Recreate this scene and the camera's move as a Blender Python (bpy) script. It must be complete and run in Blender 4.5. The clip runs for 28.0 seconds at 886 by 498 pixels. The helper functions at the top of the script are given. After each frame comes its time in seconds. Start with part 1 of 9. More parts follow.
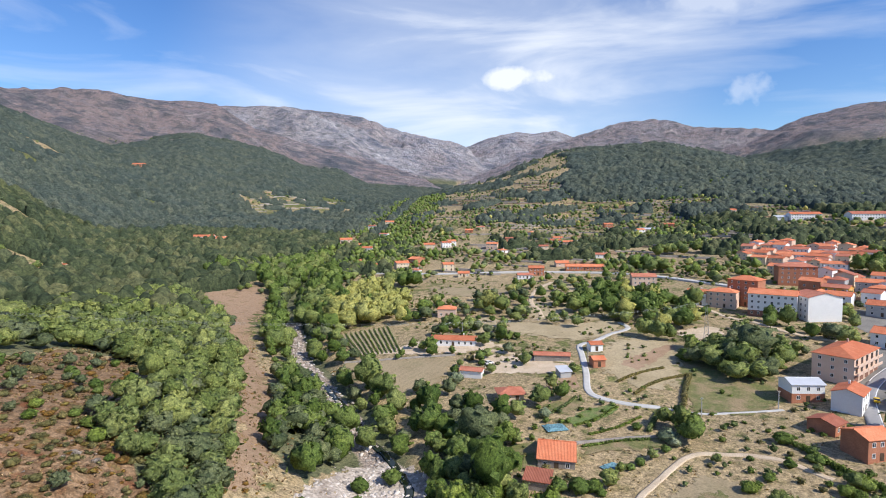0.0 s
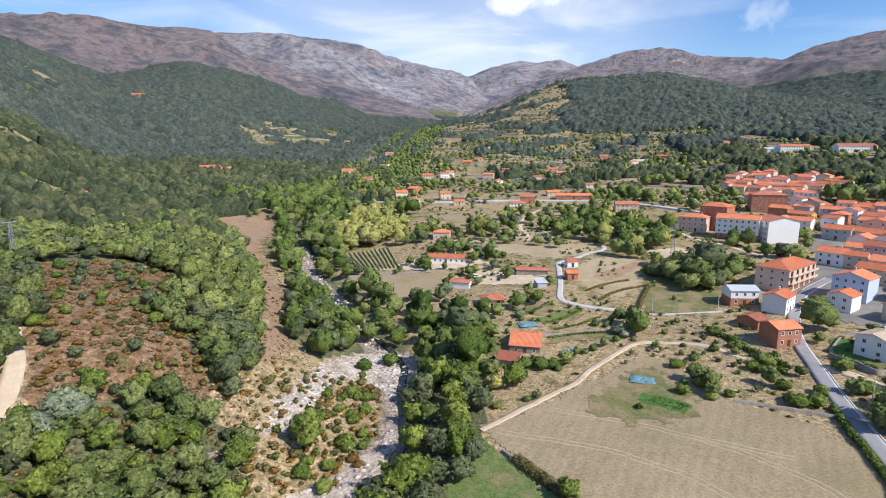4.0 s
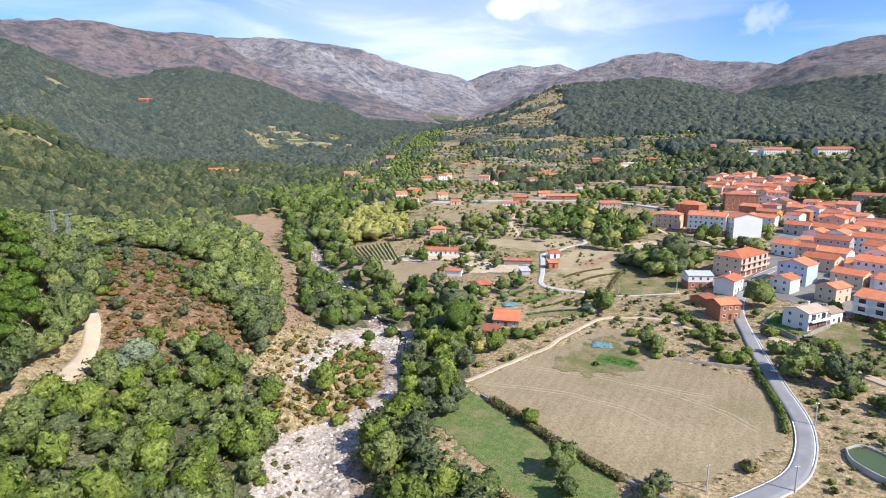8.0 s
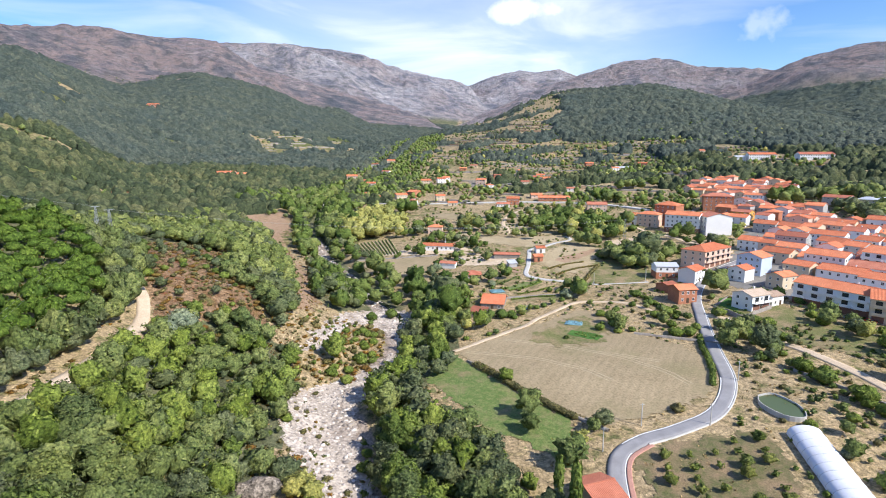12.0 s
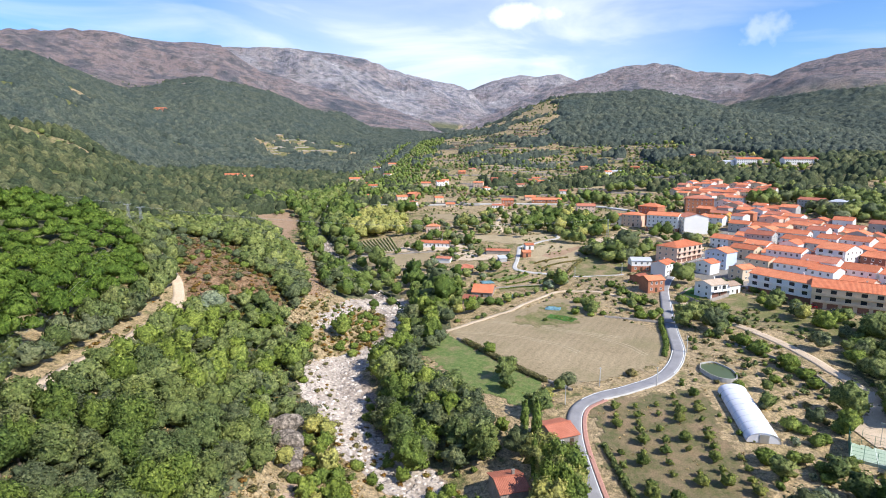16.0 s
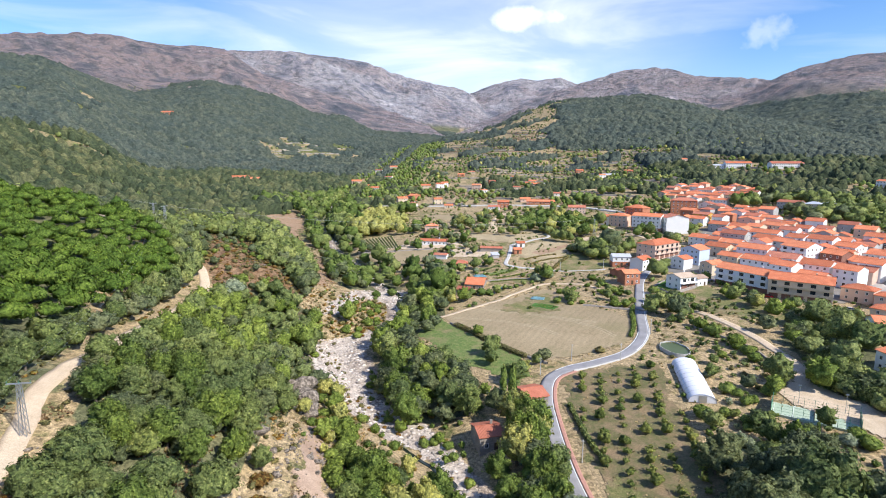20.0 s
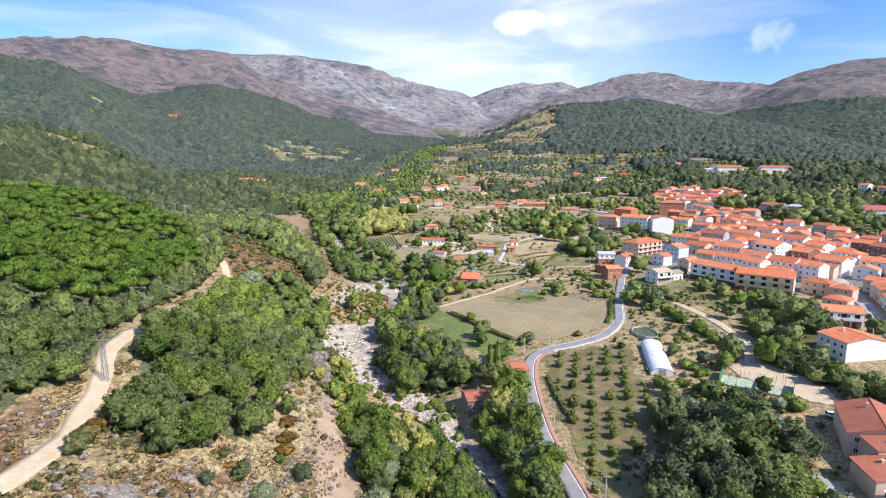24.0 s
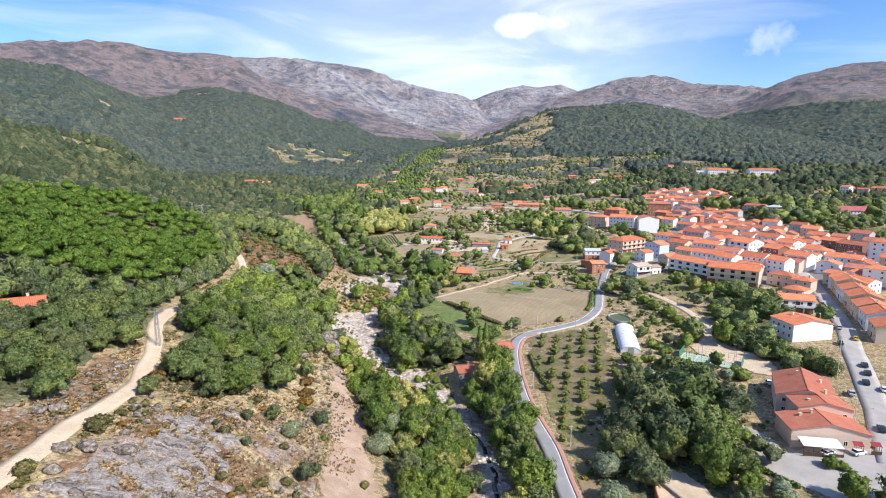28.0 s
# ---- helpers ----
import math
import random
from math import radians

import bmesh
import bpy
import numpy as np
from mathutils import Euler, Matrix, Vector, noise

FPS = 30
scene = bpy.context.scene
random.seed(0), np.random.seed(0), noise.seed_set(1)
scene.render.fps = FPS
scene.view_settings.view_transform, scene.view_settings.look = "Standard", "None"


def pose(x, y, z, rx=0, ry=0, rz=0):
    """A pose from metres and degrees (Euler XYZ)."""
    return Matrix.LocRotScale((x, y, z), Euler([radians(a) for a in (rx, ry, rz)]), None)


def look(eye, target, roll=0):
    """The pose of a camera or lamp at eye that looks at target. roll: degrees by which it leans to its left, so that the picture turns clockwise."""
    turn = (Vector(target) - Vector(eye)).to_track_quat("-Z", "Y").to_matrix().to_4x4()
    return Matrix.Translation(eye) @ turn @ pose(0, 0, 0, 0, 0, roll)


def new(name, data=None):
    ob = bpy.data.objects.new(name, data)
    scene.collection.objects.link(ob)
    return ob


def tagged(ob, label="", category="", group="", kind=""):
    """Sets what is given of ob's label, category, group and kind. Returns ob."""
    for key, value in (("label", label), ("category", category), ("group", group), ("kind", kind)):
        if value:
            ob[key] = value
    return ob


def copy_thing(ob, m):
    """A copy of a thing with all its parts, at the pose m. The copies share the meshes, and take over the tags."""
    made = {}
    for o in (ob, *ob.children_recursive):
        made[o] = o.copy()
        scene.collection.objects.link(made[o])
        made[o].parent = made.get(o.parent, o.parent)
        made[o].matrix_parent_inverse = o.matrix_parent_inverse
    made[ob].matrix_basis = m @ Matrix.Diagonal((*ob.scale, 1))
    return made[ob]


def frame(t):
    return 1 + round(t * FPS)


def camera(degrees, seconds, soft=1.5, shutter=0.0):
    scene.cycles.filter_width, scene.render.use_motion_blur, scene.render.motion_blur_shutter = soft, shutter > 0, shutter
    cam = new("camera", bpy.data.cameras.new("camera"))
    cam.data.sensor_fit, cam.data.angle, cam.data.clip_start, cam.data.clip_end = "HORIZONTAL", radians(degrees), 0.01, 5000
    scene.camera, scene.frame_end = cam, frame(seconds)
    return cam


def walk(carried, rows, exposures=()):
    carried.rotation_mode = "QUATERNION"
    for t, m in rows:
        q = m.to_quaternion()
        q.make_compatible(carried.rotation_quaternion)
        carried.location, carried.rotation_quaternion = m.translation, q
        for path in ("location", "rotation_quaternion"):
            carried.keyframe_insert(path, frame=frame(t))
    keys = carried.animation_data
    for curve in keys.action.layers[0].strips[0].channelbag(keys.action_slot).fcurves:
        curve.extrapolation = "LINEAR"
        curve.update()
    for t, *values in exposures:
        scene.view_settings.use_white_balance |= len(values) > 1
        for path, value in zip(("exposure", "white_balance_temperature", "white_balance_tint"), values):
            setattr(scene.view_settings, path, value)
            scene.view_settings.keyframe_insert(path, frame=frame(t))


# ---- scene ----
LENS = 78.6
cam = camera(LENS, 28.0, soft=1.0)
PATH = [
    (0.0, (-18.32, 196.06, 79.88), (-17.02, 295.86, 73.64), -0.37),
    (0.5, (-17.80, 193.12, 79.42), (-16.57, 292.92, 73.22), -0.31),
    (1.0, (-17.31, 189.96, 79.06), (-16.13, 289.76, 72.87), -0.27),
    (1.5, (-16.84, 186.63, 78.78), (-15.71, 286.45, 72.75), -0.24),
    (2.0, (-16.39, 183.16, 78.57), (-15.30, 282.97, 72.39), -0.23),
    (2.5, (-15.97, 179.57, 78.41), (-14.91, 279.04, 68.14), -0.22),
    (3.0, (-15.56, 175.89, 78.30), (-14.54, 274.51, 61.74), -0.22),
    (3.5, (-15.18, 172.13, 78.21), (-14.18, 270.42, 59.81), -0.22),
    (5.5, (-13.77, 156.69, 78.06), (-12.82, 255.01, 59.86), -0.25),
    (6.0, (-13.44, 152.78, 78.04), (-12.51, 251.12, 59.92), -0.25),
    (7.0, (-12.80, 144.98, 78.02), (-11.89, 243.36, 60.07), -0.26),
    (8.0, (-12.18, 137.23, 77.99), (-11.28, 235.64, 60.22), -0.26),
    (9.0, (-11.55, 129.56, 77.97), (-10.68, 228.01, 60.41), -0.24),
    (10.0, (-10.93, 121.99, 77.94), (-10.08, 220.47, 60.58), -0.22),
    (11.0, (-10.29, 114.52, 77.94), (-9.47, 213.03, 60.78), -0.18),
    (12.0, (-9.63, 107.15, 77.95), (-8.84, 205.69, 60.94), -0.14),
    (12.5, (-9.30, 103.50, 77.97), (-8.53, 202.06, 61.06), -0.12),
    (14.5, (-7.93, 89.16, 78.13), (-7.24, 187.77, 61.50), -0.03),
    (15.0, (-7.58, 85.64, 78.19), (-6.91, 184.25, 61.58), -0.01),
    (16.0, (-6.88, 78.65, 78.34), (-6.27, 177.30, 61.94), 0.04),
    (17.0, (-6.19, 71.76, 78.53), (-5.63, 170.43, 62.29), 0.08),
    (18.0, (-5.52, 64.96, 78.74), (-5.01, 163.66, 62.63), 0.12),
    (19.0, (-4.86, 58.26, 78.96), (-4.41, 156.97, 62.93), 0.16),
    (20.0, (-4.24, 51.65, 79.17), (-3.85, 150.38, 63.24), 0.20),
    (21.0, (-3.64, 45.14, 79.37), (-3.33, 143.88, 63.53), 0.24),
    (21.5, (-3.36, 41.92, 79.45), (-3.09, 140.67, 63.69), 0.26),
    (23.5, (-2.32, 29.20, 79.71), (-2.18, 127.99, 64.21), 0.34),
    (24.0, (-2.07, 26.05, 79.74), (-1.97, 124.86, 64.34), 0.35),
    (25.0, (-1.59, 19.74, 79.80), (-1.55, 118.56, 64.51), 0.39),
    (26.0, (-1.09, 13.36, 79.84), (-1.09, 112.19, 64.63), 0.41),
    (27.0, (-0.53, 6.81, 79.91), (-0.55, 105.66, 64.77), 0.42),
    (28.0, (0.12, -0.02, 80.08), (0.12, 98.85, 65.08), 0.39),
]
walk(cam, [(t, look(eye, target, roll)) for t, eye, target, roll in PATH], [(0.0, 0.0), (3.0, -0.07), (5.6, 0.26), (28.0, 0.28)])

# ---- sky and sun ----
SUN_FROM = Vector((0.82, -0.57, 0)).normalized()
SUN_ELEV = radians(43)


def sky_world():
    world = bpy.data.worlds.new("sky")
    scene.world = world
    world.use_nodes = True
    nt = world.node_tree
    nt.nodes.clear()
    N, L = nt.nodes.new, nt.links.new
    out, bg = N("ShaderNodeOutputWorld"), N("ShaderNodeBackground")
    sky = N("ShaderNodeTexSky")
    sky.sky_type, sky.sun_disc = "NISHITA", False
    sky.sun_elevation = SUN_ELEV
    sky.sun_rotation = math.atan2(SUN_FROM.x, SUN_FROM.y)
    sky.air_density, sky.dust_density, sky.ozone_density = 1.0, 0.2, 3.5
    co = N("ShaderNodeTexCoord")
    # thin high cloud, drawn out from left to right
    mp = N("ShaderNodeMapping")
    mp.inputs["Rotation"].default_value = (0, radians(14), radians(10))
    mp.inputs["Scale"].default_value = (1.2, 1.2, 5.5)
    L(co.outputs["Generated"], mp.inputs["Vector"])
    n1 = N("ShaderNodeTexNoise")
    n1.inputs["Scale"].default_value, n1.inputs["Detail"].default_value = 2.1, 7
    n1.inputs["Roughness"].default_value, n1.inputs["Distortion"].default_value = 0.52, 0.6
    L(mp.outputs["Vector"], n1.inputs["Vector"])
    r1 = N("ShaderNodeMapRange")
    r1.inputs["From Min"].default_value, r1.inputs["From Max"].default_value = 0.47, 0.84
    r1.inputs["To Max"].default_value = 0.6
    L(n1.outputs["Fac"], r1.inputs["Value"])
    fac = r1.outputs["Result"]

    def puff(direction, radius, flat, gain):
        """A small cloud about one direction of the sky, its rim broken by noise."""
        nonlocal fac
        d = Vector(direction).normalized()
        sub = N("ShaderNodeVectorMath")
        sub.operation = "SUBTRACT"
        L(co.outputs["Generated"], sub.inputs[0])
        sub.inputs[1].default_value = d
        sc = N("ShaderNodeVectorMath")
        sc.operation = "MULTIPLY"
        L(sub.outputs["Vector"], sc.inputs[0])
        sc.inputs[1].default_value = (1 / radius, 1 / radius, flat / radius)
        ln = N("ShaderNodeVectorMath")
        ln.operation = "LENGTH"
        L(sc.outputs["Vector"], ln.inputs[0])
        nz = N("ShaderNodeTexNoise")
        nz.inputs["Scale"].default_value, nz.inputs["Detail"].default_value = 1.6 / radius, 6
        L(co.outputs["Generated"], nz.inputs["Vector"])
        ad = N("ShaderNodeMath")
        ad.operation = "MULTIPLY_ADD"
        L(nz.outputs["Fac"], ad.inputs[0])
        ad.inputs[1].default_value = -1.9
        L(ln.outputs["Value"], ad.inputs[2])
        rr = N("ShaderNodeMapRange")
        rr.inputs["From Min"].default_value, rr.inputs["From Max"].default_value = 0.25, -0.55
        rr.inputs["To Max"].default_value = gain
        L(ad.outputs["Value"], rr.inputs["Value"])
        mx = N("ShaderNodeMath")
        mx.operation = "MAXIMUM"
        L(fac, mx.inputs[0])
        L(rr.outputs["Result"], mx.inputs[1])
        fac = mx.outputs["Value"]

    # bright veil low over the head of the valley
    dt = N("ShaderNodeVectorMath")
    dt.operation = "DOT_PRODUCT"
    L(co.outputs["Generated"], dt.inputs[0])
    dt.inputs[1].default_value = Vector((0.02, 1, 0.17)).normalized()
    rv = N("ShaderNodeMapRange")
    rv.interpolation_type = "SMOOTHSTEP"
    rv.inputs["From Min"].default_value, rv.inputs["From Max"].default_value = 0.88, 1.0
    rv.inputs["To Max"].default_value = 0.8
    L(dt.outputs["Value"], rv.inputs["Value"])
    av = N("ShaderNodeMath")
    av.operation = "MULTIPLY_ADD"
    L(rv.outputs["Result"], av.inputs[0])
    L(n1.outputs["Fac"], av.inputs[1])
    L(fac, av.inputs[2])
    av.use_clamp = True
    fac = av.outputs["Value"]

    puff((0.139, 1, 0.246), 0.072, 3.2, 0.9)
    puff((0.571, 1, 0.228), 0.030, 1.4, 0.32)
    puff((0.49, 1, 0.385), 0.11, 2.2, 0.55)
    mix = N("ShaderNodeMix")
    mix.data_type = "RGBA"
    L(fac, mix.inputs["Factor"])
    deep = N("ShaderNodeHueSaturation")  # the clear blue of dry mountain air
    deep.inputs["Hue"].default_value, deep.inputs["Saturation"].default_value, deep.inputs["Value"].default_value = 0.511, 1.24, 1.06
    L(sky.outputs["Color"], deep.inputs["Color"])
    L(deep.outputs["Color"], mix.inputs["A"])
    mix.inputs["B"].default_value = (6.9, 7.2, 7.7, 1)
    L(mix.outputs["Result"], bg.inputs["Color"])
    bg.inputs["Strength"].default_value = 0.15
    L(bg.outputs["Background"], out.inputs["Surface"])


sky_world()
sun = new("sun", bpy.data.lights.new("sun", "SUN"))
sun.data.energy, sun.data.angle, sun.data.color = 5.0, radians(0.53), (1.0, 0.95, 0.87)
sun.matrix_world = look((0, 0, 400), Vector((0, 0, 400)) - Vector((SUN_FROM.x * math.cos(SUN_ELEV), SUN_FROM.y * math.cos(SUN_ELEV), math.sin(SUN_ELEV))))

# ---- materials ----
def material(name, rough=0.8, metal=0.0):
    m = bpy.data.materials.new(name)
    m.use_nodes = True
    b = m.node_tree.nodes["Principled BSDF"]
    b.inputs["Roughness"].default_value, b.inputs["Metallic"].default_value = rough, metal
    b.inputs["Specular IOR Level"].default_value = 0.25
    return m, m.node_tree, b


def noise_node(nt, scale, detail=5, rough=0.55, vec=None):
    n = nt.nodes.new("ShaderNodeTexNoise")
    n.inputs["Scale"].default_value, n.inputs["Detail"].default_value, n.inputs["Roughness"].default_value = scale, detail, rough
    if vec is not None:
        nt.links.new(vec, n.inputs["Vector"])
    return n.outputs["Fac"]


def ramp(nt, fac, stops):
    r = nt.nodes.new("ShaderNodeValToRGB")
    e = r.color_ramp.elements
    while len(e) < len(stops):
        e.new(0.5)
    for el, (p, c) in zip(e, stops):
        el.position, el.color = p, (*c, 1)
    nt.links.new(fac, r.inputs["Fac"])
    return r.outputs["Color"]


def mixed(nt, fac, a, b, mode="MIX"):
    m = nt.nodes.new("ShaderNodeMix")
    m.data_type, m.blend_type = "RGBA", mode
    for sock, v in ((m.inputs["Factor"], fac), (m.inputs["A"], a), (m.inputs["B"], b)):
        if isinstance(v, (int, float)):
            sock.default_value = v
        elif isinstance(v, tuple):
            sock.default_value = (*v, 1)
        else:
            nt.links.new(v, sock)
    return m.outputs["Result"]


def spread(nt, fac, lo, hi, a=0.0, b=1.0):
    r = nt.nodes.new("ShaderNodeMapRange")
    r.inputs["From Min"].default_value, r.inputs["From Max"].default_value = lo, hi
    r.inputs["To Min"].default_value, r.inputs["To Max"].default_value = a, b
    nt.links.new(fac, r.inputs["Value"])
    return r.outputs["Result"]


def position(nt):
    return nt.nodes.new("ShaderNodeNewGeometry").outputs["Position"]


def bumped(nt, bsdf, height, strength=0.4, dist=0.1):
    b = nt.nodes.new("ShaderNodeBump")
    b.inputs["Strength"].default_value, b.inputs["Distance"].default_value = strength, dist
    nt.links.new(height, b.inputs["Height"])
    nt.links.new(b.outputs["Normal"], bsdf.inputs["Normal"])


def plain(name, c1, c2, scale=0.6, fine=9.0, rough=0.85, bump=0.3, dist=0.05, metal=0.0, grain=0.3):
    """A mottled surface: two tones in large stains, broken by fine grain."""
    m, nt, b = material(name, rough, metal)
    p = position(nt)
    big, small = noise_node(nt, scale, 5, 0.6, p), noise_node(nt, fine, 4, 0.6, p)
    col = ramp(nt, big, [(0.3, c1), (0.7, c2)])
    shade = ramp(nt, small, [(0.28, (1 - grain,) * 3), (0.72, (1 + grain,) * 3)])
    nt.links.new(mixed(nt, 1.0, col, shade, "MULTIPLY"), b.inputs["Base Color"])
    bumped(nt, b, small, bump, dist)
    return m


def leaf(name, dark, mid, light, rough=0.6):
    """Foliage: tone by tree, by clump and in broad drifts."""
    m, nt, b = material(name, rough)
    g, oi = nt.nodes.new("ShaderNodeNewGeometry"), nt.nodes.new("ShaderNodeObjectInfo")
    isl = ramp(nt, g.outputs["Random Per Island"], [(0.0, dark), (0.5, mid), (1.0, light)])
    drift = noise_node(nt, 0.09, 3, 0.5, g.outputs["Position"])
    tone = ramp(nt, drift, [(0.3, (1.22, 1.24, 1.2)), (0.7, (1.8, 1.64, 1.36))])
    col = mixed(nt, 1.0, isl, tone, "MULTIPLY")
    by = ramp(nt, oi.outputs["Random"], [(0.0, (0.78, 0.82, 0.86)), (0.6, (1.0, 1.0, 1.0)), (1.0, (1.22, 1.16, 1.0))])
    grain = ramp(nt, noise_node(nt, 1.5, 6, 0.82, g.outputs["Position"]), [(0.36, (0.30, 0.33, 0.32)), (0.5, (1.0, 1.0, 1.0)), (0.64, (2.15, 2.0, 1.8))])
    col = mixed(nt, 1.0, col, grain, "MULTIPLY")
    nt.links.new(mixed(nt, 1.0, col, by, "MULTIPLY"), b.inputs["Base Color"])
    b.inputs["Specular IOR Level"].default_value = 0.15
    bumped(nt, b, noise_node(nt, 1.9, 5, 0.78, g.outputs["Position"]), 0.9, 0.5)
    # light that comes through the leaves
    tr, mx = nt.nodes.new("ShaderNodeBsdfTranslucent"), nt.nodes.new("ShaderNodeMixShader")
    mx.inputs["Fac"].default_value = 0.25
    nt.links.new(b.inputs["Base Color"].links[0].from_socket, tr.inputs["Color"])
    nt.links.new(b.outputs["BSDF"], mx.inputs[1])
    nt.links.new(tr.outputs["BSDF"], mx.inputs[2])
    nt.links.new(mx.outputs["Shader"], nt.nodes["Material Output"].inputs["Surface"])
    return m


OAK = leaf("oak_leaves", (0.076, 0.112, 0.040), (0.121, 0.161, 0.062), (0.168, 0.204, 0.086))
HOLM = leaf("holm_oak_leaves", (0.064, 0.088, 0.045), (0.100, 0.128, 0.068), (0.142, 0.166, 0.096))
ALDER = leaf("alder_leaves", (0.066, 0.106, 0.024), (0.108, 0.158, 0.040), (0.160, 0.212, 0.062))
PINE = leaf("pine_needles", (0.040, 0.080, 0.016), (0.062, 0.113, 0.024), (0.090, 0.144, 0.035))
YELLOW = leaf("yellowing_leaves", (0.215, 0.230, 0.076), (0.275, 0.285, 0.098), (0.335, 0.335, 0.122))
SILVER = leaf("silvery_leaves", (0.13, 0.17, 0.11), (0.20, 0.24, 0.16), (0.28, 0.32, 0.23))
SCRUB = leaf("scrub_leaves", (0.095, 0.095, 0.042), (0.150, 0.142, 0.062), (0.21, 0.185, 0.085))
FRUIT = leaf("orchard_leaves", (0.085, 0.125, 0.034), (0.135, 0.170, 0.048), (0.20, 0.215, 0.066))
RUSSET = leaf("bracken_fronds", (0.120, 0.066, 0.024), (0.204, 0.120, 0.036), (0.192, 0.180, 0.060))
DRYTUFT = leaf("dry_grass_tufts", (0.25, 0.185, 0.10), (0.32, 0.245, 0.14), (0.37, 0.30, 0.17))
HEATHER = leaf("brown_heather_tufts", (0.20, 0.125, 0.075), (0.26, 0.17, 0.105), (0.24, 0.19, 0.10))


def closed_wood(name, dark, mid, light):
    """A wood seen from above: tone by crown, by leaf clump and in broad drifts."""
    m, nt, b = material(name, 0.75)
    at = nt.nodes.new("ShaderNodeAttribute")
    at.attribute_name = "tone"
    p = position(nt)
    col = ramp(nt, at.outputs["Fac"], [(0.0, dark), (0.55, mid), (1.0, light)])
    drift = ramp(nt, noise_node(nt, 0.012, 4, 0.6, p), [(0.3, (0.86, 0.92, 0.98)), (0.7, (1.2, 1.12, 0.98))])
    col = mixed(nt, 1.0, col, drift, "MULTIPLY")
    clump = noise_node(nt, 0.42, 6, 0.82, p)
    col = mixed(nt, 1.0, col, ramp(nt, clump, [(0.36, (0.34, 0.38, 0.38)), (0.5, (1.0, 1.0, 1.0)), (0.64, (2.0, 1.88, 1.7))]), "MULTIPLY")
    nt.links.new(col, b.inputs["Base Color"])
    b.inputs["Specular IOR Level"].default_value = 0.12
    bumped(nt, b, clump, 0.8, 1.2)
    return m


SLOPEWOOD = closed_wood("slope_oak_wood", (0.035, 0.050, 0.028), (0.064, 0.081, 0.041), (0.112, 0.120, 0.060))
# the same oak wood farther off, with bluish distance haze put into its colour
HAZEDWOOD = closed_wood("haze_tinted_oak_wood", (0.044, 0.060, 0.054), (0.066, 0.084, 0.070), (0.096, 0.110, 0.086))
BARK = plain("bark", (0.10, 0.08, 0.06), (0.19, 0.16, 0.13), 1.5, 12, 0.95, 0.6, 0.05)
ASPHALT = plain("asphalt", (0.25, 0.243, 0.247), (0.33, 0.322, 0.325), 0.25, 14, 0.85, 0.2, 0.01, grain=0.12)
PAVER = plain("red_paving", (0.42, 0.215, 0.165), (0.50, 0.275, 0.215), 0.7, 9, 0.85)
LINE = plain("white_line_paint", (0.72, 0.72, 0.70), (0.82, 0.82, 0.8), 1.0, 8, 0.7, grain=0.05)
FLOODPLAIN = plain("stony_floodplain_earth", (0.33, 0.225, 0.155), (0.48, 0.35, 0.255), 0.25, 3.5, 0.95, 0.5, 0.1)
TRACK = plain("sandy_track", (0.50, 0.385, 0.265), (0.64, 0.515, 0.375), 0.22, 5, 0.95)
FORECOURT = plain("grey_concrete", (0.35, 0.32, 0.29), (0.46, 0.425, 0.385), 0.2, 6, 0.9, grain=0.12)
YARD = plain("worn_village_paving", (0.15, 0.145, 0.135), (0.30, 0.275, 0.24), 0.07, 3, 0.9, grain=0.25)
CONCRETE = plain("concrete", (0.46, 0.44, 0.41), (0.58, 0.56, 0.52), 0.3, 6, 0.9, grain=0.12)
# gravel tone and speckle, darkened to hold the shade between stones too
GRAVEL = plain("pale_river_gravel", (0.32, 0.26, 0.21), (0.60, 0.52, 0.44), 0.16, 1.1, 0.95, 1.0, 0.4, grain=0.5)
BOULDER = plain("granite", (0.080, 0.066, 0.053), (0.35, 0.292, 0.235), 0.9, 1.8, 0.9, 1.0, 0.5, grain=0.6)
STRAW = plain("mown_straw_grass", (0.295, 0.230, 0.134), (0.38, 0.298, 0.182), 0.055, 1.6, 0.95, 0.4, 0.15)
SOIL = plain("bare_reddish_soil", (0.31, 0.20, 0.12), (0.40, 0.275, 0.18), 0.12, 2.0, 0.95, 0.4, 0.1)
DRYLAWN = plain("dry_field_grass", (0.34, 0.27, 0.155), (0.47, 0.375, 0.235), 0.06, 1.3, 0.95, 0.4, 0.15)
WALLSTONE = plain("dry_stone_wall", (0.24, 0.21, 0.18), (0.36, 0.32, 0.28), 0.5, 3.0, 0.95, 0.7, 0.1)
WHITE = plain("white_render", (0.80, 0.79, 0.77), (0.86, 0.85, 0.83), 0.25, 3, 0.85, 0.1, grain=0.05)
CREAM = plain("cream_render", (0.62, 0.50, 0.35), (0.70, 0.58, 0.43), 0.25, 3, 0.85, 0.1, grain=0.05)
PEACH = plain("peach_render", (0.66, 0.47, 0.36), (0.72, 0.54, 0.43), 0.25, 3, 0.85, 0.1, grain=0.05)
OCHRE = plain("orange_render", (0.72, 0.36, 0.08), (0.78, 0.42, 0.12), 0.25, 3, 0.85, 0.1, grain=0.05)
GREY = plain("grey_render", (0.40, 0.39, 0.38), (0.50, 0.49, 0.47), 0.25, 3, 0.85, 0.1, grain=0.05)
PALEBLUE = plain("pale_blue_render", (0.50, 0.58, 0.70), (0.58, 0.66, 0.77), 0.25, 3, 0.85, 0.1, grain=0.05)
BRICKWALL = plain("red_brickwork", (0.40, 0.16, 0.09), (0.50, 0.22, 0.13), 0.4, 6, 0.9)
BROWNBRICK = plain("brown_brickwork", (0.22, 0.11, 0.08), (0.29, 0.15, 0.11), 0.4, 6, 0.9)
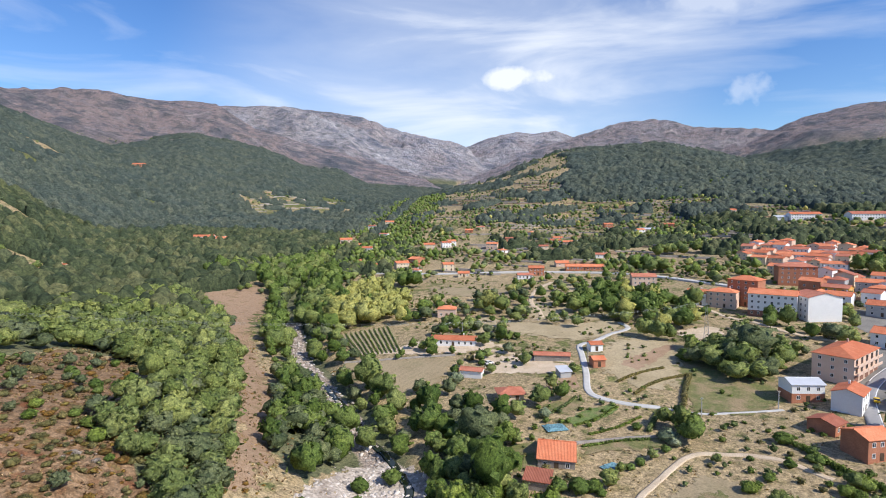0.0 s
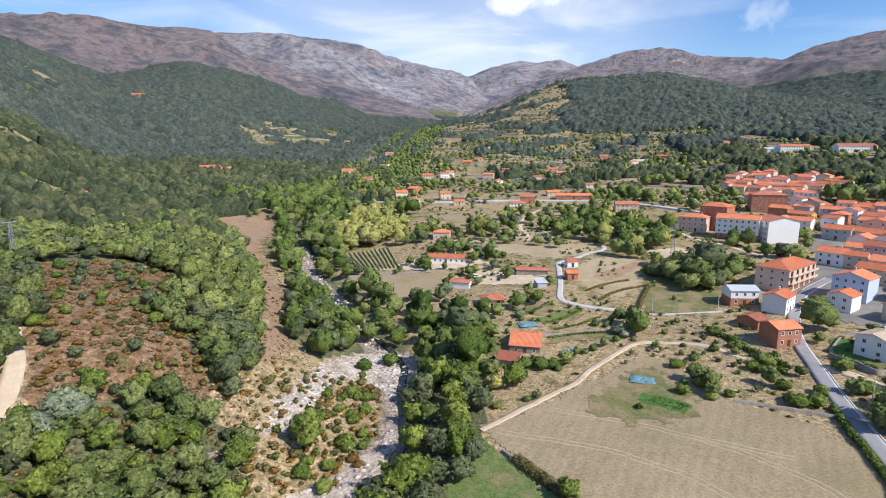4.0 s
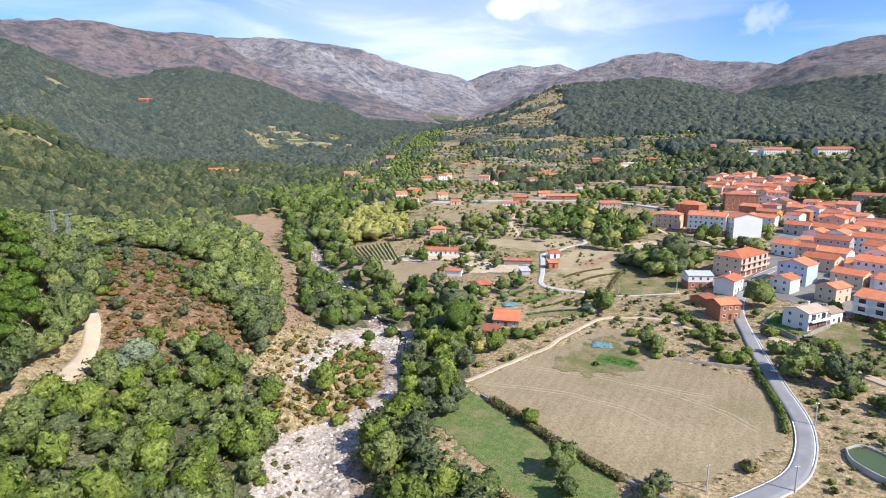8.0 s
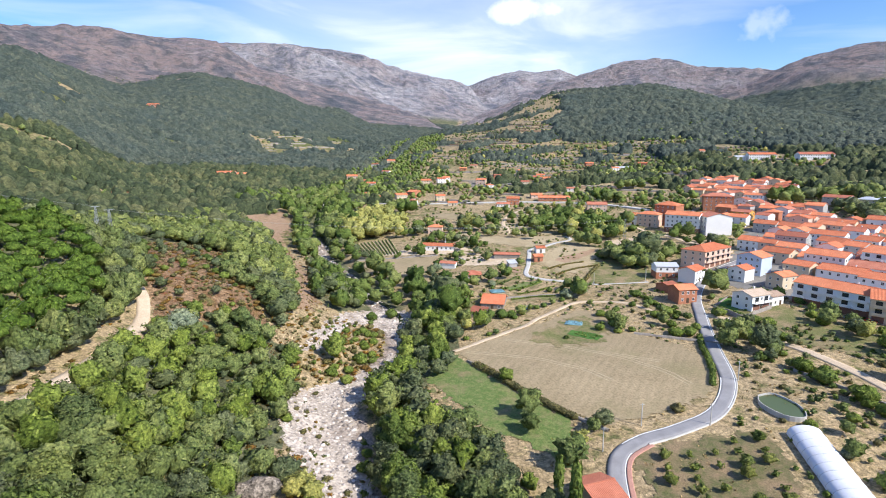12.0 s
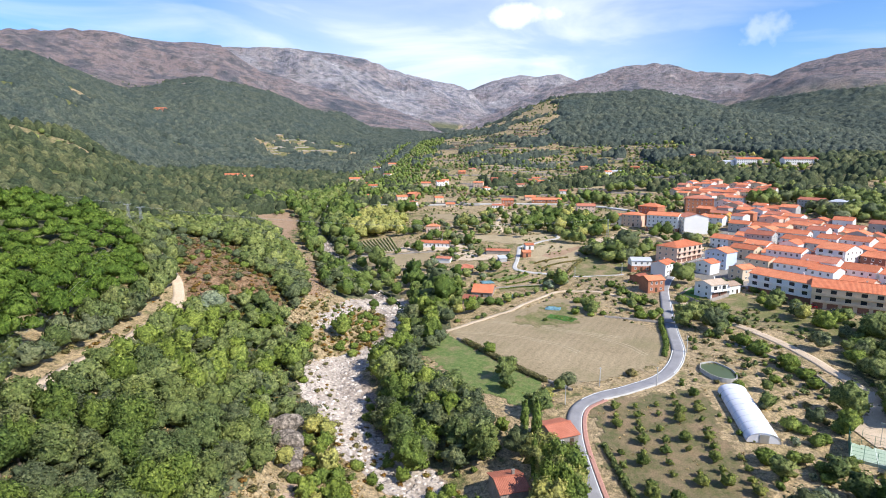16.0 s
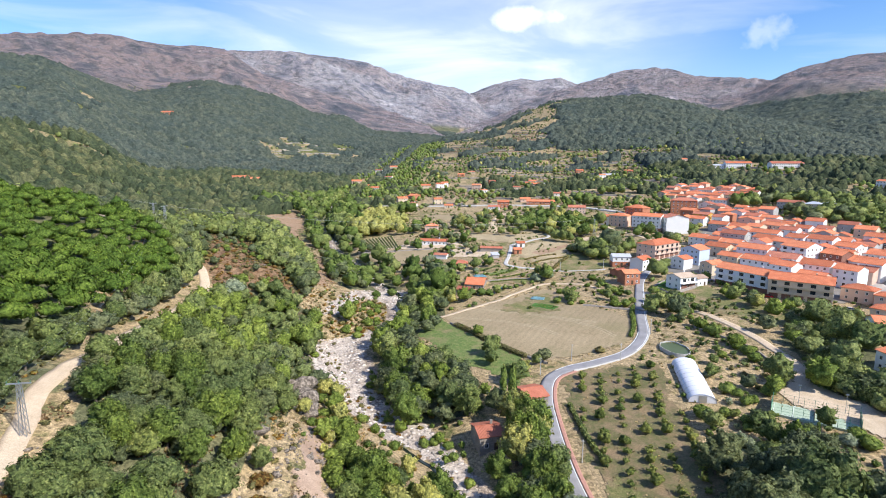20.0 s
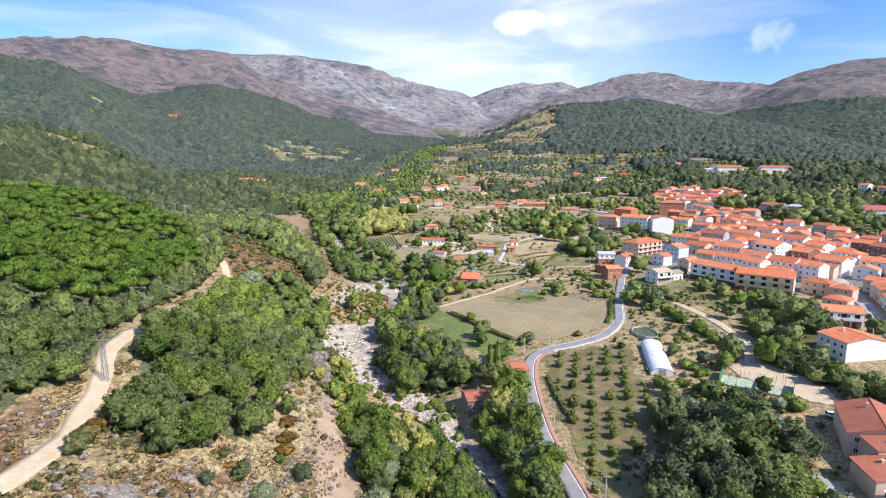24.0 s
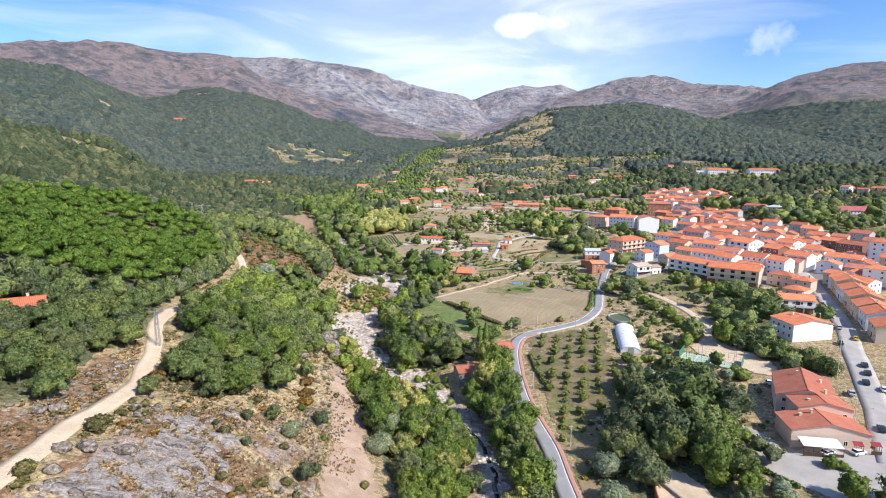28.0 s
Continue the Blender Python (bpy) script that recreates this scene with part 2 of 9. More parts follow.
REDSHEET = plain("red_roof_sheet", (0.40, 0.10, 0.10), (0.48, 0.15, 0.14), 0.3, 4, 0.6, 0.1, 0.02, grain=0.08)
METALROOF = plain("pale_metal_sheet", (0.62, 0.63, 0.64), (0.70, 0.71, 0.72), 0.3, 4, 0.45, 0.1, 0.02, 0.3, grain=0.05)
PLASTIC = plain("white_film", (0.72, 0.73, 0.78), (0.80, 0.81, 0.85), 0.2, 2, 0.4, 0.1, grain=0.05)
PAINTED = plain("white_paint", (0.76, 0.76, 0.75), (0.82, 0.82, 0.81), 0.8, 6, 0.5, 0.05, grain=0.05)
STEEL = plain("galvanised_steel", (0.42, 0.43, 0.44), (0.52, 0.53, 0.54), 0.8, 8, 0.45, 0.1, 0.01, 0.7, grain=0.05)
GREENMETAL = plain("green_painted_steel", (0.05, 0.16, 0.11), (0.08, 0.21, 0.15), 0.8, 6, 0.5)
COURT = plain("court_turf", (0.36, 0.45, 0.33), (0.43, 0.52, 0.40), 0.3, 4, 0.9)
DARKWOOD = plain("dark_wood", (0.07, 0.045, 0.03), (0.12, 0.08, 0.05), 1.2, 10, 0.7)
RUBBER = plain("tyre_rubber", (0.02, 0.02, 0.02), (0.035, 0.035, 0.035), 2, 20, 0.9)
BLUE = plain("blue_tarpaulin", (0.04, 0.16, 0.42), (0.07, 0.24, 0.55), 0.8, 5, 0.5)
NETTING = plain("blue_netting", (0.09, 0.20, 0.22), (0.20, 0.36, 0.42), 1.3, 2.2, 0.8, 0.8, 0.2, grain=0.55)
AWNING = plain("white_awning_cloth", (0.74, 0.73, 0.70), (0.80, 0.79, 0.77), 0.5, 8, 0.85, grain=0.05)
WINE = plain("wine_red_awning", (0.25, 0.03, 0.04), (0.32, 0.05, 0.06), 0.5, 8, 0.8)


def sward(name, grass, pale, bare, low=0.46):
    """Rough grass with dry and bare patches."""
    m, nt, b = material(name, 0.95)
    p = position(nt)
    big, mid, fine = noise_node(nt, 0.13, 5, 0.65, p), noise_node(nt, 0.7, 4, 0.65, p), noise_node(nt, 3.0, 4, 0.7, p)
    col = mixed(nt, spread(nt, mid, 0.4, 0.62), grass, pale)
    col = mixed(nt, spread(nt, big, low, low + 0.16), col, bare)
    nt.links.new(mixed(nt, 1.0, col, ramp(nt, fine, [(0.28, (0.55, 0.56, 0.55)), (0.72, (1.45, 1.42, 1.4))]), "MULTIPLY"), b.inputs["Base Color"])
    bumped(nt, b, fine, 0.7, 0.3)
    return m


def mown():
    """Mown hay stubble: faint swaths and wheel marks."""
    nt = STRAW.node_tree
    b = nt.nodes["Principled BSDF"]
    mp = nt.nodes.new("ShaderNodeMapping")
    mp.inputs["Rotation"].default_value = (0, 0, radians(32))
    nt.links.new(position(nt), mp.inputs["Vector"])
    w = nt.nodes.new("ShaderNodeTexWave")
    w.inputs["Scale"].default_value, w.inputs["Distortion"].default_value, w.inputs["Detail"].default_value, w.inputs["Detail Scale"].default_value = 0.11, 5.0, 3.0, 0.6
    nt.links.new(mp.outputs["Vector"], w.inputs["Vector"])
    old = b.inputs["Base Color"].links[0].from_socket
    col = mixed(nt, 1.0, old, ramp(nt, w.outputs["Fac"], [(0.1, (0.95, 0.955, 0.95)), (0.9, (1.04, 1.03, 1.03))]), "MULTIPLY")
    green = spread(nt, noise_node(nt, 0.05, 4, 0.6, position(nt)), 0.54, 0.70, 0.0, 0.4)
    nt.links.new(mixed(nt, green, col, (0.22, 0.205, 0.095)), b.inputs["Base Color"])


mown()
GRASS = sward("green_meadow_grass", (0.115, 0.180, 0.048), (0.19, 0.225, 0.078), (0.27, 0.225, 0.115), 0.5)
LUSH = sward("lush_crop_green", (0.06, 0.16, 0.03), (0.10, 0.20, 0.042), (0.16, 0.20, 0.06), 0.6)
CLEARING = sward("dry_clearing", (0.36, 0.25, 0.165), (0.30, 0.195, 0.12), (0.21, 0.155, 0.08), 0.52)
OLIVEGRASS = sward("rough_olive_grass", (0.14, 0.16, 0.055), (0.22, 0.20, 0.085), (0.31, 0.235, 0.135), 0.46)
ORCHARDSOIL = sward("orchard_floor", (0.13, 0.135, 0.055), (0.205, 0.165, 0.088), (0.275, 0.20, 0.118), 0.46)


def cobbles():
    """Bleached river stones, each of its own tone."""
    m, nt, b = material("bleached_cobbles", 0.9)
    g = nt.nodes.new("ShaderNodeNewGeometry")
    tone = ramp(nt, g.outputs["Random Per Island"], [(0.0, (0.27, 0.235, 0.205)), (0.35, (0.48, 0.425, 0.375)), (0.7, (0.66, 0.59, 0.53)), (1.0, (0.78, 0.71, 0.64))])
    fine = noise_node(nt, 3.0, 4, 0.65, g.outputs["Position"])
    nt.links.new(mixed(nt, 1.0, tone, ramp(nt, fine, [(0.28, (0.65, 0.64, 0.63)), (0.72, (1.2, 1.2, 1.2))]), "MULTIPLY"), b.inputs["Base Color"])
    bumped(nt, b, fine, 0.6, 0.15)
    return m


COBBLE = cobbles()


def slab_rock():
    """Bare granite: grey sheets, dark lichen, cracks and turf in the hollows."""
    m, nt, b = material("lichened_granite", 0.92)
    p = position(nt)
    mp = nt.nodes.new("ShaderNodeMapping")
    mp.inputs["Rotation"].default_value, mp.inputs["Scale"].default_value = (0, 0, radians(38)), (0.14, 0.62, 0.4)
    nt.links.new(p, mp.inputs["Vector"])
    streak, fine = noise_node(nt, 0.8, 6, 0.7, mp.outputs["Vector"]), noise_node(nt, 2.6, 5, 0.7, p)
    col = ramp(nt, streak, [(0.36, (0.085, 0.070, 0.058)), (0.41, (0.27, 0.235, 0.205)), (0.54, (0.46, 0.405, 0.36)), (0.60, (0.36, 0.305, 0.26)), (0.63, (0.12, 0.10, 0.085))])
    turf = spread(nt, noise_node(nt, 0.4, 5, 0.75, p), 0.56, 0.61, 0.0, 0.95)
    col = mixed(nt, turf, col, ramp(nt, fine, [(0.4, (0.20, 0.115, 0.05)), (0.5, (0.34, 0.235, 0.13)), (0.6, (0.16, 0.15, 0.06))]))
    nt.links.new(mixed(nt, 1.0, col, ramp(nt, fine, [(0.36, (0.6, 0.59, 0.59)), (0.64, (1.35, 1.35, 1.35))]), "MULTIPLY"), b.inputs["Base Color"])
    bumped(nt, b, fine, 1.0, 0.5)
    return m


SLABROCK = slab_rock()


def tiles(name, a, b_):
    """Clay roof tiles: courses of rounded tiles, mottled by age."""
    m, nt, b = material(name, 0.85)
    tc = nt.nodes.new("ShaderNodeTexCoord").outputs["UV"]
    p = position(nt)
    oi = nt.nodes.new("ShaderNodeObjectInfo").outputs["Random"]
    big, small = noise_node(nt, 0.35, 5, 0.6, p), noise_node(nt, 5.0, 3, 0.6, p)
    col = ramp(nt, big, [(0.3, a), (0.7, b_)])
    shade = ramp(nt, small, [(0.25, (0.68, 0.66, 0.66)), (0.75, (1.2, 1.2, 1.2))])
    col = mixed(nt, 1.0, col, shade, "MULTIPLY")
    age = ramp(nt, oi, [(0.0, (0.72, 0.66, 0.66)), (0.5, (1.0, 0.92, 0.9)), (1.0, (1.1, 1.1, 1.1))])
    nt.links.new(mixed(nt, 1.0, col, age, "MULTIPLY"), b.inputs["Base Color"])
    w = nt.nodes.new("ShaderNodeTexWave")
    w.inputs["Scale"].default_value, w.inputs["Distortion"].default_value = 0.8, 0.3
    nt.links.new(tc, w.inputs["Vector"])
    bumped(nt, b, w.outputs["Fac"], 0.7, 0.08)
    return m


TILE = tiles("clay_roof_tiles", (0.66, 0.205, 0.095), (0.78, 0.30, 0.155))
BEIGETILE = tiles("pale_beige_tiles", (0.47, 0.36, 0.26), (0.58, 0.46, 0.35))
OLDTILE = tiles("weathered_roof_tiles", (0.46, 0.165, 0.10), (0.58, 0.235, 0.15))

m_, nt_, b_ = material("window_glass", 0.08)
b_.inputs["Base Color"].default_value = (0.03, 0.035, 0.04, 1)
b_.inputs["Specular IOR Level"].default_value = 0.6
GLASS = m_
m_, nt_, b_ = material("river_water", 0.06)
b_.inputs["Base Color"].default_value = (0.02, 0.028, 0.02, 1)
b_.inputs["Specular IOR Level"].default_value = 0.5
bumped(nt_, b_, noise_node(nt_, 1.2, 4, 0.6, position(nt_)), 0.25, 0.05)
WATER = m_
m_, nt_, b_ = material("green_pond_water", 0.3)
b_.inputs["Base Color"].default_value = (0.085, 0.115, 0.045, 1)
POND = m_


def ground_material():
    """The valley floor and slopes: dry grass, green sward, bare soil, rock, heath and wood floor, by the sheet's own cover layers."""
    m, nt, b = material("valley_ground", 0.95)
    p = position(nt)

    def layer(name):
        a = nt.nodes.new("ShaderNodeAttribute")
        a.attribute_name = name
        return a.outputs["Fac"]

    big, mid, fine = noise_node(nt, 0.018, 6, 0.6, p), noise_node(nt, 0.16, 5, 0.6, p), noise_node(nt, 1.4, 4, 0.65, p)
    dry = ramp(nt, mid, [(0.3, (0.155, 0.150, 0.068)), (0.40, (0.325, 0.250, 0.145)), (0.5, (0.40, 0.312, 0.192)), (0.60, (0.30, 0.238, 0.130)), (0.68, (0.13, 0.138, 0.055))])
    low = noise_node(nt, 0.55, 5, 0.7, p)
    dry = mixed(nt, spread(nt, low, 0.58, 0.67, 0.0, 0.65), dry, (0.105, 0.105, 0.045))
    green = ramp(nt, mid, [(0.3, (0.07, 0.095, 0.03)), (0.7, (0.15, 0.16, 0.055))])
    wood = ramp(nt, noise_node(nt, 0.11, 3, 0.6, p), [(0.36, (0.095, 0.105, 0.055)), (0.5, (0.130, 0.140, 0.078)), (0.64, (0.165, 0.165, 0.092))])
    rock = ramp(nt, mid, [(0.3, (0.17, 0.135, 0.110)), (0.5, (0.36, 0.30, 0.26)), (0.7, (0.26, 0.205, 0.165))])
    heath = ramp(nt, mid, [(0.28, (0.20, 0.080, 0.038)), (0.40, (0.185, 0.115, 0.066)), (0.50, (0.265, 0.180, 0.112)), (0.58, (0.17, 0.098, 0.048)), (0.70, (0.135, 0.125, 0.05))])
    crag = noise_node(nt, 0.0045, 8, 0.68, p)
    # mountain rock and brush tones, with the blue of distance haze mixed in
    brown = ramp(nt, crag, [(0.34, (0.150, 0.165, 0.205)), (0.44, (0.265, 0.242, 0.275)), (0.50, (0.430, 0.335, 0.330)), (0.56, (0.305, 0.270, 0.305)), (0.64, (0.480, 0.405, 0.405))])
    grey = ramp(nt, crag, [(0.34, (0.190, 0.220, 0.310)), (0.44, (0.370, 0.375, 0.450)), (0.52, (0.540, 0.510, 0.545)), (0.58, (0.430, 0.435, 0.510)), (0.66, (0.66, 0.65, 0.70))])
    mount = mixed(nt, layer("hazy_rock"), brown, grey)
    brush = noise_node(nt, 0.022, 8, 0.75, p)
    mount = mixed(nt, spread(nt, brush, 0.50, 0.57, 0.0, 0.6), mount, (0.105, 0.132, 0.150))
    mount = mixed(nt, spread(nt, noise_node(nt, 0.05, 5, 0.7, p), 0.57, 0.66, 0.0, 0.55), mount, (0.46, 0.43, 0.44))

    def edge(name, width=0.35):
        """The layer's border, frayed by noise."""
        s = nt.nodes.new("ShaderNodeMath")
        s.operation = "MULTIPLY_ADD"
        nt.links.new(mid, s.inputs[0])
        s.inputs[1].default_value = width
        nt.links.new(layer(name), s.inputs[2])
        return spread(nt, s.outputs["Value"], 0.45 + width / 2, 0.6 + width / 2)

    col = mixed(nt, edge("green", 0.9), dry, green)
    col = mixed(nt, edge("heath", 0.6), col, heath)
    col = mixed(nt, edge("wood", 0.6), col, wood)
    col = mixed(nt, edge("rock", 0.8), col, rock)
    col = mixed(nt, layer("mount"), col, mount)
    col = mixed(nt, 1.0, col, ramp(nt, fine, [(0.28, (0.52, 0.53, 0.52)), (0.72, (1.42, 1.40, 1.38))]), "MULTIPLY")
    col = mixed(nt, 1.0, col, ramp(nt, noise_node(nt, 4.6, 4, 0.75, p), [(0.33, (0.48, 0.48, 0.48)), (0.67, (1.5, 1.48, 1.44))]), "MULTIPLY")
    col = mixed(nt, 1.0, col, ramp(nt, noise_node(nt, 0.8, 6, 0.8, p), [(0.36, (0.5, 0.5, 0.5)), (0.5, (1.02, 1.02, 1.02)), (0.64, (1.5, 1.48, 1.44))]), "MULTIPLY")
    col = mixed(nt, 1.0, col, ramp(nt, big, [(0.3, (0.85, 0.85, 0.85)), (0.7, (1.15, 1.12, 1.08))]), "MULTIPLY")
    nt.links.new(col, b.inputs["Base Color"])
    bumped(nt, b, fine, 0.6, 0.4)
    rise = nt.nodes.new("ShaderNodeMath")
    rise.operation = "MULTIPLY"
    nt.links.new(brush, rise.inputs[0])
    nt.links.new(layer("mount"), rise.inputs[1])
    far = nt.nodes.new("ShaderNodeBump")
    far.inputs["Strength"].default_value, far.inputs["Distance"].default_value = 1.0, 55.0
    nt.links.new(rise.outputs["Value"], far.inputs["Height"])
    near = b.inputs["Normal"].links[0].from_node
    nt.links.new(far.outputs["Normal"], near.inputs["Normal"])
    return m


GROUND = ground_material()

# ---- the lie of the land ----
EYE_X, EYE_Y = -18.2, 196.0  # the camera's starting spot, from which the ridges' bearings are told
RIVER_Y = [-200, 60, 120, 160, 195, 225, 265, 300, 330, 380, 450, 560, 700, 900, 1200, 1800, 3000, 5200]
RIVER_X = [60, 30, 13, 10, -8, -26, -40, -27, -28, -48, -83, -118, -130, -120, -90, -40, 120, 250]
RIVER_Z = [-4, -1, 0, 0.3, 1, 2, 3.5, 5, 6.2, 8.5, 12, 17, 24, 36, 55, 100, 220, 420]
# ridges fitted to the camera's skyline: bearing in degrees, distance, height of the crest
RIDGES = {
    "far_range": ([(-56.0, 3630, 432), (-40.0, 3685, 520), (-32.0, 3740, 652), (-25.7, 3850, 751), (-21.6, 3929, 812), (-18.2, 4010, 839), (-14.5, 4090, 862), (-10.0, 4169, 842), (-7.7, 4249, 840), (-4.8, 4330, 772), (-0.7, 4410, 711), (1.7, 4489, 686), (3.5, 4569, 637), (4.7, 4650, 517), (6.4, 4730, 425), (9.0, 4785, 322)], 0.7, 420, 1.2),
    "head_peaks": ([(-1.9, 4800, 600), (1.7, 4800, 655), (3.5, 4800, 679), (5.2, 4800, 736), (6.7, 4800, 774), (8.4, 4800, 800), (10.2, 4800, 778), (12.5, 4800, 801), (14.4, 4800, 743), (16.7, 4800, 647), (18.9, 4800, 556)], 0.78, 260, 1.2),
    "north_dome": ([(2.0, 4050, 290), (3.5, 4000, 324), (5.8, 3966, 403), (9.3, 3933, 506), (13.3, 3900, 594), (15.0, 3866, 624), (18.3, 3833, 682), (21.9, 3800, 692), (24.0, 3766, 657), (25.5, 3733, 614), (28.8, 3700, 591), (31.5, 3666, 560), (34.9, 3633, 455), (38.1, 3600, 349), (48.0, 3500, 300)], 0.64, 330, 1.2),
    "west_massif": ([(-56.0, 2970, 476), (-48.0, 3010, 529), (-42.2, 3036, 590), (-38.1, 3097, 650), (-35.9, 3157, 674), (-32.3, 3218, 712), (-30.6, 3279, 719), (-28.0, 3340, 714), (-24.3, 3400, 728), (-21.6, 3462, 735), (-19.3, 3498, 654), (-16.6, 3538, 547), (-13.4, 3590, 462), (-10.7, 3643, 394), (-8.3, 3696, 320), (-5.0, 3762, 225)], 0.5, 300, 1.6),
    "dark_spur": ([(-20.0, 3416, 618), (-16.6, 3472, 586), (-12.3, 3528, 511), (-7.7, 3584, 451), (-4.2, 3640, 396), (-0.7, 3696, 311), (1.7, 3730, 231), (4.0, 3752, 181)], 0.62, 160, 2.2),
    "east_massif": ([(20.0, 3904, 298), (23.1, 3840, 359), (26.0, 3781, 412), (28.4, 3724, 464), (30.2, 3665, 511), (31.7, 3607, 542), (32.8, 3548, 563), (34.0, 3491, 587), (36.0, 3432, 601), (37.9, 3374, 613), (39.6, 3315, 598), (44.0, 3258, 593), (49.7, 3200, 513), (58.0, 3136, 387)], 0.55, 200, 1.4),
    "left_wood": ([(-55.9, 1300, 277), (-47.3, 1400, 298), (-38.1, 1500, 312), (-36.0, 1600, 308), (-33.7, 1700, 295), (-30.4, 1900, 285), (-27.6, 2200, 357), (-23.8, 2300, 402), (-20.9, 2400, 395), (-17.2, 2480, 370), (-14.5, 2520, 318), (-12.3, 2560, 271), (-10.0, 2600, 221), (-7.7, 2640, 178), (-5.3, 2650, 150), (-2.5, 2700, 110)], 0.42, 26, 2.5),
    "right_hill": ([(-9.0, 1450, 90), (-4.2, 1470, 116), (-0.7, 1480, 134), (2.8, 1490, 155), (5.8, 1500, 174), (9.4, 1550, 221), (13.4, 1600, 263), (17.8, 1600, 263), (22.5, 1600, 268), (26.5, 1550, 237), (29.8, 1500, 204), (33.3, 1450, 180), (36.6, 1400, 160), (39.9, 1350, 134), (45.9, 1250, 94), (58.5, 1100, 50)], 0.5, 30, 2.5),
    "east_wood": ([(28.9, 2300, 181), (33.3, 2300, 235), (36.5, 2200, 249), (39.8, 2100, 251), (49.8, 2000, 275), (58.1, 1900, 261)], 0.6, 50, 2.5),
    "near_spur": ([(-52.2, 600, 131), (-47.6, 650, 123), (-38.4, 720, 111), (-36.6, 740, 100), (-34.9, 760, 80), (-33.2, 760, 63)], 0.6, 6, 2.5),
}


def lerp(v, xs, ys):
    return np.interp(v, xs, ys)


def smooth01(t):
    t = np.clip(t, 0, 1)
    return t * t * (3 - 2 * t)


def ground(x, y):
    """Height of the bare valley ground, in metres."""
    x, y = np.asarray(x, float), np.asarray(y, float)
    d = x - lerp(y, RIVER_Y, RIVER_X)
    z = lerp(y, RIVER_Y, RIVER_Z)
    bank = 2.2 * smooth01((np.abs(d) - 5) / 12)
    k = lerp(y, [100, 300, 450, 800, 2500], [1.0, 1.0, 0.5, 0.28, 0.3])
    left = k * lerp(-d, [12, 30, 60, 150, 400, 900, 2500], [0, 6, 23, 47, 95, 190, 260])
    kr = lerp(y, [100, 300, 450, 700, 2500], [1.0, 1.0, 0.75, 1.0, 1.0])
    right = kr * lerp(d, [10, 150, 300, 700, 2500], [0, 8.5, 15, 40, 120])
    return z + bank + np.where(d < 0, left, right)


def lattice(i, j, seed):
    h = (i.astype(np.int64) * 374761393 + j.astype(np.int64) * 668265263 + seed * 974711) & 0x7FFFFFFF
    h = ((h ^ (h >> 13)) * 1274126177) & 0x7FFFFFFF
    return ((h ^ (h >> 16)) & 0xFFFF) / 65535.0


def value_noise(x, y, seed=0):
    i, j = np.floor(x), np.floor(y)
    u, v = smooth01(x - i), smooth01(y - j)
    a, b = lattice(i, j, seed), lattice(i + 1, j, seed)
    c, d = lattice(i, j + 1, seed), lattice(i + 1, j + 1, seed)
    return (a * (1 - u) + b * u) * (1 - v) + (c * (1 - u) + d * u) * v


def fbm(x, y, octaves=5, seed=0):
    """Noise from 0 to 1."""
    x, y = np.asarray(x, float), np.asarray(y, float)
    s, amp, tot = 0.0, 1.0, 0.0
    for k in range(octaves):
        s, tot = s + amp * value_noise(x * 2.0 ** k + 17.3 * k, y * 2.0 ** k - 9.1 * k, seed + k), tot + amp
        amp *= 0.5
    return s / tot


def creased(x, y, octaves=5, seed=0):
    """Ridged noise from 0 to 1, for spurs and gullies."""
    s, amp, tot = 0.0, 1.0, 0.0
    for k in range(octaves):
        n = 1 - np.abs(2 * value_noise(x * 2.0 ** k + 5.7 * k, y * 2.0 ** k + 3.3 * k, seed + k) - 1)
        s, tot = s + amp * n * n, tot + amp
        amp *= 0.58
    return s / tot


def ridge(x, y, base, name):
    """Height of the land under one ridge; also how far up its flank a place lies."""
    table, foot, rough, fall = RIDGES[name]
    b, dist, top = (np.array(v, float) for v in zip(*table))
    bearing = np.degrees(np.arctan2(x - EYE_X, y - EYE_Y))
    d = np.hypot(x - EYE_X, y - EYE_Y)
    D, T = lerp(bearing, b, dist), lerp(bearing, b, top)
    inside = smooth01((bearing - b[0] + 3) / 4) * smooth01((b[-1] + 3 - bearing) / 4)
    t = (d - D * foot) / (D * (1 - foot))
    bend = 1.15
    up = np.where(t < 1, np.clip(t, 0, 1) ** bend, np.clip(1 - (t - 1) * fall, 0, 1))
    wear = (creased(x / 1050.0, y / 1050.0, 6, 11) - 0.45) * rough * np.clip(t, 0, 1) * np.clip((1.0 - t) * 3, 0.02, 1)
    crest = (fbm(bearing * 1.7, D * 0 + 3.0, 4, 5) - 0.5) * min(rough, 120) * 0.16
    h = base + np.maximum(T + crest - base, 0) * up * inside + wear * inside
    sight = 79.6 + (T + crest - 79.6) * np.clip(d / D, 0, 1)  # flank cut to the camera's line of sight; nothing shows above its crest
    h = np.maximum(np.minimum(h, sight - 0.3 * np.clip(1 - t, 0, 1)), base)
    return np.where(t > 0, h, base), np.clip(t, 0, 1) * inside


def terrain(x, y):
    x, y = np.asarray(x, float), np.asarray(y, float)
    near = ground(x, y) + (fbm(x / 45.0, y / 45.0, 3, 2) - 0.5) * 2.2 * smooth01((np.hypot(x, y - 100) - 60) / 300 + 0.25) * smooth01((np.abs(x - lerp(y, RIVER_Y, RIVER_X)) - 6) / 20)
    z = near
    for name in RIDGES:
        z = np.maximum(z, ridge(x, y, near, name)[0])
    return z


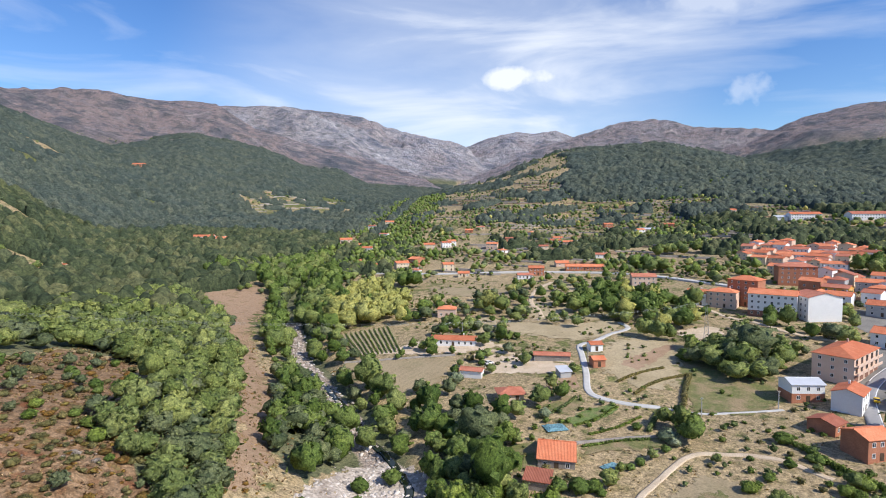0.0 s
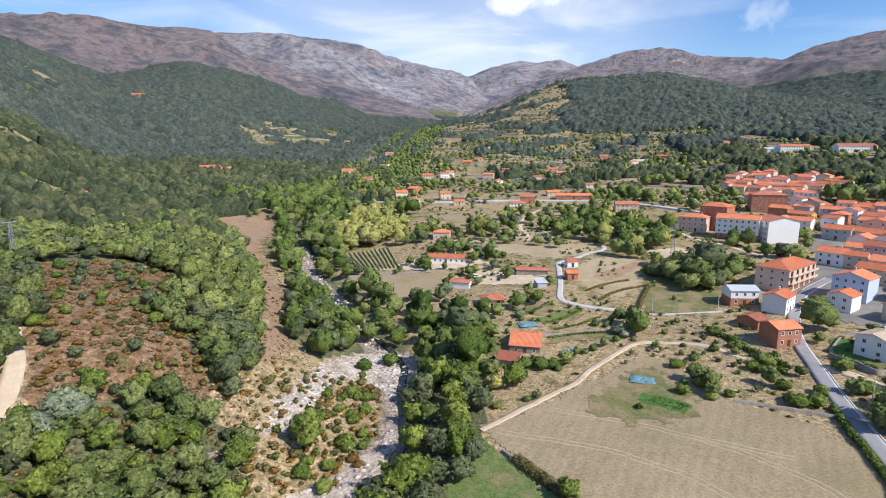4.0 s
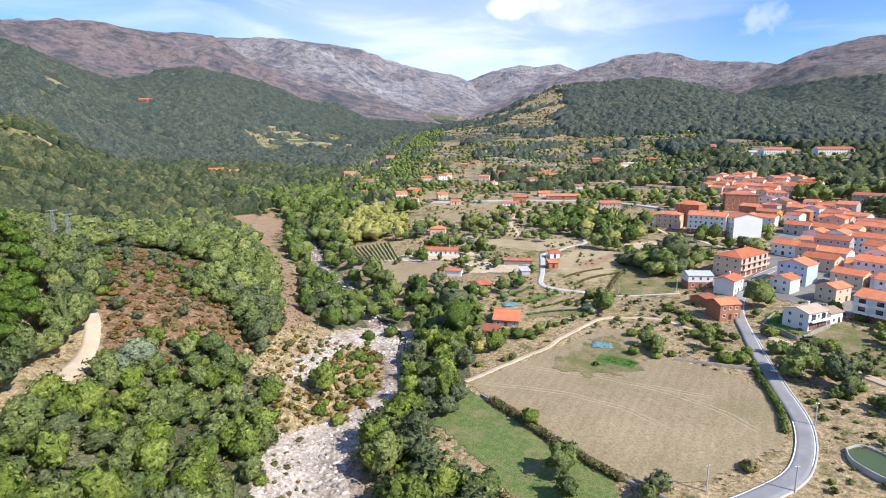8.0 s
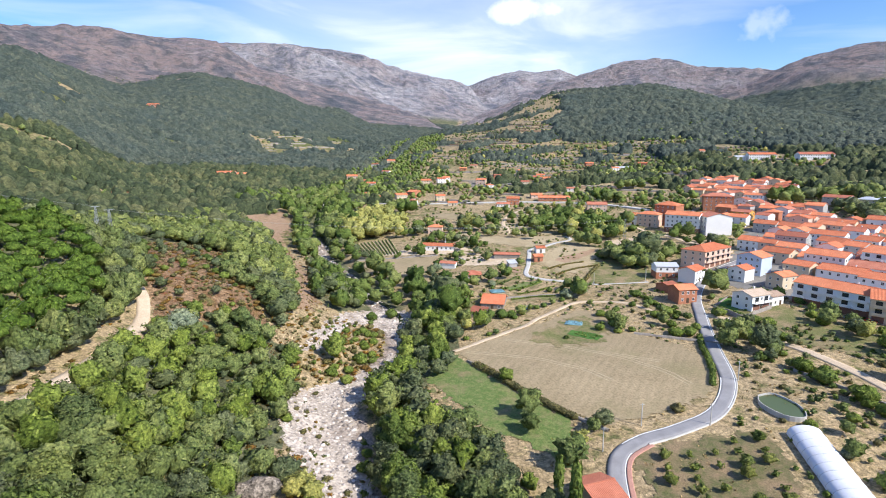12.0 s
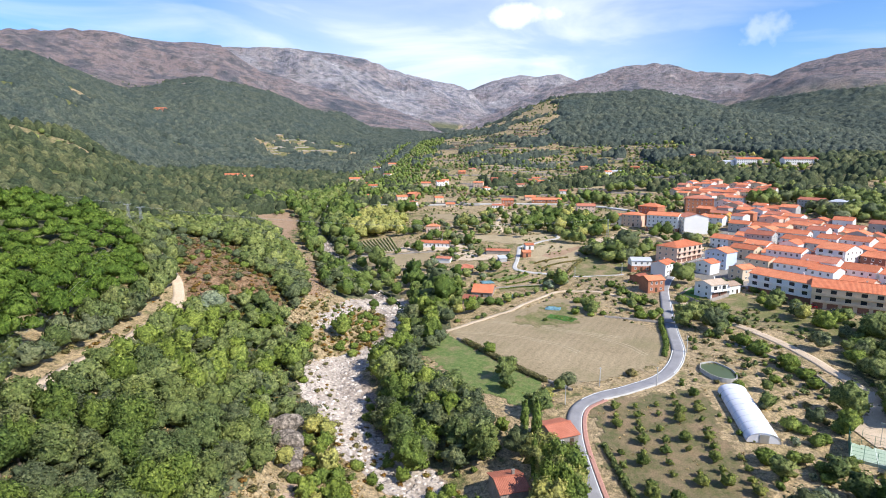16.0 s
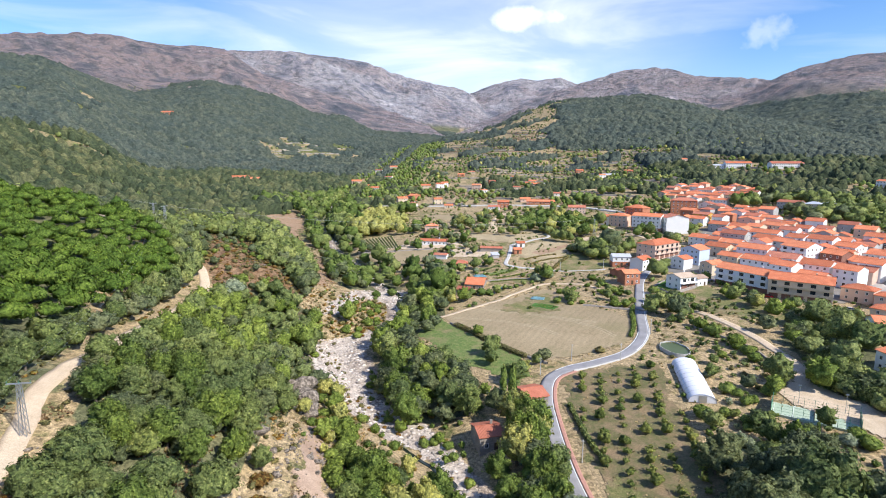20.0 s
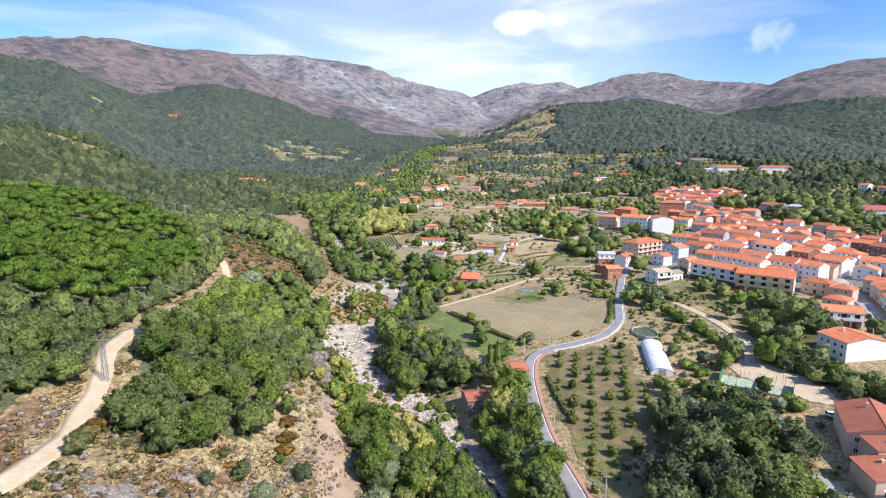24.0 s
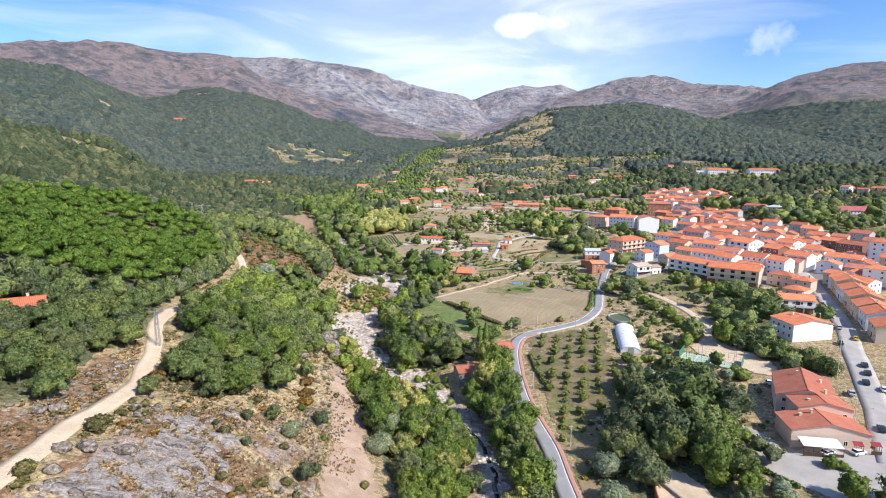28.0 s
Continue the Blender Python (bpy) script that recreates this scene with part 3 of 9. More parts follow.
def inside(poly, x, y):
    """Whether places lie in a polygon, given as pairs."""
    hit = np.zeros(np.shape(x), bool)
    for (x0, y0), (x1, y1) in zip(poly, poly[1:] + poly[:1]):
        cross = (y0 > y) != (y1 > y)
        with np.errstate(divide="ignore", invalid="ignore"):
            hit ^= cross & (x < (x1 - x0) * (y - y0) / (y1 - y0 + 1e-12) + x0)
    return hit


def line_distance(line, x, y):
    """Distance of places from a polyline."""
    best = np.full(np.shape(x), 1e9)
    for (x0, y0), (x1, y1) in zip(line, line[1:]):
        dx, dy = x1 - x0, y1 - y0
        t = np.clip(((x - x0) * dx + (y - y0) * dy) / (dx * dx + dy * dy + 1e-9), 0, 1)
        best = np.minimum(best, np.hypot(x - x0 - t * dx, y - y0 - t * dy))
    return best


# ---- plan of the valley ----
ROAD = [(42, -60), (37, 0), (33, 55), (31, 95), (30, 123), (30, 140), (28, 159), (27, 176), (27.5, 195), (29, 212), (33, 225), (41, 231.5), (51, 235), (64.5, 242), (75.5, 257), (82, 277), (88.7, 297), (95.5, 316), (104.5, 339), (118, 361), (128, 374), (140, 385), (158, 398)]
FOREST_TRACK = [(-60, -70), (-64, -10), (-66, 40), (-67, 76), (-68, 90), (-68, 103), (-68, 112), (-71, 123), (-76, 137), (-82, 150), (-85, 160), (-87, 175), (-90, 200), (-93, 232), (-96, 250), (-101, 268), (-106, 279), (-112, 287), (-119, 296), (-128, 306), (-139, 318), (-156, 336), (-190, 356), (-240, 374)]
WHITE_PATH = [(56, 372), (47, 376), (39, 383), (37, 390), (41, 407), (45, 428), (48, 442), (57, 448), (67, 457), (79, 467), (79, 480)]
WHITE_PATH_EAST = [(56, 372), (66, 366), (75, 365), (93, 365)]
UPPER_PATH = [(41, 497), (42, 516), (41, 531), (46, 555), (54, 573), (66, 591)]
FIELD_PATH = [(-4, 294), (2, 299), (13, 307), (24, 315), (33, 325), (45, 336), (53, 341), (63, 340), (73, 335), (80, 325)]
EAST_PATH = [(97, 316), (101.5, 312), (104.5, 302), (107, 289), (110.5, 274), (114.5, 255), (116, 230), (114, 218), (112, 202), (114, 190), (117, 178), (117, 166)]
STREET = [(214, 320), (202, 290), (188, 259), (176, 234), (166, 214), (156, 198), (147, 182), (139, 168), (130, 152), (122, 140), (112, 124)]
VALLEY_ROAD = [(-400, 640), (-200, 700), (-110, 690), (-20, 655), (60, 640), (130, 610), (170, 560), (200, 520)]
CAR_PARK = [(86, 150), (91, 142), (90, 133), (124, 136), (118, 122), (108, 112), (90, 112), (82, 122), (82, 136)]
SAND_LOT = [(112, 226), (108, 213), (99, 208), (99, 199), (107, 190), (111, 181), (118, 177), (120, 186), (117, 199), (114, 208), (118, 225)]
MOWN_FIELD = [(-4, 294), (10, 302), (32, 318), (50, 331), (57, 326), (60, 303), (66, 297), (75, 287), (76.5, 272), (73, 260), (66, 250), (52, 244), (40, 240), (33, 238), (28, 245), (18, 257), (10, 270), (2, 284)]
GREEN_STRIP = [(-14, 270), (-8, 288), (-4, 290), (0, 283), (9, 267), (17, 255), (25, 243), (27, 228), (20, 220), (14, 232), (2, 243), (-6, 257)]
VINEYARD = [(-70, 483), (-44, 491), (-34, 445), (-56, 443)]
FARM_FIELD = [(-60, 436), (-22, 434), (-10, 434), (-17, 408), (-26, 400), (-37, 394), (-50, 413)]
ORCHARD = [(37, 228), (59, 231), (72, 232), (66, 200), (62, 166), (38, 150), (35, 182), (34, 206)]
BARE_STRIP = [(-23, 80), (-24, 94), (-25, 107), (-26, 120), (-29, 136), (-34, 157), (-38, 181), (-34, 188), (-29, 154), (-22, 138), (-17, 121), (-12, 103), (-10, 80)]
UPPER_STRIP = [(-180, 551), (-157, 622), (-134, 563), (-122, 491), (-98, 432), (-80, 398), (-64, 350), (-62, 318), (-73, 312), (-75, 352), (-105, 423), (-140, 491)]
LOWER_BED = [(9, 110), (10, 122), (11, 134), (8, 146), (5, 155), (2, 167), (-4, 179), (-10, 190), (-18, 192), (-25, 198), (-33, 205), (-38, 216), (-47, 230), (-53, 243), (-55, 256), (-53, 268), (-41, 279), (-33, 285), (-28, 300), (-24, 300), (-27, 288), (-32, 276), (-35, 262), (-34, 250), (-30, 240), (-30, 231), (-25, 219), (-15, 211), (-9, 202), (-1, 190), (4, 176), (8, 164), (12, 153), (14, 146), (16, 130), (16, 110)]
STONE_BED = [(-59, 288), (-57, 295), (-55, 309), (-51, 328), (-45, 346), (-32, 351), (-19, 343), (-17, 329), (-20, 325), (-27, 309), (-32, 321), (-41, 328), (-46, 315), (-49, 299), (-53, 289)]
HEATH_SPUR = [(-150, 338), (-146, 381), (-122, 380), (-96, 335), (-80, 313), (-70, 290), (-66, 265), (-80, 254), (-91, 254), (-99, 272), (-108, 285), (-116, 296), (-126, 308)]
DRY_BANK = [(-104, 20), (-104, 84), (-85, 87), (-78, 100), (-82, 118), (-84, 130), (-72, 122), (-62, 60), (-62, 20)]
SLABS = [(-66, 50), (-63, 84), (-60, 100), (-57, 114), (-46, 118), (-36, 122), (-28, 116), (-24, 94), (-22, 50)]
PINE_WOOD = [(-114, 298), (-125, 318), (-170, 335), (-215, 300), (-230, 250), (-215, 190), (-160, 150), (-112, 146), (-94, 152), (-92, 172), (-95, 205), (-100, 240), (-105, 270)]
POND_EDGE = [(79, 248), (84, 249), (86.5, 242), (84, 235), (79, 236), (77, 243)]
VILLAGE = [(118, 362), (134, 338), (150, 306), (172, 286), (205, 285), (262, 250), (300, 290), (296, 400), (270, 470), (232, 490), (205, 480), (184, 452), (176, 430), (150, 402), (122, 376)]

WOOD_FLOORS = [
    [(-62, 116), (-72, 145), (-80, 165), (-89, 235), (-95, 262), (-84, 288), (-60, 286), (-50, 240), (-43, 180), (-42, 132)],
    [(-150, 120), (-140, 150), (-84, 148), (-84, 128), (-79, 104), (-92, 88), (-150, 80)],
    [(-102, 322), (-97, 358), (-80, 356), (-64, 316), (-70, 296), (-83, 309)],
    [(-135, 385), (-112, 372), (-100, 352), (-78, 350), (-98, 420), (-128, 480), (-150, 520), (-185, 545), (-260, 480), (-200, 380)],
    [(-88, 425), (-60, 423), (-45, 350), (-52, 330), (-66, 344)],
    [(-30, 164), (-2, 163), (7, 140), (4, 112), (-7, 104), (-19, 138)],
    [(-29, 262), (-20, 272), (-6, 246), (8, 222), (7, 204), (-16, 204), (-25, 226)],
    [(-24, 314), (-13, 385), (3, 368), (2, 345), (-2, 300), (-8, 273), (-17, 262), (-24, 280)],
    [(58, 168), (76, 184), (94, 166), (80, 138), (62, 105), (44, 105), (46, 142)],
    [(122, 246), (152, 270), (165, 262), (152, 238), (134, 200), (118, 205)],
]


def cover(x, y):
    """The layers of ground cover at places: wood, green, heath, rock and mountain, each 0 to 1."""
    n = fbm(x / 130.0, y / 130.0, 4, 21)
    d = x - lerp(y, RIVER_Y, RIVER_X)
    wood = smooth01((-d - lerp(y, [500, 700], [60, 0])) / 60) * (0.55 + 0.5 * n)
    wood = np.maximum(wood, smooth01(1 - np.abs(d) / 30) * 0.75 * (y > 335))
    green = np.clip(0.06 + 0.9 * (n - 0.4) + 0.2 * smooth01((y - 300) / 120) * smooth01((1500 - y) / 300) + 0.22 * smooth01((d - 15) / 20) * smooth01((y - 225) / 40) * smooth01((520 - y) / 120), 0, 1)
    rock = np.zeros_like(n)
    mount = np.zeros_like(n)
    for name, grow in (("left_wood", 1.0), ("right_hill", 0.85), ("east_wood", 0.9), ("near_spur", 0.5)):
        t = ridge(x, y, ground(x, y), name)[1]
        here = smooth01(t * 3) * grow * (0.7 + 0.5 * n)
        if name == "right_hill":  # terraced plots below and to the west of its wood
            bearing = np.degrees(np.arctan2(x - EYE_X, y - EYE_Y))
            here = here * smooth01((bearing - 11 + 8 * (n - 0.5)) / 4) * smooth01((t - lerp(bearing, [9, 15, 20, 40], [0.5, 0.12, -0.1, -0.15])) * 8)
        wood = np.maximum(wood, here)
    top = ground(x, y)
    # farther ranges take more of the pale grey rock with haze in its colour
    hazy_rock = np.zeros_like(n)
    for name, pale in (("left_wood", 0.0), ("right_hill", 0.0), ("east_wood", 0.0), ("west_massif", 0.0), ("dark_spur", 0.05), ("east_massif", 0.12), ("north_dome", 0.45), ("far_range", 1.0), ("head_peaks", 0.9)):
        h, t = ridge(x, y, ground(x, y), name)
        over = h > top + 0.5
        top = np.where(over, h, top)
        high = smooth01((t - 0.15) * 3) * smooth01((h - 215 - 190 * (n - 0.5)) / 110)
        if name == "left_wood":  # heath on the brow of the spur below the massif
            bearing = np.degrees(np.arctan2(x - EYE_X, y - EYE_Y))
            high = smooth01((t - 0.74 - 0.5 * (n - 0.5)) * 6) * smooth01((bearing + 31) / 3) * smooth01((-13 - bearing) / 4)
        elif name in ("dark_spur", "north_dome", "far_range", "head_peaks"):
            high = smooth01((t - 0.02) * 12)
        elif name in ("right_hill", "east_wood"):
            high = high * 0
        mount = np.where(over, high, mount)
        hazy_rock = np.where(over, pale * np.clip(1.7 * fbm(x / 240.0, y / 240.0, 3, 72) - 0.1, 0, 1), hazy_rock)
    heath = inside(HEATH_SPUR, x, y) * 1.0
    heath = np.maximum(heath, (inside(SLABS, x, y) | inside(DRY_BANK, x, y)) * (0.15 + 0.95 * fbm(x / 6.0, y / 6.0, 3, 12)))
    rock = np.maximum(rock, inside(SLABS, x, y) * (0.05 + 0.75 * fbm(x / 9.0, y / 9.0, 3, 8)))
    rock = np.maximum(rock, smooth01(1.3 - np.abs(d) / 7) * 0.7 * (y < 520))
    clumps = 3.4 * (fbm(x / 34.0, y / 34.0, 3, 63) - 0.46) * (y > 1000)
    for cx, cy, rx, ry in ((-305, 1370, 130, 180), (-325, 575, 55, 26), (-435, 685, 72, 44), (-722, 1045, 70, 34), (-384, 757, 18, 12), (-740, 1195, 60, 30), (-505, 1150, 60, 24), (-456, 856, 20, 13), (-660, 1060, 40, 30)):
        wood = wood * np.maximum(0.1, smooth01((((x - cx) / rx) ** 2 + ((y - cy) / ry) ** 2) * 1.6 - 0.6 + (n - 0.5) + clumps))
        green = np.where((cy > 1000) & (((x - cx) / rx) ** 2 + ((y - cy) / ry) ** 2 < 1.3), np.clip(0.2 + 0.7 * n + 0.1 * clumps, 0, 0.75), green)
    for poly in (MOWN_FIELD, ORCHARD, FARM_FIELD, UPPER_STRIP, BARE_STRIP, HEATH_SPUR, SLABS, DRY_BANK):
        wood = np.where(inside(poly, x, y), 0, wood)
    for poly in WOOD_FLOORS:
        wood = np.where(inside(poly, x, y), 0.85, wood)
    green = np.where(inside(DRY_BANK, x, y) | inside(SLABS, x, y), 0, green)
    return wood, green, heath, rock, mount, hazy_rock


def grid_mesh(name, xs, ys, zs, closed=False):
    """A mesh from three arrays of rows and columns."""
    r, c = xs.shape
    me = bpy.data.meshes.new(name)
    co = np.stack([xs, ys, zs], -1).reshape(-1, 3)
    k = np.arange(r * c).reshape(r, c)
    if closed:
        k = np.concatenate([k, k[:, :1]], 1)
    q = np.stack([k[:-1, :-1], k[:-1, 1:], k[1:, 1:], k[1:, :-1]], -1).reshape(-1, 4)
    fill_mesh(me, co, q)
    return me


def fill_mesh(me, co, q):
    """Points and faces, all with the same number of corners, into a mesh, quickly."""
    n = q.shape[1]
    me.vertices.add(len(co))
    me.vertices.foreach_set("co", np.ascontiguousarray(co, np.float32).ravel())
    me.loops.add(q.size)
    me.loops.foreach_set("vertex_index", np.ascontiguousarray(q, np.int32).ravel())
    me.polygons.add(len(q))
    me.polygons.foreach_set("loop_start", np.arange(0, q.size, n, dtype=np.int32))
    me.update(calc_edges=True)
    me.validate()


def build_ground():
    fine = np.arange(-66, 66.01, 0.27)
    ang = np.radians(np.concatenate([np.arange(-180, -66, 4.0), fine, np.arange(67, 180, 4.0)]))
    rad = [4.0]
    while rad[-1] < 5100:
        r = rad[-1]
        rad.append(r + (14 if r < 180 else 1.9 if r < 420 else r * 0.0095))
    rad = np.array(rad)
    A, R = np.meshgrid(ang, rad)
    A, R = A[:, ::-1], R
    X, Y = np.sin(A) * R, -120 + np.cos(A) * R
    Z = terrain(X, Y)
    me = grid_mesh("ground", X, Y, Z, True)
    for layer_name, v in zip(("wood", "green", "heath", "rock", "mount", "hazy_rock"), cover(X, Y)):
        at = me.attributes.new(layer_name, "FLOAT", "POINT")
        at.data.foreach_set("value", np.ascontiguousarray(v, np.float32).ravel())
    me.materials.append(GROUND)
    me.shade_smooth()
    return tagged(new("ground", me), "valley ground of dry grass, scrub, woodland floor and mountain slopes", "ground", kind="structure")


build_ground()


def drape(name, poly, mat, lift, step, label, category, fray=0.8, kind="structure"):
    """A patch of ground cover within a polygon, with a frayed rim, lying on the land."""
    px, py = zip(*poly)
    xs, ys = np.arange(min(px) - 2, max(px) + 2, step), np.arange(min(py) - 2, max(py) + 2, step)
    X, Y = np.meshgrid(xs, ys)
    cx, cy = X[:-1, :-1] + step / 2, Y[:-1, :-1] + step / 2
    wx = (fbm(cx / 3.0, cy / 3.0, 3, 4) - 0.5) * 2 * fray * 2
    wy = (fbm(cx / 3.0, cy / 3.0, 3, 9) - 0.5) * 2 * fray * 2
    keep = inside(poly, cx + wx, cy + wy)
    k = np.arange(X.size).reshape(X.shape)
    q = np.stack([k[:-1, :-1], k[:-1, 1:], k[1:, 1:], k[1:, :-1]], -1)[keep]
    used, q2 = np.unique(q, return_inverse=True)
    Z = terrain(X, Y) + lift
    co = np.stack([X, Y, Z], -1).reshape(-1, 3)[used]
    me = bpy.data.meshes.new(name)
    fill_mesh(me, co, q2.reshape(-1, 4))
    me.materials.append(mat)
    me.shade_smooth()
    return tagged(new(name, me), label, category, kind=kind)


def curve_points(line, step):
    """A smooth line through points, at even steps."""
    p = [Vector((*v, 0)) for v in line]
    p = [2 * p[0] - p[1]] + p + [2 * p[-1] - p[-2]]
    out = []
    for i in range(1, len(p) - 2):
        n = max(2, int((p[i + 1] - p[i]).length / step))
        for k in range(n):
            t = k / n
            out.append(0.5 * ((2 * p[i]) + (p[i + 1] - p[i - 1]) * t + (2 * p[i - 1] - 5 * p[i] + 4 * p[i + 1] - p[i + 2]) * t * t + (3 * p[i] - p[i - 1] - 3 * p[i + 1] + p[i + 2]) * t ** 3))
    out.append(p[-2])
    return np.array([v[:2] for v in out])


def ribbon(name, line, left, right, mat, lift, label, category, level=False, step=2.0, wobble=0.0, parent=None):
    """A strip along a line from so far left of it to so far right, lying on the land, with side faces down into it."""
    c = curve_points(line, step)
    t = np.gradient(c, axis=0)
    t /= np.linalg.norm(t, axis=1)[:, None]
    nrm = np.stack([t[:, 1], -t[:, 0]], 1)
    w = 5
    off = np.linspace(-left, right, w)
    wob = (fbm(np.arange(len(c)) * step / 5.0, np.zeros(len(c)), 3, 31) - 0.5) * 2 * wobble
    X = c[:, :1] + nrm[:, :1] * off[None] + nrm[:, :1] * wob[:, None]
    Y = c[:, 1:] + nrm[:, 1:] * off[None] + nrm[:, 1:] * wob[:, None]
    Z = terrain(X, Y)
    if level:
        Z = np.repeat(Z.max(axis=1, keepdims=True), w, 1)
        Z = np.stack([np.convolve(np.pad(Z[:, i], 3, mode="edge"), np.ones(7) / 7, "valid") for i in range(w)], 1)
    Z = Z + lift
    X, Y = np.concatenate([X[:, :1], X, X[:, -1:]], 1), np.concatenate([Y[:, :1], Y, Y[:, -1:]], 1)
    Z = np.concatenate([Z[:, :1] - lift - 0.6, Z, Z[:, -1:] - lift - 0.6], 1)
    me = grid_mesh(name, X[:, ::-1], Y[:, ::-1], Z[:, ::-1])
    me.materials.append(mat)
    ob = new(name, me)
    if parent is not None:
        ob.parent = parent
        return ob
    return tagged(ob, label, category, kind="structure")


road = ribbon("road", ROAD, 2.1, 2.1, ASPHALT, 0.22, "winding grey asphalt lane with white edge lines", "road", True)
ribbon("edge_line", ROAD, 2.0, -1.72, LINE, 0.245, "", "", True, parent=road)
ribbon("edge_line", ROAD, -1.72, 2.0, LINE, 0.245, "", "", True, parent=road)
ribbon("footway", ROAD[:12], -2.12, 3.3, PAVER, 0.34, "red paved footway beside the lane", "pavement", True)
ribbon("footway", ROAD[11:18], -2.12, 2.5, CONCRETE, 0.36, "pale concrete kerb walk beside the lane", "pavement", True)
ribbon("forest_track", FOREST_TRACK, 1.9, 1.9, TRACK, 0.2, "pale sandy dirt track cut along the wooded slope", "track", wobble=0.5)
ribbon("white_path", WHITE_PATH, 1.3, 1.3, CONCRETE, 0.2, "narrow pale concrete farm lane between fields", "path")
ribbon("white_path", WHITE_PATH_EAST, 0.6, 0.6, CONCRETE, 0.2, "thin pale concrete channel path", "path")
ribbon("upper_path", UPPER_PATH, 1.4, 1.4, TRACK, 0.2, "pale farm track between dry fields", "track", wobble=0.4)
ribbon("field_path", FIELD_PATH, 0.9, 0.9, TRACK, 0.24, "earth track along the edge of the mown field", "track", wobble=0.5)
ribbon("east_path", EAST_PATH, 1.7, 1.7, TRACK, 0.2, "pale dirt lane through scrub", "track", wobble=0.4)
ribbon("street", STREET, 3.6, 3.6, FORECOURT, 0.25, "straight grey residential street", "road")
ribbon("valley_road", VALLEY_ROAD, 3.5, 3.5, CONCRETE, 0.5, "main valley road with pale retaining wall", "road", True, step=6)
drape("mown_field", MOWN_FIELD, STRAW, 0.15, 1.0, "large mown straw-coloured hay field", "field")
STUBBLE = plain("flattened_stubble", (0.40, 0.32, 0.20), (0.47, 0.385, 0.25), 0.3, 3, 0.95)
for line_ in ([(0, 293), (9, 289), (23, 282), (36, 272), (43, 262)], [(45, 284), (53, 277), (60, 267), (65, 257)], [(15, 302), (33, 293), (49, 282), (62, 274)]):
    for side_ in (-0.9, 0.55):
        ribbon("wheel_mark", line_, -side_, side_ + 0.4, STUBBLE, 0.19, "pale wheel mark pressed into the mown stubble", "track", wobble=0.5)
drape("green_strip", GREEN_STRIP, GRASS, 0.15, 0.5, "irrigated green meadow strip beside the field", "meadow", 1.5)
drape("vineyard_soil", VINEYARD, DRYLAWN, 0.15, 1.5, "flat green plot under low vine rows", "field")
drape("farm_field", FARM_FIELD, STRAW, 0.15, 1.5, "small mown dry field below the farm", "field", 1.2)
drape("orchard_soil", ORCHARD, ORCHARDSOIL, 0.14, 1.0, "dry reddish orchard soil with thin grass", "field", 1.5)
drape("road_verge", [(34.5, 100), (34.6, 130), (35.2, 150), (34, 166), (37, 172), (45, 158), (49, 142), (46, 118), (42, 100)], OLIVEGRASS, 0.15, 0.7, "weedy green verge between lane and grove", "verge", 1.5)
drape("bare_strip", BARE_STRIP, FLOODPLAIN, 0.16, 0.4, "bare sandy strip of old riverbed", "ground", 1.0)
drape("upper_strip", UPPER_STRIP, CLEARING, 0.16, 0.9, "bare dry clearing of sandy soil between woods", "ground", 3.0)
drape("stone_bed", STONE_BED, GRAVEL, 0.18, 0.5, "bleached dry riverbed of pale cobbles", "riverbed", 2.0)
drape("lower_bed", LOWER_BED, GRAVEL, 0.17, 0.5, "pale stony riverbed with thin dry channels", "riverbed", 1.4)
drape("kitchen_garden", [(23, 306), (38, 314), (48, 323), (56, 308), (50, 296), (43, 293), (32, 293), (25, 297)], OLIVEGRASS, 0.24, 0.45, "weedy green corner of the hay field", "garden", 3.0)
drape("bean_plot", [(42, 308), (52, 299), (48, 296), (39, 304)], LUSH, 0.33, 0.4, "bright green vegetable plot", "garden", 0.5)
drape("east_meadow", [(66, 368), (72, 392), (84, 420), (106, 424), (126, 448), (140, 434), (118, 418), (97, 372), (82, 362)], OLIVEGRASS, 0.18, 0.6, "green meadow below the scrub", "meadow", 2.0)
drape("terrace_garden", [(22, 365), (28, 371), (40, 377), (43, 373), (34, 366), (25, 361)], GRASS, 0.18, 0.45, "green terraced garden plot", "garden", 0.8)
drape("garden_plot", [(27, 387), (33, 381), (30, 375), (22, 370), (18, 378)], OLIVEGRASS, 0.18, 0.45, "weedy green garden plot with beds", "garden", 0.8)
drape("garden_plot", [(3, 352), (11, 353), (9, 340), (3, 338)], OLIVEGRASS, 0.18, 0.45, "small green lawn beside the farm shed", "garden", 0.6)
drape("garden_plot", [(24, 345), (45, 346), (52, 352), (44, 355), (27, 352)], OLIVEGRASS, 0.18, 0.5, "narrow green terrace above the field wall", "garden", 1.5)
drape("tilled_plot", [(-2, 437), (18, 431), (38, 416), (30, 408), (4, 412)], TRACK, 0.18, 0.6, "bare raked yard between farm huts", "field", 1.5)
drape("tilled_plot", [(23, 393), (35, 393), (36, 404), (24, 401)], SOIL, 0.19, 0.5, "tilled reddish vegetable plot", "field", 0.5)
drape("earth_patch", [(58, 416), (72, 428), (87, 437), (89, 434), (75, 420), (62, 407)], SOIL, 0.17, 0.5, "bare pinkish earth ramp between fields", "ground", 1.2)
drape("earth_patch", [(100, 458), (118, 461), (119, 446), (111, 439), (98, 444)], TRACK, 0.17, 0.5, "freshly dug pale earth", "ground", 2.0)
drape("farm_yard", [(-40, 452), (-22, 463), (6, 458), (12, 446), (-8, 438), (-38, 441)], TRACK, 0.17, 0.6, "pale bare earth round the farmhouse", "yard", 1.6)
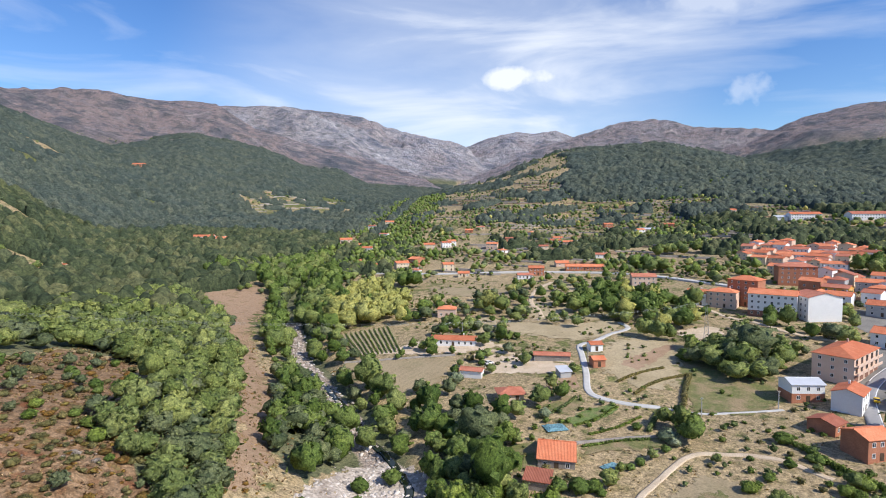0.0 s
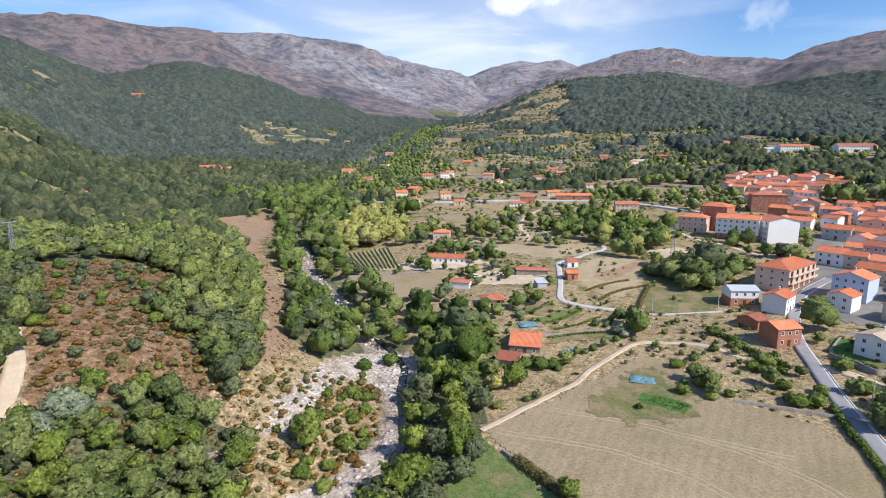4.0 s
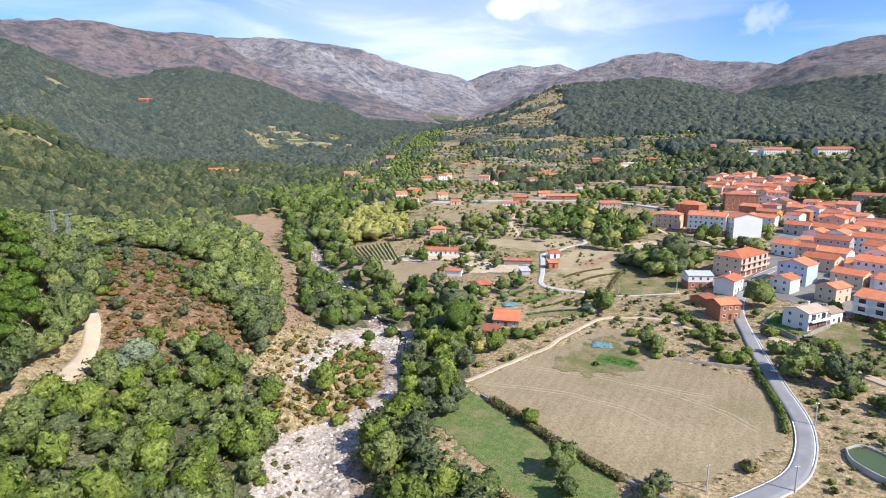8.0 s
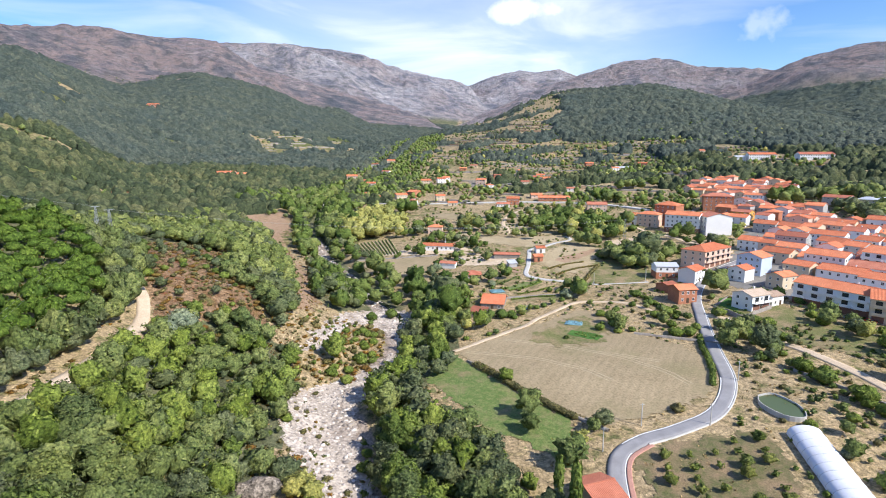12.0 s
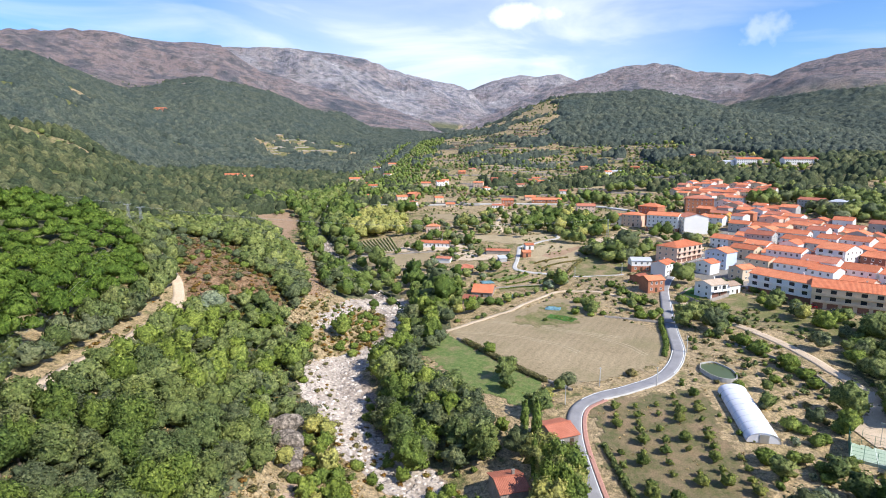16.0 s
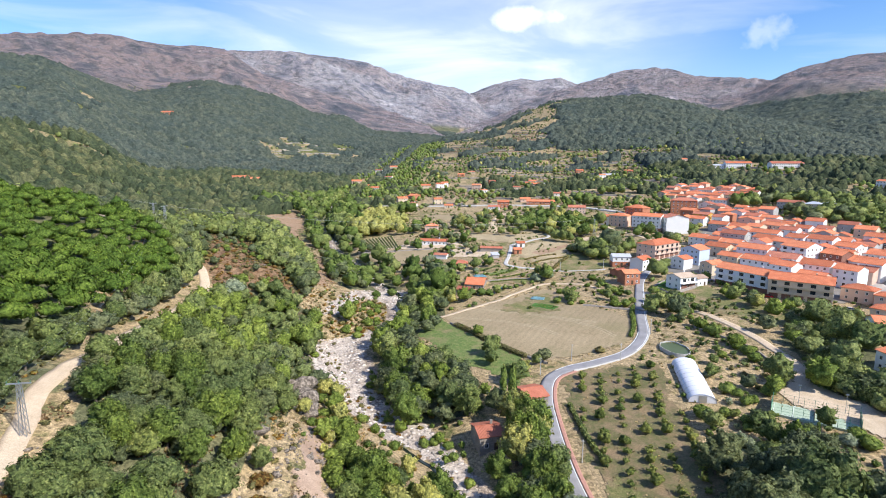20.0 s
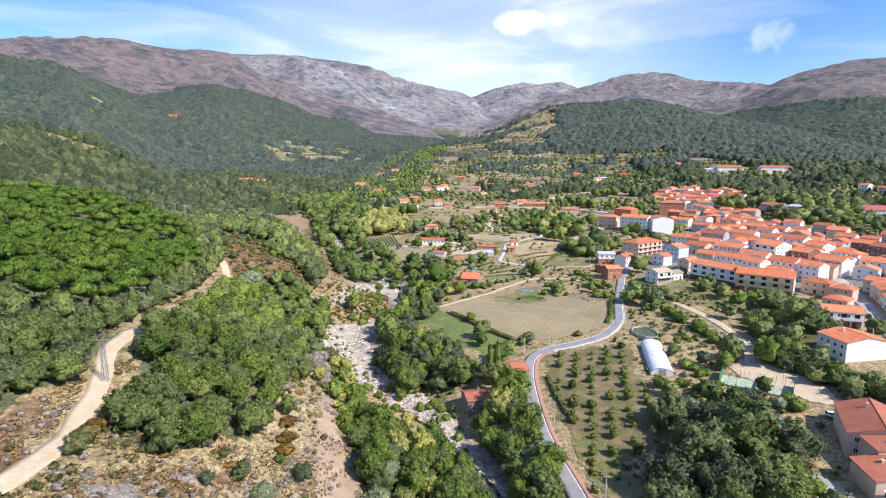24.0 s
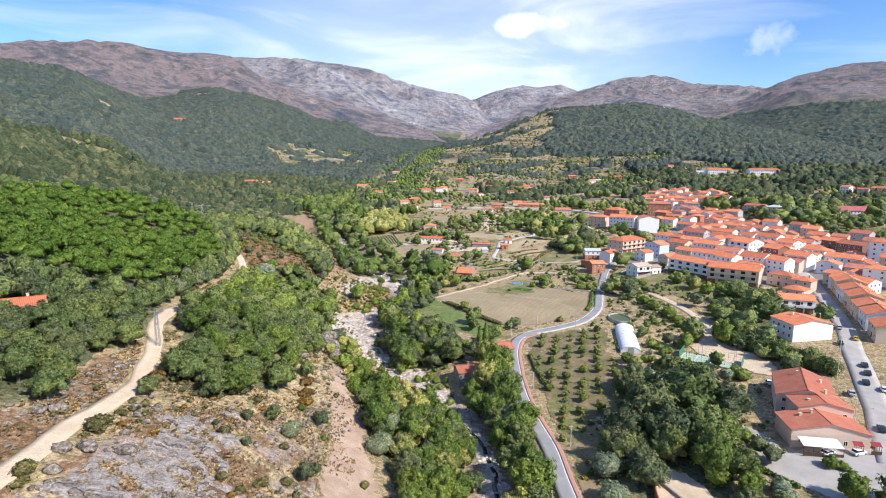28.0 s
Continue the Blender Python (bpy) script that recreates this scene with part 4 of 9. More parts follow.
drape("dry_field", [(56, 386), (49, 410), (56, 438), (78, 452), (96, 430), (84, 402), (70, 390)], DRYLAWN, 0.15, 0.7, "dry pale grazing beside the farm lane", "field", 2.5)
drape("dry_field", [(-8, 474), (-6, 500), (16, 503), (14, 470)], DRYLAWN, 0.15, 0.7, "small dry paddock behind the farmhouse", "field", 2.0)
drape("dry_field", [(26, 506), (38, 542), (62, 545), (82, 522), (72, 488), (46, 486)], DRYLAWN, 0.15, 0.8, "dry mown paddock below the track", "field", 2.5)
drape("dry_field", [(50, 548), (60, 584), (92, 590), (104, 566), (84, 548)], DRYLAWN, 0.15, 0.9, "pale paddock beside the upper track", "field", 2.5)
ribbon("farm_lane", [(-61, 449), (-40, 446), (-23, 444), (-8, 445), (6, 441), (21, 431), (39, 419)], 1.4, 1.4, TRACK, 0.24, "pale earth lane before the farmhouse", "track", wobble=0.6)
ribbon("village_lane", [(122, 522), (132, 500), (135, 479), (143, 465), (148, 446), (155, 434), (166, 425)], 1.5, 1.5, TRACK, 0.24, "pale lane below the village blocks", "track", wobble=0.5)
drape("dry_pasture", [(20, 497), (44, 479), (80, 482), (69, 455), (48, 451), (18, 468)], DRYLAWN, 0.18, 0.8, "pale dry pasture", "field", 2.0)
drape("upper_pasture", [(-24, 597), (36, 572), (44, 551), (22, 546), (-17, 571)], STRAW, 0.18, 0.9, "pale mown pasture above the lane", "field", 2.0)
drape("town_field", [(108, 318), (128, 330), (142, 286), (172, 280), (131, 258), (112, 282)], OLIVEGRASS, 0.16, 1.0, "dry terraced plot below the row houses", "field", 2.0)
drape("villa_lawn", [(109.7, 329), (112.5, 335), (117.5, 334), (116, 327), (111, 317), (107, 323)], LUSH, 0.2, 0.5, "clipped green lawn beside the villa", "lawn", 0.4)
drape("village_ground", VILLAGE, YARD, 0.12, 1.2, "worn grey paving between the village houses", "pavement", 2.0)
drape("walled_yard", [(53.8, 130), (50.3, 116), (49, 106), (62, 106), (63.5, 118), (61, 126)], TRACK, 0.2, 0.6, "bare sandy yard behind a brick wall under trees", "yard", 0.4)
drape("car_park", CAR_PARK, FORECOURT, 0.22, 0.8, "pale concrete forecourt beside the restaurant", "car park", 0.3)
drape("sand_lot", SAND_LOT, TRACK, 0.22, 0.8, "bare sandy parking ground", "ground", 0.8)

# ---- helpers for things ----
MODELS = {}
SITES = []  # where houses stand: x, y, half their size


def part(name, me, mat, parent, label=""):
    """One mesh object under a thing or a part."""
    if isinstance(me, bmesh.types.BMesh):
        bm, me = me, bpy.data.meshes.new(name)
        bm.to_mesh(me)
        bm.free()
    if mat is not None and not len(me.materials):
        me.materials.append(mat)
    ob = new(name, me)
    ob.parent = parent
    return tagged(ob, label)


# ---- houses ----
def box(bm, x0, x1, y0, y1, z0, z1):
    v = [bm.verts.new(c) for c in ((x0, y0, z0), (x1, y0, z0), (x1, y1, z0), (x0, y1, z0), (x0, y0, z1), (x1, y0, z1), (x1, y1, z1), (x0, y1, z1))]
    return [bm.faces.new([v[i] for i in f]) for f in ((3, 2, 1, 0), (4, 5, 6, 7), (0, 1, 5, 4), (1, 2, 6, 5), (2, 3, 7, 6), (3, 0, 4, 7))]


def window_meshes(w, h):
    """A window frame with mullion and sill, in one piece, and its pane; the outer face towards -y."""
    key = ("window", round(w, 2), round(h, 2))
    if key not in MODELS:
        bm = bmesh.new()
        xs, zs = (-w / 2 - 0.06, -w / 2 + 0.05, -0.035, 0.035, w / 2 - 0.05, w / 2 + 0.06), (-0.07, 0.06, h - 0.06, h + 0.05)
        grid = [[bm.verts.new((x, -0.035, z)) for x in xs] for z in zs]
        for r in range(3):
            for c in range(5):
                if r == 1 and c in (1, 3):
                    continue
                bm.faces.new([grid[r][c], grid[r][c + 1], grid[r + 1][c + 1], grid[r + 1][c]])
        ex = bmesh.ops.extrude_face_region(bm, geom=bm.faces[:])
        for v in (g for g in ex["geom"] if isinstance(g, bmesh.types.BMVert)):
            v.co.y = 0.08
        bmesh.ops.recalc_face_normals(bm, faces=bm.faces[:])
        frame_me = bpy.data.meshes.new("window")
        bm.to_mesh(frame_me)
        bm.free()
        frame_me.materials.append(PAINTED)
        bm = bmesh.new()
        box(bm, -w / 2 + 0.02, w / 2 - 0.02, -0.012, 0.06, 0.03, h - 0.03)
        pane_me = bpy.data.meshes.new("pane")
        bm.to_mesh(pane_me)
        bm.free()
        pane_me.materials.append(GLASS)
        MODELS[key] = (frame_me, pane_me)
    return MODELS[key]


def roof_mesh(w, d, rise, over, kind):
    """A tiled roof with thickness over a plan w by d: gable (ridge along x), hip or shed."""
    bm = bmesh.new()
    uv = bm.loops.layers.uv.new("tiles")
    a, b, t = w / 2 + over, d / 2 + over, 0.16
    drop = rise * over / (d / 2)
    if kind == "hip":
        r = max(0.2, a - b)
        top = [(-r, 0, rise), (r, 0, rise)]
    elif kind == "shed":
        top = [(-a, b, rise), (a, b, rise)]
    else:
        top = [(-a, 0, rise), (a, 0, rise)]
    eave = [(-a, -b, -drop), (a, -b, -drop), (a, b, -drop if kind != "shed" else rise), (-a, b, -drop if kind != "shed" else rise)]
    sheets = []
    if kind == "shed":
        sheets = [[eave[0], eave[1], eave[2], eave[3]]]
    else:
        sheets = [[eave[0], eave[1], top[1], top[0]], [eave[2], eave[3], top[0], top[1]]]
        if kind == "hip":
            sheets += [[eave[1], eave[2], top[1]], [eave[3], eave[0], top[0]]]
    for s in sheets:
        up = [bm.verts.new(c) for c in s]
        lo = [bm.verts.new((c[0], c[1], c[2] - t)) for c in s]
        f = bm.faces.new(up)
        e = (Vector(s[1]) - Vector(s[0])).normalized()
        for l in f.loops:
            p = l.vert.co - Vector(s[0])
            l[uv].uv = (p.dot(e), (p - e * p.dot(e)).length)
        bm.faces.new(lo[::-1])
        n = len(up)
        for i in range(n):
            bm.faces.new([lo[i], lo[(i + 1) % n], up[(i + 1) % n], up[i]])
    if kind != "shed":
        box(bm, top[0][0], top[1][0], -0.14, 0.14, rise - 0.04, rise + 0.09)
    me = bpy.data.meshes.new("roof")
    bm.to_mesh(me)
    bm.free()
    return me


def wall_mesh(w, d, h, rise, kind, foot=1.5):
    """Outer walls with the gables that the roof asks for."""
    bm = bmesh.new()
    a, b = w / 2, d / 2
    lo = [bm.verts.new(c) for c in ((-a, -b, -foot), (a, -b, -foot), (a, b, -foot), (-a, b, -foot))]
    hi = [bm.verts.new(c) for c in ((-a, -b, h), (a, -b, h), (a, b, h + (rise if kind == "shed" else 0)), (-a, b, h + (rise if kind == "shed" else 0)))]
    if kind == "gable":
        g = [bm.verts.new((-a, 0, h + rise - 0.1)), bm.verts.new((a, 0, h + rise - 0.1))]
        bm.faces.new([lo[1], lo[2], hi[2], g[1], hi[1]])
        bm.faces.new([lo[3], lo[0], hi[0], g[0], hi[3]])
    else:
        bm.faces.new([lo[1], lo[2], hi[2], hi[1]])
        bm.faces.new([lo[3], lo[0], hi[0], hi[3]])
    bm.faces.new([lo[0], lo[1], hi[1], hi[0]])
    bm.faces.new([lo[2], lo[3], hi[3], hi[2]])
    bm.faces.new(hi if kind != "gable" else [hi[0], hi[1], hi[2], hi[3]])
    return bm


def house(x, y, turn, w, d, storeys, wall=WHITE, roof=TILE, kind="gable", label="", name="house", pitch=0.36, plinth=None, sides="fr", chimney=True, door=True, win=(1.0, 1.25), step=2.6, lift=0.0, over=0.4, balcony=False):
    """A house on the land: walls, tiled roof, windows, door and chimney; turn in degrees, front towards local -y."""
    r = radians(turn)
    cx, sx = math.cos(r), math.sin(r)
    corner = [(x + cx * i * w / 2 - sx * j * d / 2, y + sx * i * w / 2 + cx * j * d / 2) for i in (-1, 1) for j in (-1, 1)]
    z = float(np.mean(terrain(*np.array(corner).T))) + lift
    SITES.append((x, y, (w + d) / 4))
    top = new(name)
    top.matrix_world = pose(x, y, z, 0, 0, turn)
    h, rise = storeys * 2.9 + 0.2, min(w, d) / 2 * pitch if kind != "shed" else d * 0.18
    part("wall", wall_mesh(w, d, h, rise, kind), wall, top)
    if plinth:
        bm = bmesh.new()
        box(bm, -w / 2 - 0.04, w / 2 + 0.04, -d / 2 - 0.04, d / 2 + 0.04, -1.5, 2.9)
        part("ground_storey", bm, plinth, top)
    ro = part("roof", roof_mesh(w, d, rise, over, kind), roof, top)
    ro.location.z = h + 0.1
    runs = {"f": (w, 0, -d / 2), "r": (d, 90, w / 2), "l": (d, -90, w / 2), "b": (w, 180, d / 2)}
    for side in sides:
        span, ang, away = runs[side]
        n = max(1, int((span - 1.2) / step))
        for s in range(int(storeys)):
            for i in range(n):
                u = (i + 0.5) * (span - 1.0) / n - (span - 1.0) / 2
                if side == "f" and s == 0 and door and i == n // 2:
                    bm = bmesh.new()
                    box(bm, -0.5, 0.5, -0.05, 0.1, 0, 2.05)
                    box(bm, -0.6, -0.5, -0.07, 0.1, 0, 2.15)
                    box(bm, 0.5, 0.6, -0.07, 0.1, 0, 2.15)
                    box(bm, -0.6, 0.6, -0.07, 0.1, 2.05, 2.15)
                    o = part("door", bm, DARKWOOD, top)
                    o.matrix_local = pose(u, -d / 2 - (0.045 if plinth else 0), 0.1)
                    continue
                frame_me, pane_me = window_meshes(*win)
                o = part("window", frame_me, None, top)
                part("pane", pane_me, None, o)
                proud = 0.045 if plinth and s == 0 else 0
                q = pose(0, 0, 0, 0, 0, ang) @ pose(u, -(d / 2 if side in "fb" else w / 2) - proud, s * 2.9 + 1.0)
                o.matrix_local = q
    if balcony:
        bays = max(2, round(w / 5.5))
        for s in range(int(storeys)):
            for i in range(bays):
                u = (i + 0.5) * w / bays - w / 2
                b = w / bays
                if s == 0:
                    bm = bmesh.new()
                    box(bm, u - b * 0.36, u + b * 0.36, -d / 2 - 0.06, -d / 2 + 0.1, 0.1, 2.4)
                    part("garage_door", bm, BROWNBRICK, top, "brown garage door")
                    continue
                bm = bmesh.new()
                box(bm, u - b * 0.46, u + b * 0.46, -d / 2 - 1.3, -d / 2 + 0.1, s * 2.9, s * 2.9 + 0.18)
                bal = part("balcony", bm, wall, top)
                bm = bmesh.new()
                box(bm, u - b * 0.46, u + b * 0.46, -d / 2 - 1.3, -d / 2 - 1.24, s * 2.9 + 0.2, s * 2.9 + 1.1)
                part("railing", bm, wall, bal)
                # dark glass panel added for the shade of the balcony recess
                bm = bmesh.new()
                box(bm, u - b * 0.2, u + b * 0.2, -d / 2 - 0.05, -d / 2 + 0.1, s * 2.9 + 0.2, s * 2.9 + 2.4)
                part("glazed_door", bm, GLASS, top, "dark glazed balcony door in place of a shaded recess")
    if chimney:
        bm = bmesh.new()
        box(bm, -0.3, 0.3, -0.25, 0.25, -0.6, 1.1)
        box(bm, -0.38, 0.38, -0.33, 0.33, 1.1, 1.2)
        o = part("chimney", bm, wall, top)
        o.location = (w * 0.22, d * 0.1, h + rise * 0.8)
    if not label:
        label = "house with pale rendered walls and an orange tiled roof"
    return tagged(top, label, "house", "houses of the village")


# the village
house(149, 315, -62, 27.3, 12, 3, WHITE, TILE, "gable", "white rendered apartment block of three storeys with a clay tile roof", name="apartment_block", plinth=BROWNBRICK, sides="r", step=2.6, chimney=True, balcony=True)
house(162, 295, -37, 25.0, 14, 3, CREAM, TILE, "gable", "cream rendered apartment block of three storeys with a clay tile roof", name="apartment_block", sides="r", step=3.3, chimney=True, balcony=True)
house(169, 339, -57, 17.0, 11, 3, WHITE, TILE, "gable", "white rendered village house of three storeys with a clay tile roof", sides="fr", step=3.0, chimney=True)
house(175, 327, -60, 10.8, 11, 3, WHITE, TILE, "gable", "white rendered village house of three storeys with a clay tile roof", sides="f", step=3.0, chimney=True)
house(201, 355, -65, 14.1, 15, 4, WHITE, TILE, "gable", "white rendered apartment block of four storeys with a clay tile roof", name="apartment_block", sides="r", step=3.3, chimney=False, balcony=True)
house(149, 373, 34, 11, 12, 3, PALEBLUE, TILE, "gable", "pale blue three-storey village house with balconies", sides="l", step=2.6, chimney=True)
house(136, 361, 34, 9, 8, 2, WHITE, TILE, "gable", "white village house with a bare gable and clay tiles", sides="l", step=2.6, chimney=False)
house(118.5, 321.5, 24, 11, 9, 2, WHITE, BEIGETILE, "gable", "white villa of two storeys with balconies and pale roof tiles", sides="fl", step=2.8, chimney=True, balcony=True, pitch=0.3)
house(127.5, 323.5, 24, 7, 7, 1.4, WHITE, BEIGETILE, "gable", "white side wing of the villa with pale roof tiles", sides="f", step=2.8, chimney=False, pitch=0.3)
house(147, 347.5, 24, 10, 8, 2, CREAM, TILE, "gable", "cream village house of two storeys with an orange tile roof", sides="fl", step=3.0, chimney=True)
house(166, 363, -59, 12.1, 10, 2, CREAM, TILE, "gable", "cream rendered village house of two storeys with a clay tile roof", sides="fr", step=3.0, chimney=False)
house(145, 500, -40, 15, 10, 3, PEACH, TILE, "hip", "peach rendered village house with a hipped clay tile roof", sides="f", step=3.0, chimney=True)
house(134, 508, -30, 10, 9, 2.4, WHITE, TILE, "gable", "white village house with a pink tile roof", sides="f", step=3.0)
house(160, 503, -50, 16, 12, 5, BRICKWALL, TILE, "hip", "red brick apartment block with a hipped clay tile roof", name="apartment_block", sides="f", step=3.0, chimney=False)
house(160, 478, -38, 22, 12, 4, WHITE, TILE, "gable", "white and brown apartment block with a clay tile roof", name="apartment_block", sides="fr", plinth=BROWNBRICK, step=2.8, chimney=True)
house(177, 470, 88, 15, 17, 4, WHITE, OLDTILE, "gable", "white apartment block with a large blank gable wall", name="apartment_block", sides="b", step=3.0, chimney=False, pitch=0.3)

house(219, 511, -54, 13.6, 9, 2, OCHRE, OLDTILE, "gable", "orange rendered village house of two storeys with a weathered tile roof", sides="fr", step=3.3, chimney=False)
house(213, 470, -48, 13.5, 11, 2, GREY, TILE, "gable", "grey rendered village house of two storeys with a clay tile roof", sides="fr", step=3.3, chimney=False)
house(224, 459, -73, 16.8, 11, 2, CREAM, TILE, "gable", "cream rendered village house of two storeys with a clay tile roof", sides="f", step=3.3, chimney=True)
house(235, 449, -58, 13.0, 10, 2, WHITE, OLDTILE, "gable", "white rendered village house of two storeys with a weathered tile roof", sides="f", step=3.0, chimney=True)
house(240, 444, -69, 17.1, 10, 3, PEACH, TILE, "gable", "peach rendered village house of three storeys with a clay tile roof", sides="f", step=3.0, chimney=True)
house(196, 416, -48, 15.6, 11, 3, GREY, OLDTILE, "gable", "grey rendered village house of three storeys with a weathered tile roof", sides="fr", step=2.6, chimney=True)
house(217, 416, -50, 17.0, 11, 3, WHITE, TILE, "gable", "white rendered village house of three storeys with a clay tile roof", sides="fr", step=2.6, chimney=True)
house(207, 397, -64, 14.3, 11, 3, WHITE, TILE, "gable", "white rendered village house of three storeys with a clay tile roof", sides="f", step=3.0, chimney=False)
house(210, 385, -64, 10.2, 11, 3, GREY, TILE, "gable", "grey rendered village house of three storeys with a clay tile roof", sides="fr", step=3.3, chimney=True)
house(175, 421, -53, 11.4, 11, 2, WHITE, TILE, "gable", "white rendered village house of two storeys with a clay tile roof", sides="f", step=2.6, chimney=True)
house(181, 414, -47, 8.6, 11, 2, PEACH, TILE, "gable", "peach rendered village house of two storeys with a clay tile roof", sides="f", step=3.0, chimney=True)
house(187, 402, -55, 13.0, 11, 2, WHITE, TILE, "gable", "white rendered village house of two storeys with a clay tile roof", sides="f", step=2.6, chimney=False)
house(183, 368, -56, 17.5, 12, 3, WHITE, TILE, "gable", "white rendered village house of three storeys with a clay tile roof", sides="fr", step=2.6, chimney=False)
house(173, 391, -56, 13.9, 11, 2, CREAM, TILE, "gable", "cream rendered village house of two storeys with a clay tile roof", sides="fr", step=3.3, chimney=True)
house(184, 343, -51, 14.9, 12, 3, WHITE, OLDTILE, "gable", "white rendered village house of three storeys with a weathered tile roof", sides="f", step=3.3, chimney=True)
house(197, 366, -64, 10.2, 10, 2, PEACH, OLDTILE, "gable", "peach rendered village house of two storeys with a weathered tile roof", sides="f", step=3.0, chimney=True)
house(226, 396, -60, 10.8, 11, 3, WHITE, TILE, "gable", "white rendered village house of three storeys with a clay tile roof", sides="f", step=3.0, chimney=True)
house(236, 387, -58, 14.3, 12, 3, WHITE, TILE, "gable", "white rendered village house of three storeys with a clay tile roof", sides="fr", step=3.3, chimney=True)
house(191, 326, -52, 13.5, 12, 3, WHITE, TILE, "gable", "white rendered village house of three storeys with a clay tile roof", sides="f", step=3.0, chimney=True)
house(198, 313, -60, 10.8, 11, 3, WHITE, TILE, "gable", "white rendered village house of three storeys with a clay tile roof", sides="f", step=2.6, chimney=True)
house(235, 364, -62, 11.4, 11, 3, WHITE, TILE, "gable", "white rendered village house of three storeys with a clay tile roof", sides="fr", step=3.0, chimney=False)
house(215, 346, -66, 11.0, 11, 3, BROWNBRICK, TILE, "gable", "brown brick village house of three storeys with a clay tile roof", sides="f", step=3.0, chimney=False)
house(216, 323, -59, 13.0, 11, 3, WHITE, TILE, "gable", "white rendered village house of three storeys with a clay tile roof", sides="f", step=3.3, chimney=True)
house(249, 359, -54, 8.6, 11, 2, CREAM, TILE, "gable", "cream rendered village house of two storeys with a clay tile roof", sides="f", step=3.0, chimney=True)
house(185, 289, -54, 12.2, 9, 2, PEACH, TILE, "hip", "peach rendered village house of two storeys with a clay tile roof", sides="f", step=3.0, chimney=True)
house(188, 276, -52, 9.2, 9, 2, PEACH, TILE, "hip", "peach rendered village house of two storeys with a clay tile roof", sides="f", step=3.0, chimney=True)
house(173, 259, -52, 9.2, 9, 2, CREAM, TILE, "hip", "cream rendered village house of two storeys with a clay tile roof", sides="f", step=3.3, chimney=False)
house(163, 244, -20, 14, 10, 2, WHITE, TILE, "gable", "white villa of two storeys with terraces and a clay tile roof", sides="fl", step=2.6, chimney=True, balcony=True)
house(212, 273, -67, 19.0, 11, 2, WHITE, TILE, "gable", "white rendered village house of two storeys with a clay tile roof", sides="fr", step=2.6, chimney=False)
house(213, 287, -65, 8.5, 10, 2, CREAM, TILE, "gable", "cream rendered village house of two storeys with a clay tile roof", sides="f", step=2.6, chimney=False)
for k_, (x_, y_) in enumerate(((177, 206), (183, 219), (188.5, 231.5), (194.5, 244), (200, 256.5), (206, 269))):
    house(x_, y_, -116, 12.4, 12.5, 2, (CREAM, WHITE, CREAM)[k_ % 3], TILE, "gable", "terraced street house with pale walls and bright clay tiles", sides="fl", step=3.0, chimney=True, lift=0.5 * (k_ % 2), win=(1.1, 1.3))
house(267, 329, -35, 8.5, 14, 5, WHITE, TILE, "hip", "white rendered apartment block of five storeys with a clay tile roof", name="apartment_block", sides="f", step=2.6, chimney=False)
house(246, 352, -64, 15.3, 11, 2, WHITE, TILE, "hip", "white rendered village house of two storeys with a clay tile roof", sides="f", step=2.6, chimney=False)
house(245, 325, -52, 18.4, 12, 2, WHITE, TILE, "gable", "white rendered village house of two storeys with a clay tile roof", sides="f", step=3.0, chimney=True)
house(227, 336, -58, 17.9, 12, 2, WHITE, TILE, "gable", "white rendered village house of two storeys with a clay tile roof", sides="fr", step=3.0, chimney=True)
house(277, 380, -60, 13.9, 11, 2, BROWNBRICK, TILE, "gable", "brown brick village house of two storeys with a clay tile roof", sides="fr", step=3.3, chimney=True)
house(270, 352, -64, 15.3, 11, 3, BROWNBRICK, OLDTILE, "gable", "brown brick village house of three storeys with a weathered tile roof", sides="f", step=2.6, chimney=True)
house(209, 324, -61, 19.9, 11, 2, PEACH, OLDTILE, "gable", "peach rendered village house of two storeys with a weathered tile roof", sides="f", step=3.3, chimney=True)
house(325, 509, -17, 13.6, 10, 3, WHITE, METALROOF, "hip", "white rendered village house of three storeys with a weathered tile roof", sides="f", step=2.6, chimney=True)
house(315, 514, -45, 12.7, 10, 3, CREAM, METALROOF, "hip", "cream rendered village house of three storeys with a clay tile roof", sides="f", step=3.3, chimney=True)
house(374, 500, -12, 38, 20, 2, WHITE, REDSHEET, "gable", "long white warehouse with a dull red sheet roof", sides="fr", step=2.6, chimney=False)
house(314, 543, -60, 19.7, 10, 2, GREY, OLDTILE, "gable", "grey rendered village house of two storeys with a weathered tile roof", sides="fr", step=2.6, chimney=False)
house(229, 577, -50, 17.0, 10, 2, CREAM, TILE, "gable", "cream rendered village house of two storeys with a clay tile roof", sides="f", step=3.3, chimney=False)
house(219, 549, -20, 22, 13, 4, BRICKWALL, OLDTILE, "hip", "red brick apartment block of four storeys", name="apartment_block", sides="f", step=3.0, chimney=False)
house(266, 624, -45, 19.8, 10, 2, WHITE, TILE, "gable", "white rendered village house of two storeys with a clay tile roof", sides="f", step=2.6, chimney=True)
house(278, 610, -53, 15.0, 10, 2, PEACH, TILE, "gable", "peach rendered village house of two storeys with a clay tile roof", sides="f", step=3.3, chimney=True)
house(302, 610, -47, 20.5, 10, 2, CREAM, TILE, "gable", "cream rendered village house of two storeys with a clay tile roof", sides="f", step=2.6, chimney=True)
house(267, 578, -47, 16.3, 9, 2, WHITE, TILE, "gable", "white rendered village house of two storeys with a clay tile roof", sides="f", step=3.0, chimney=False)
house(246, 610, -61, 12.5, 9, 2, PEACH, TILE, "gable", "peach rendered village house of two storeys with a clay tile roof", sides="f", step=2.6, chimney=True)
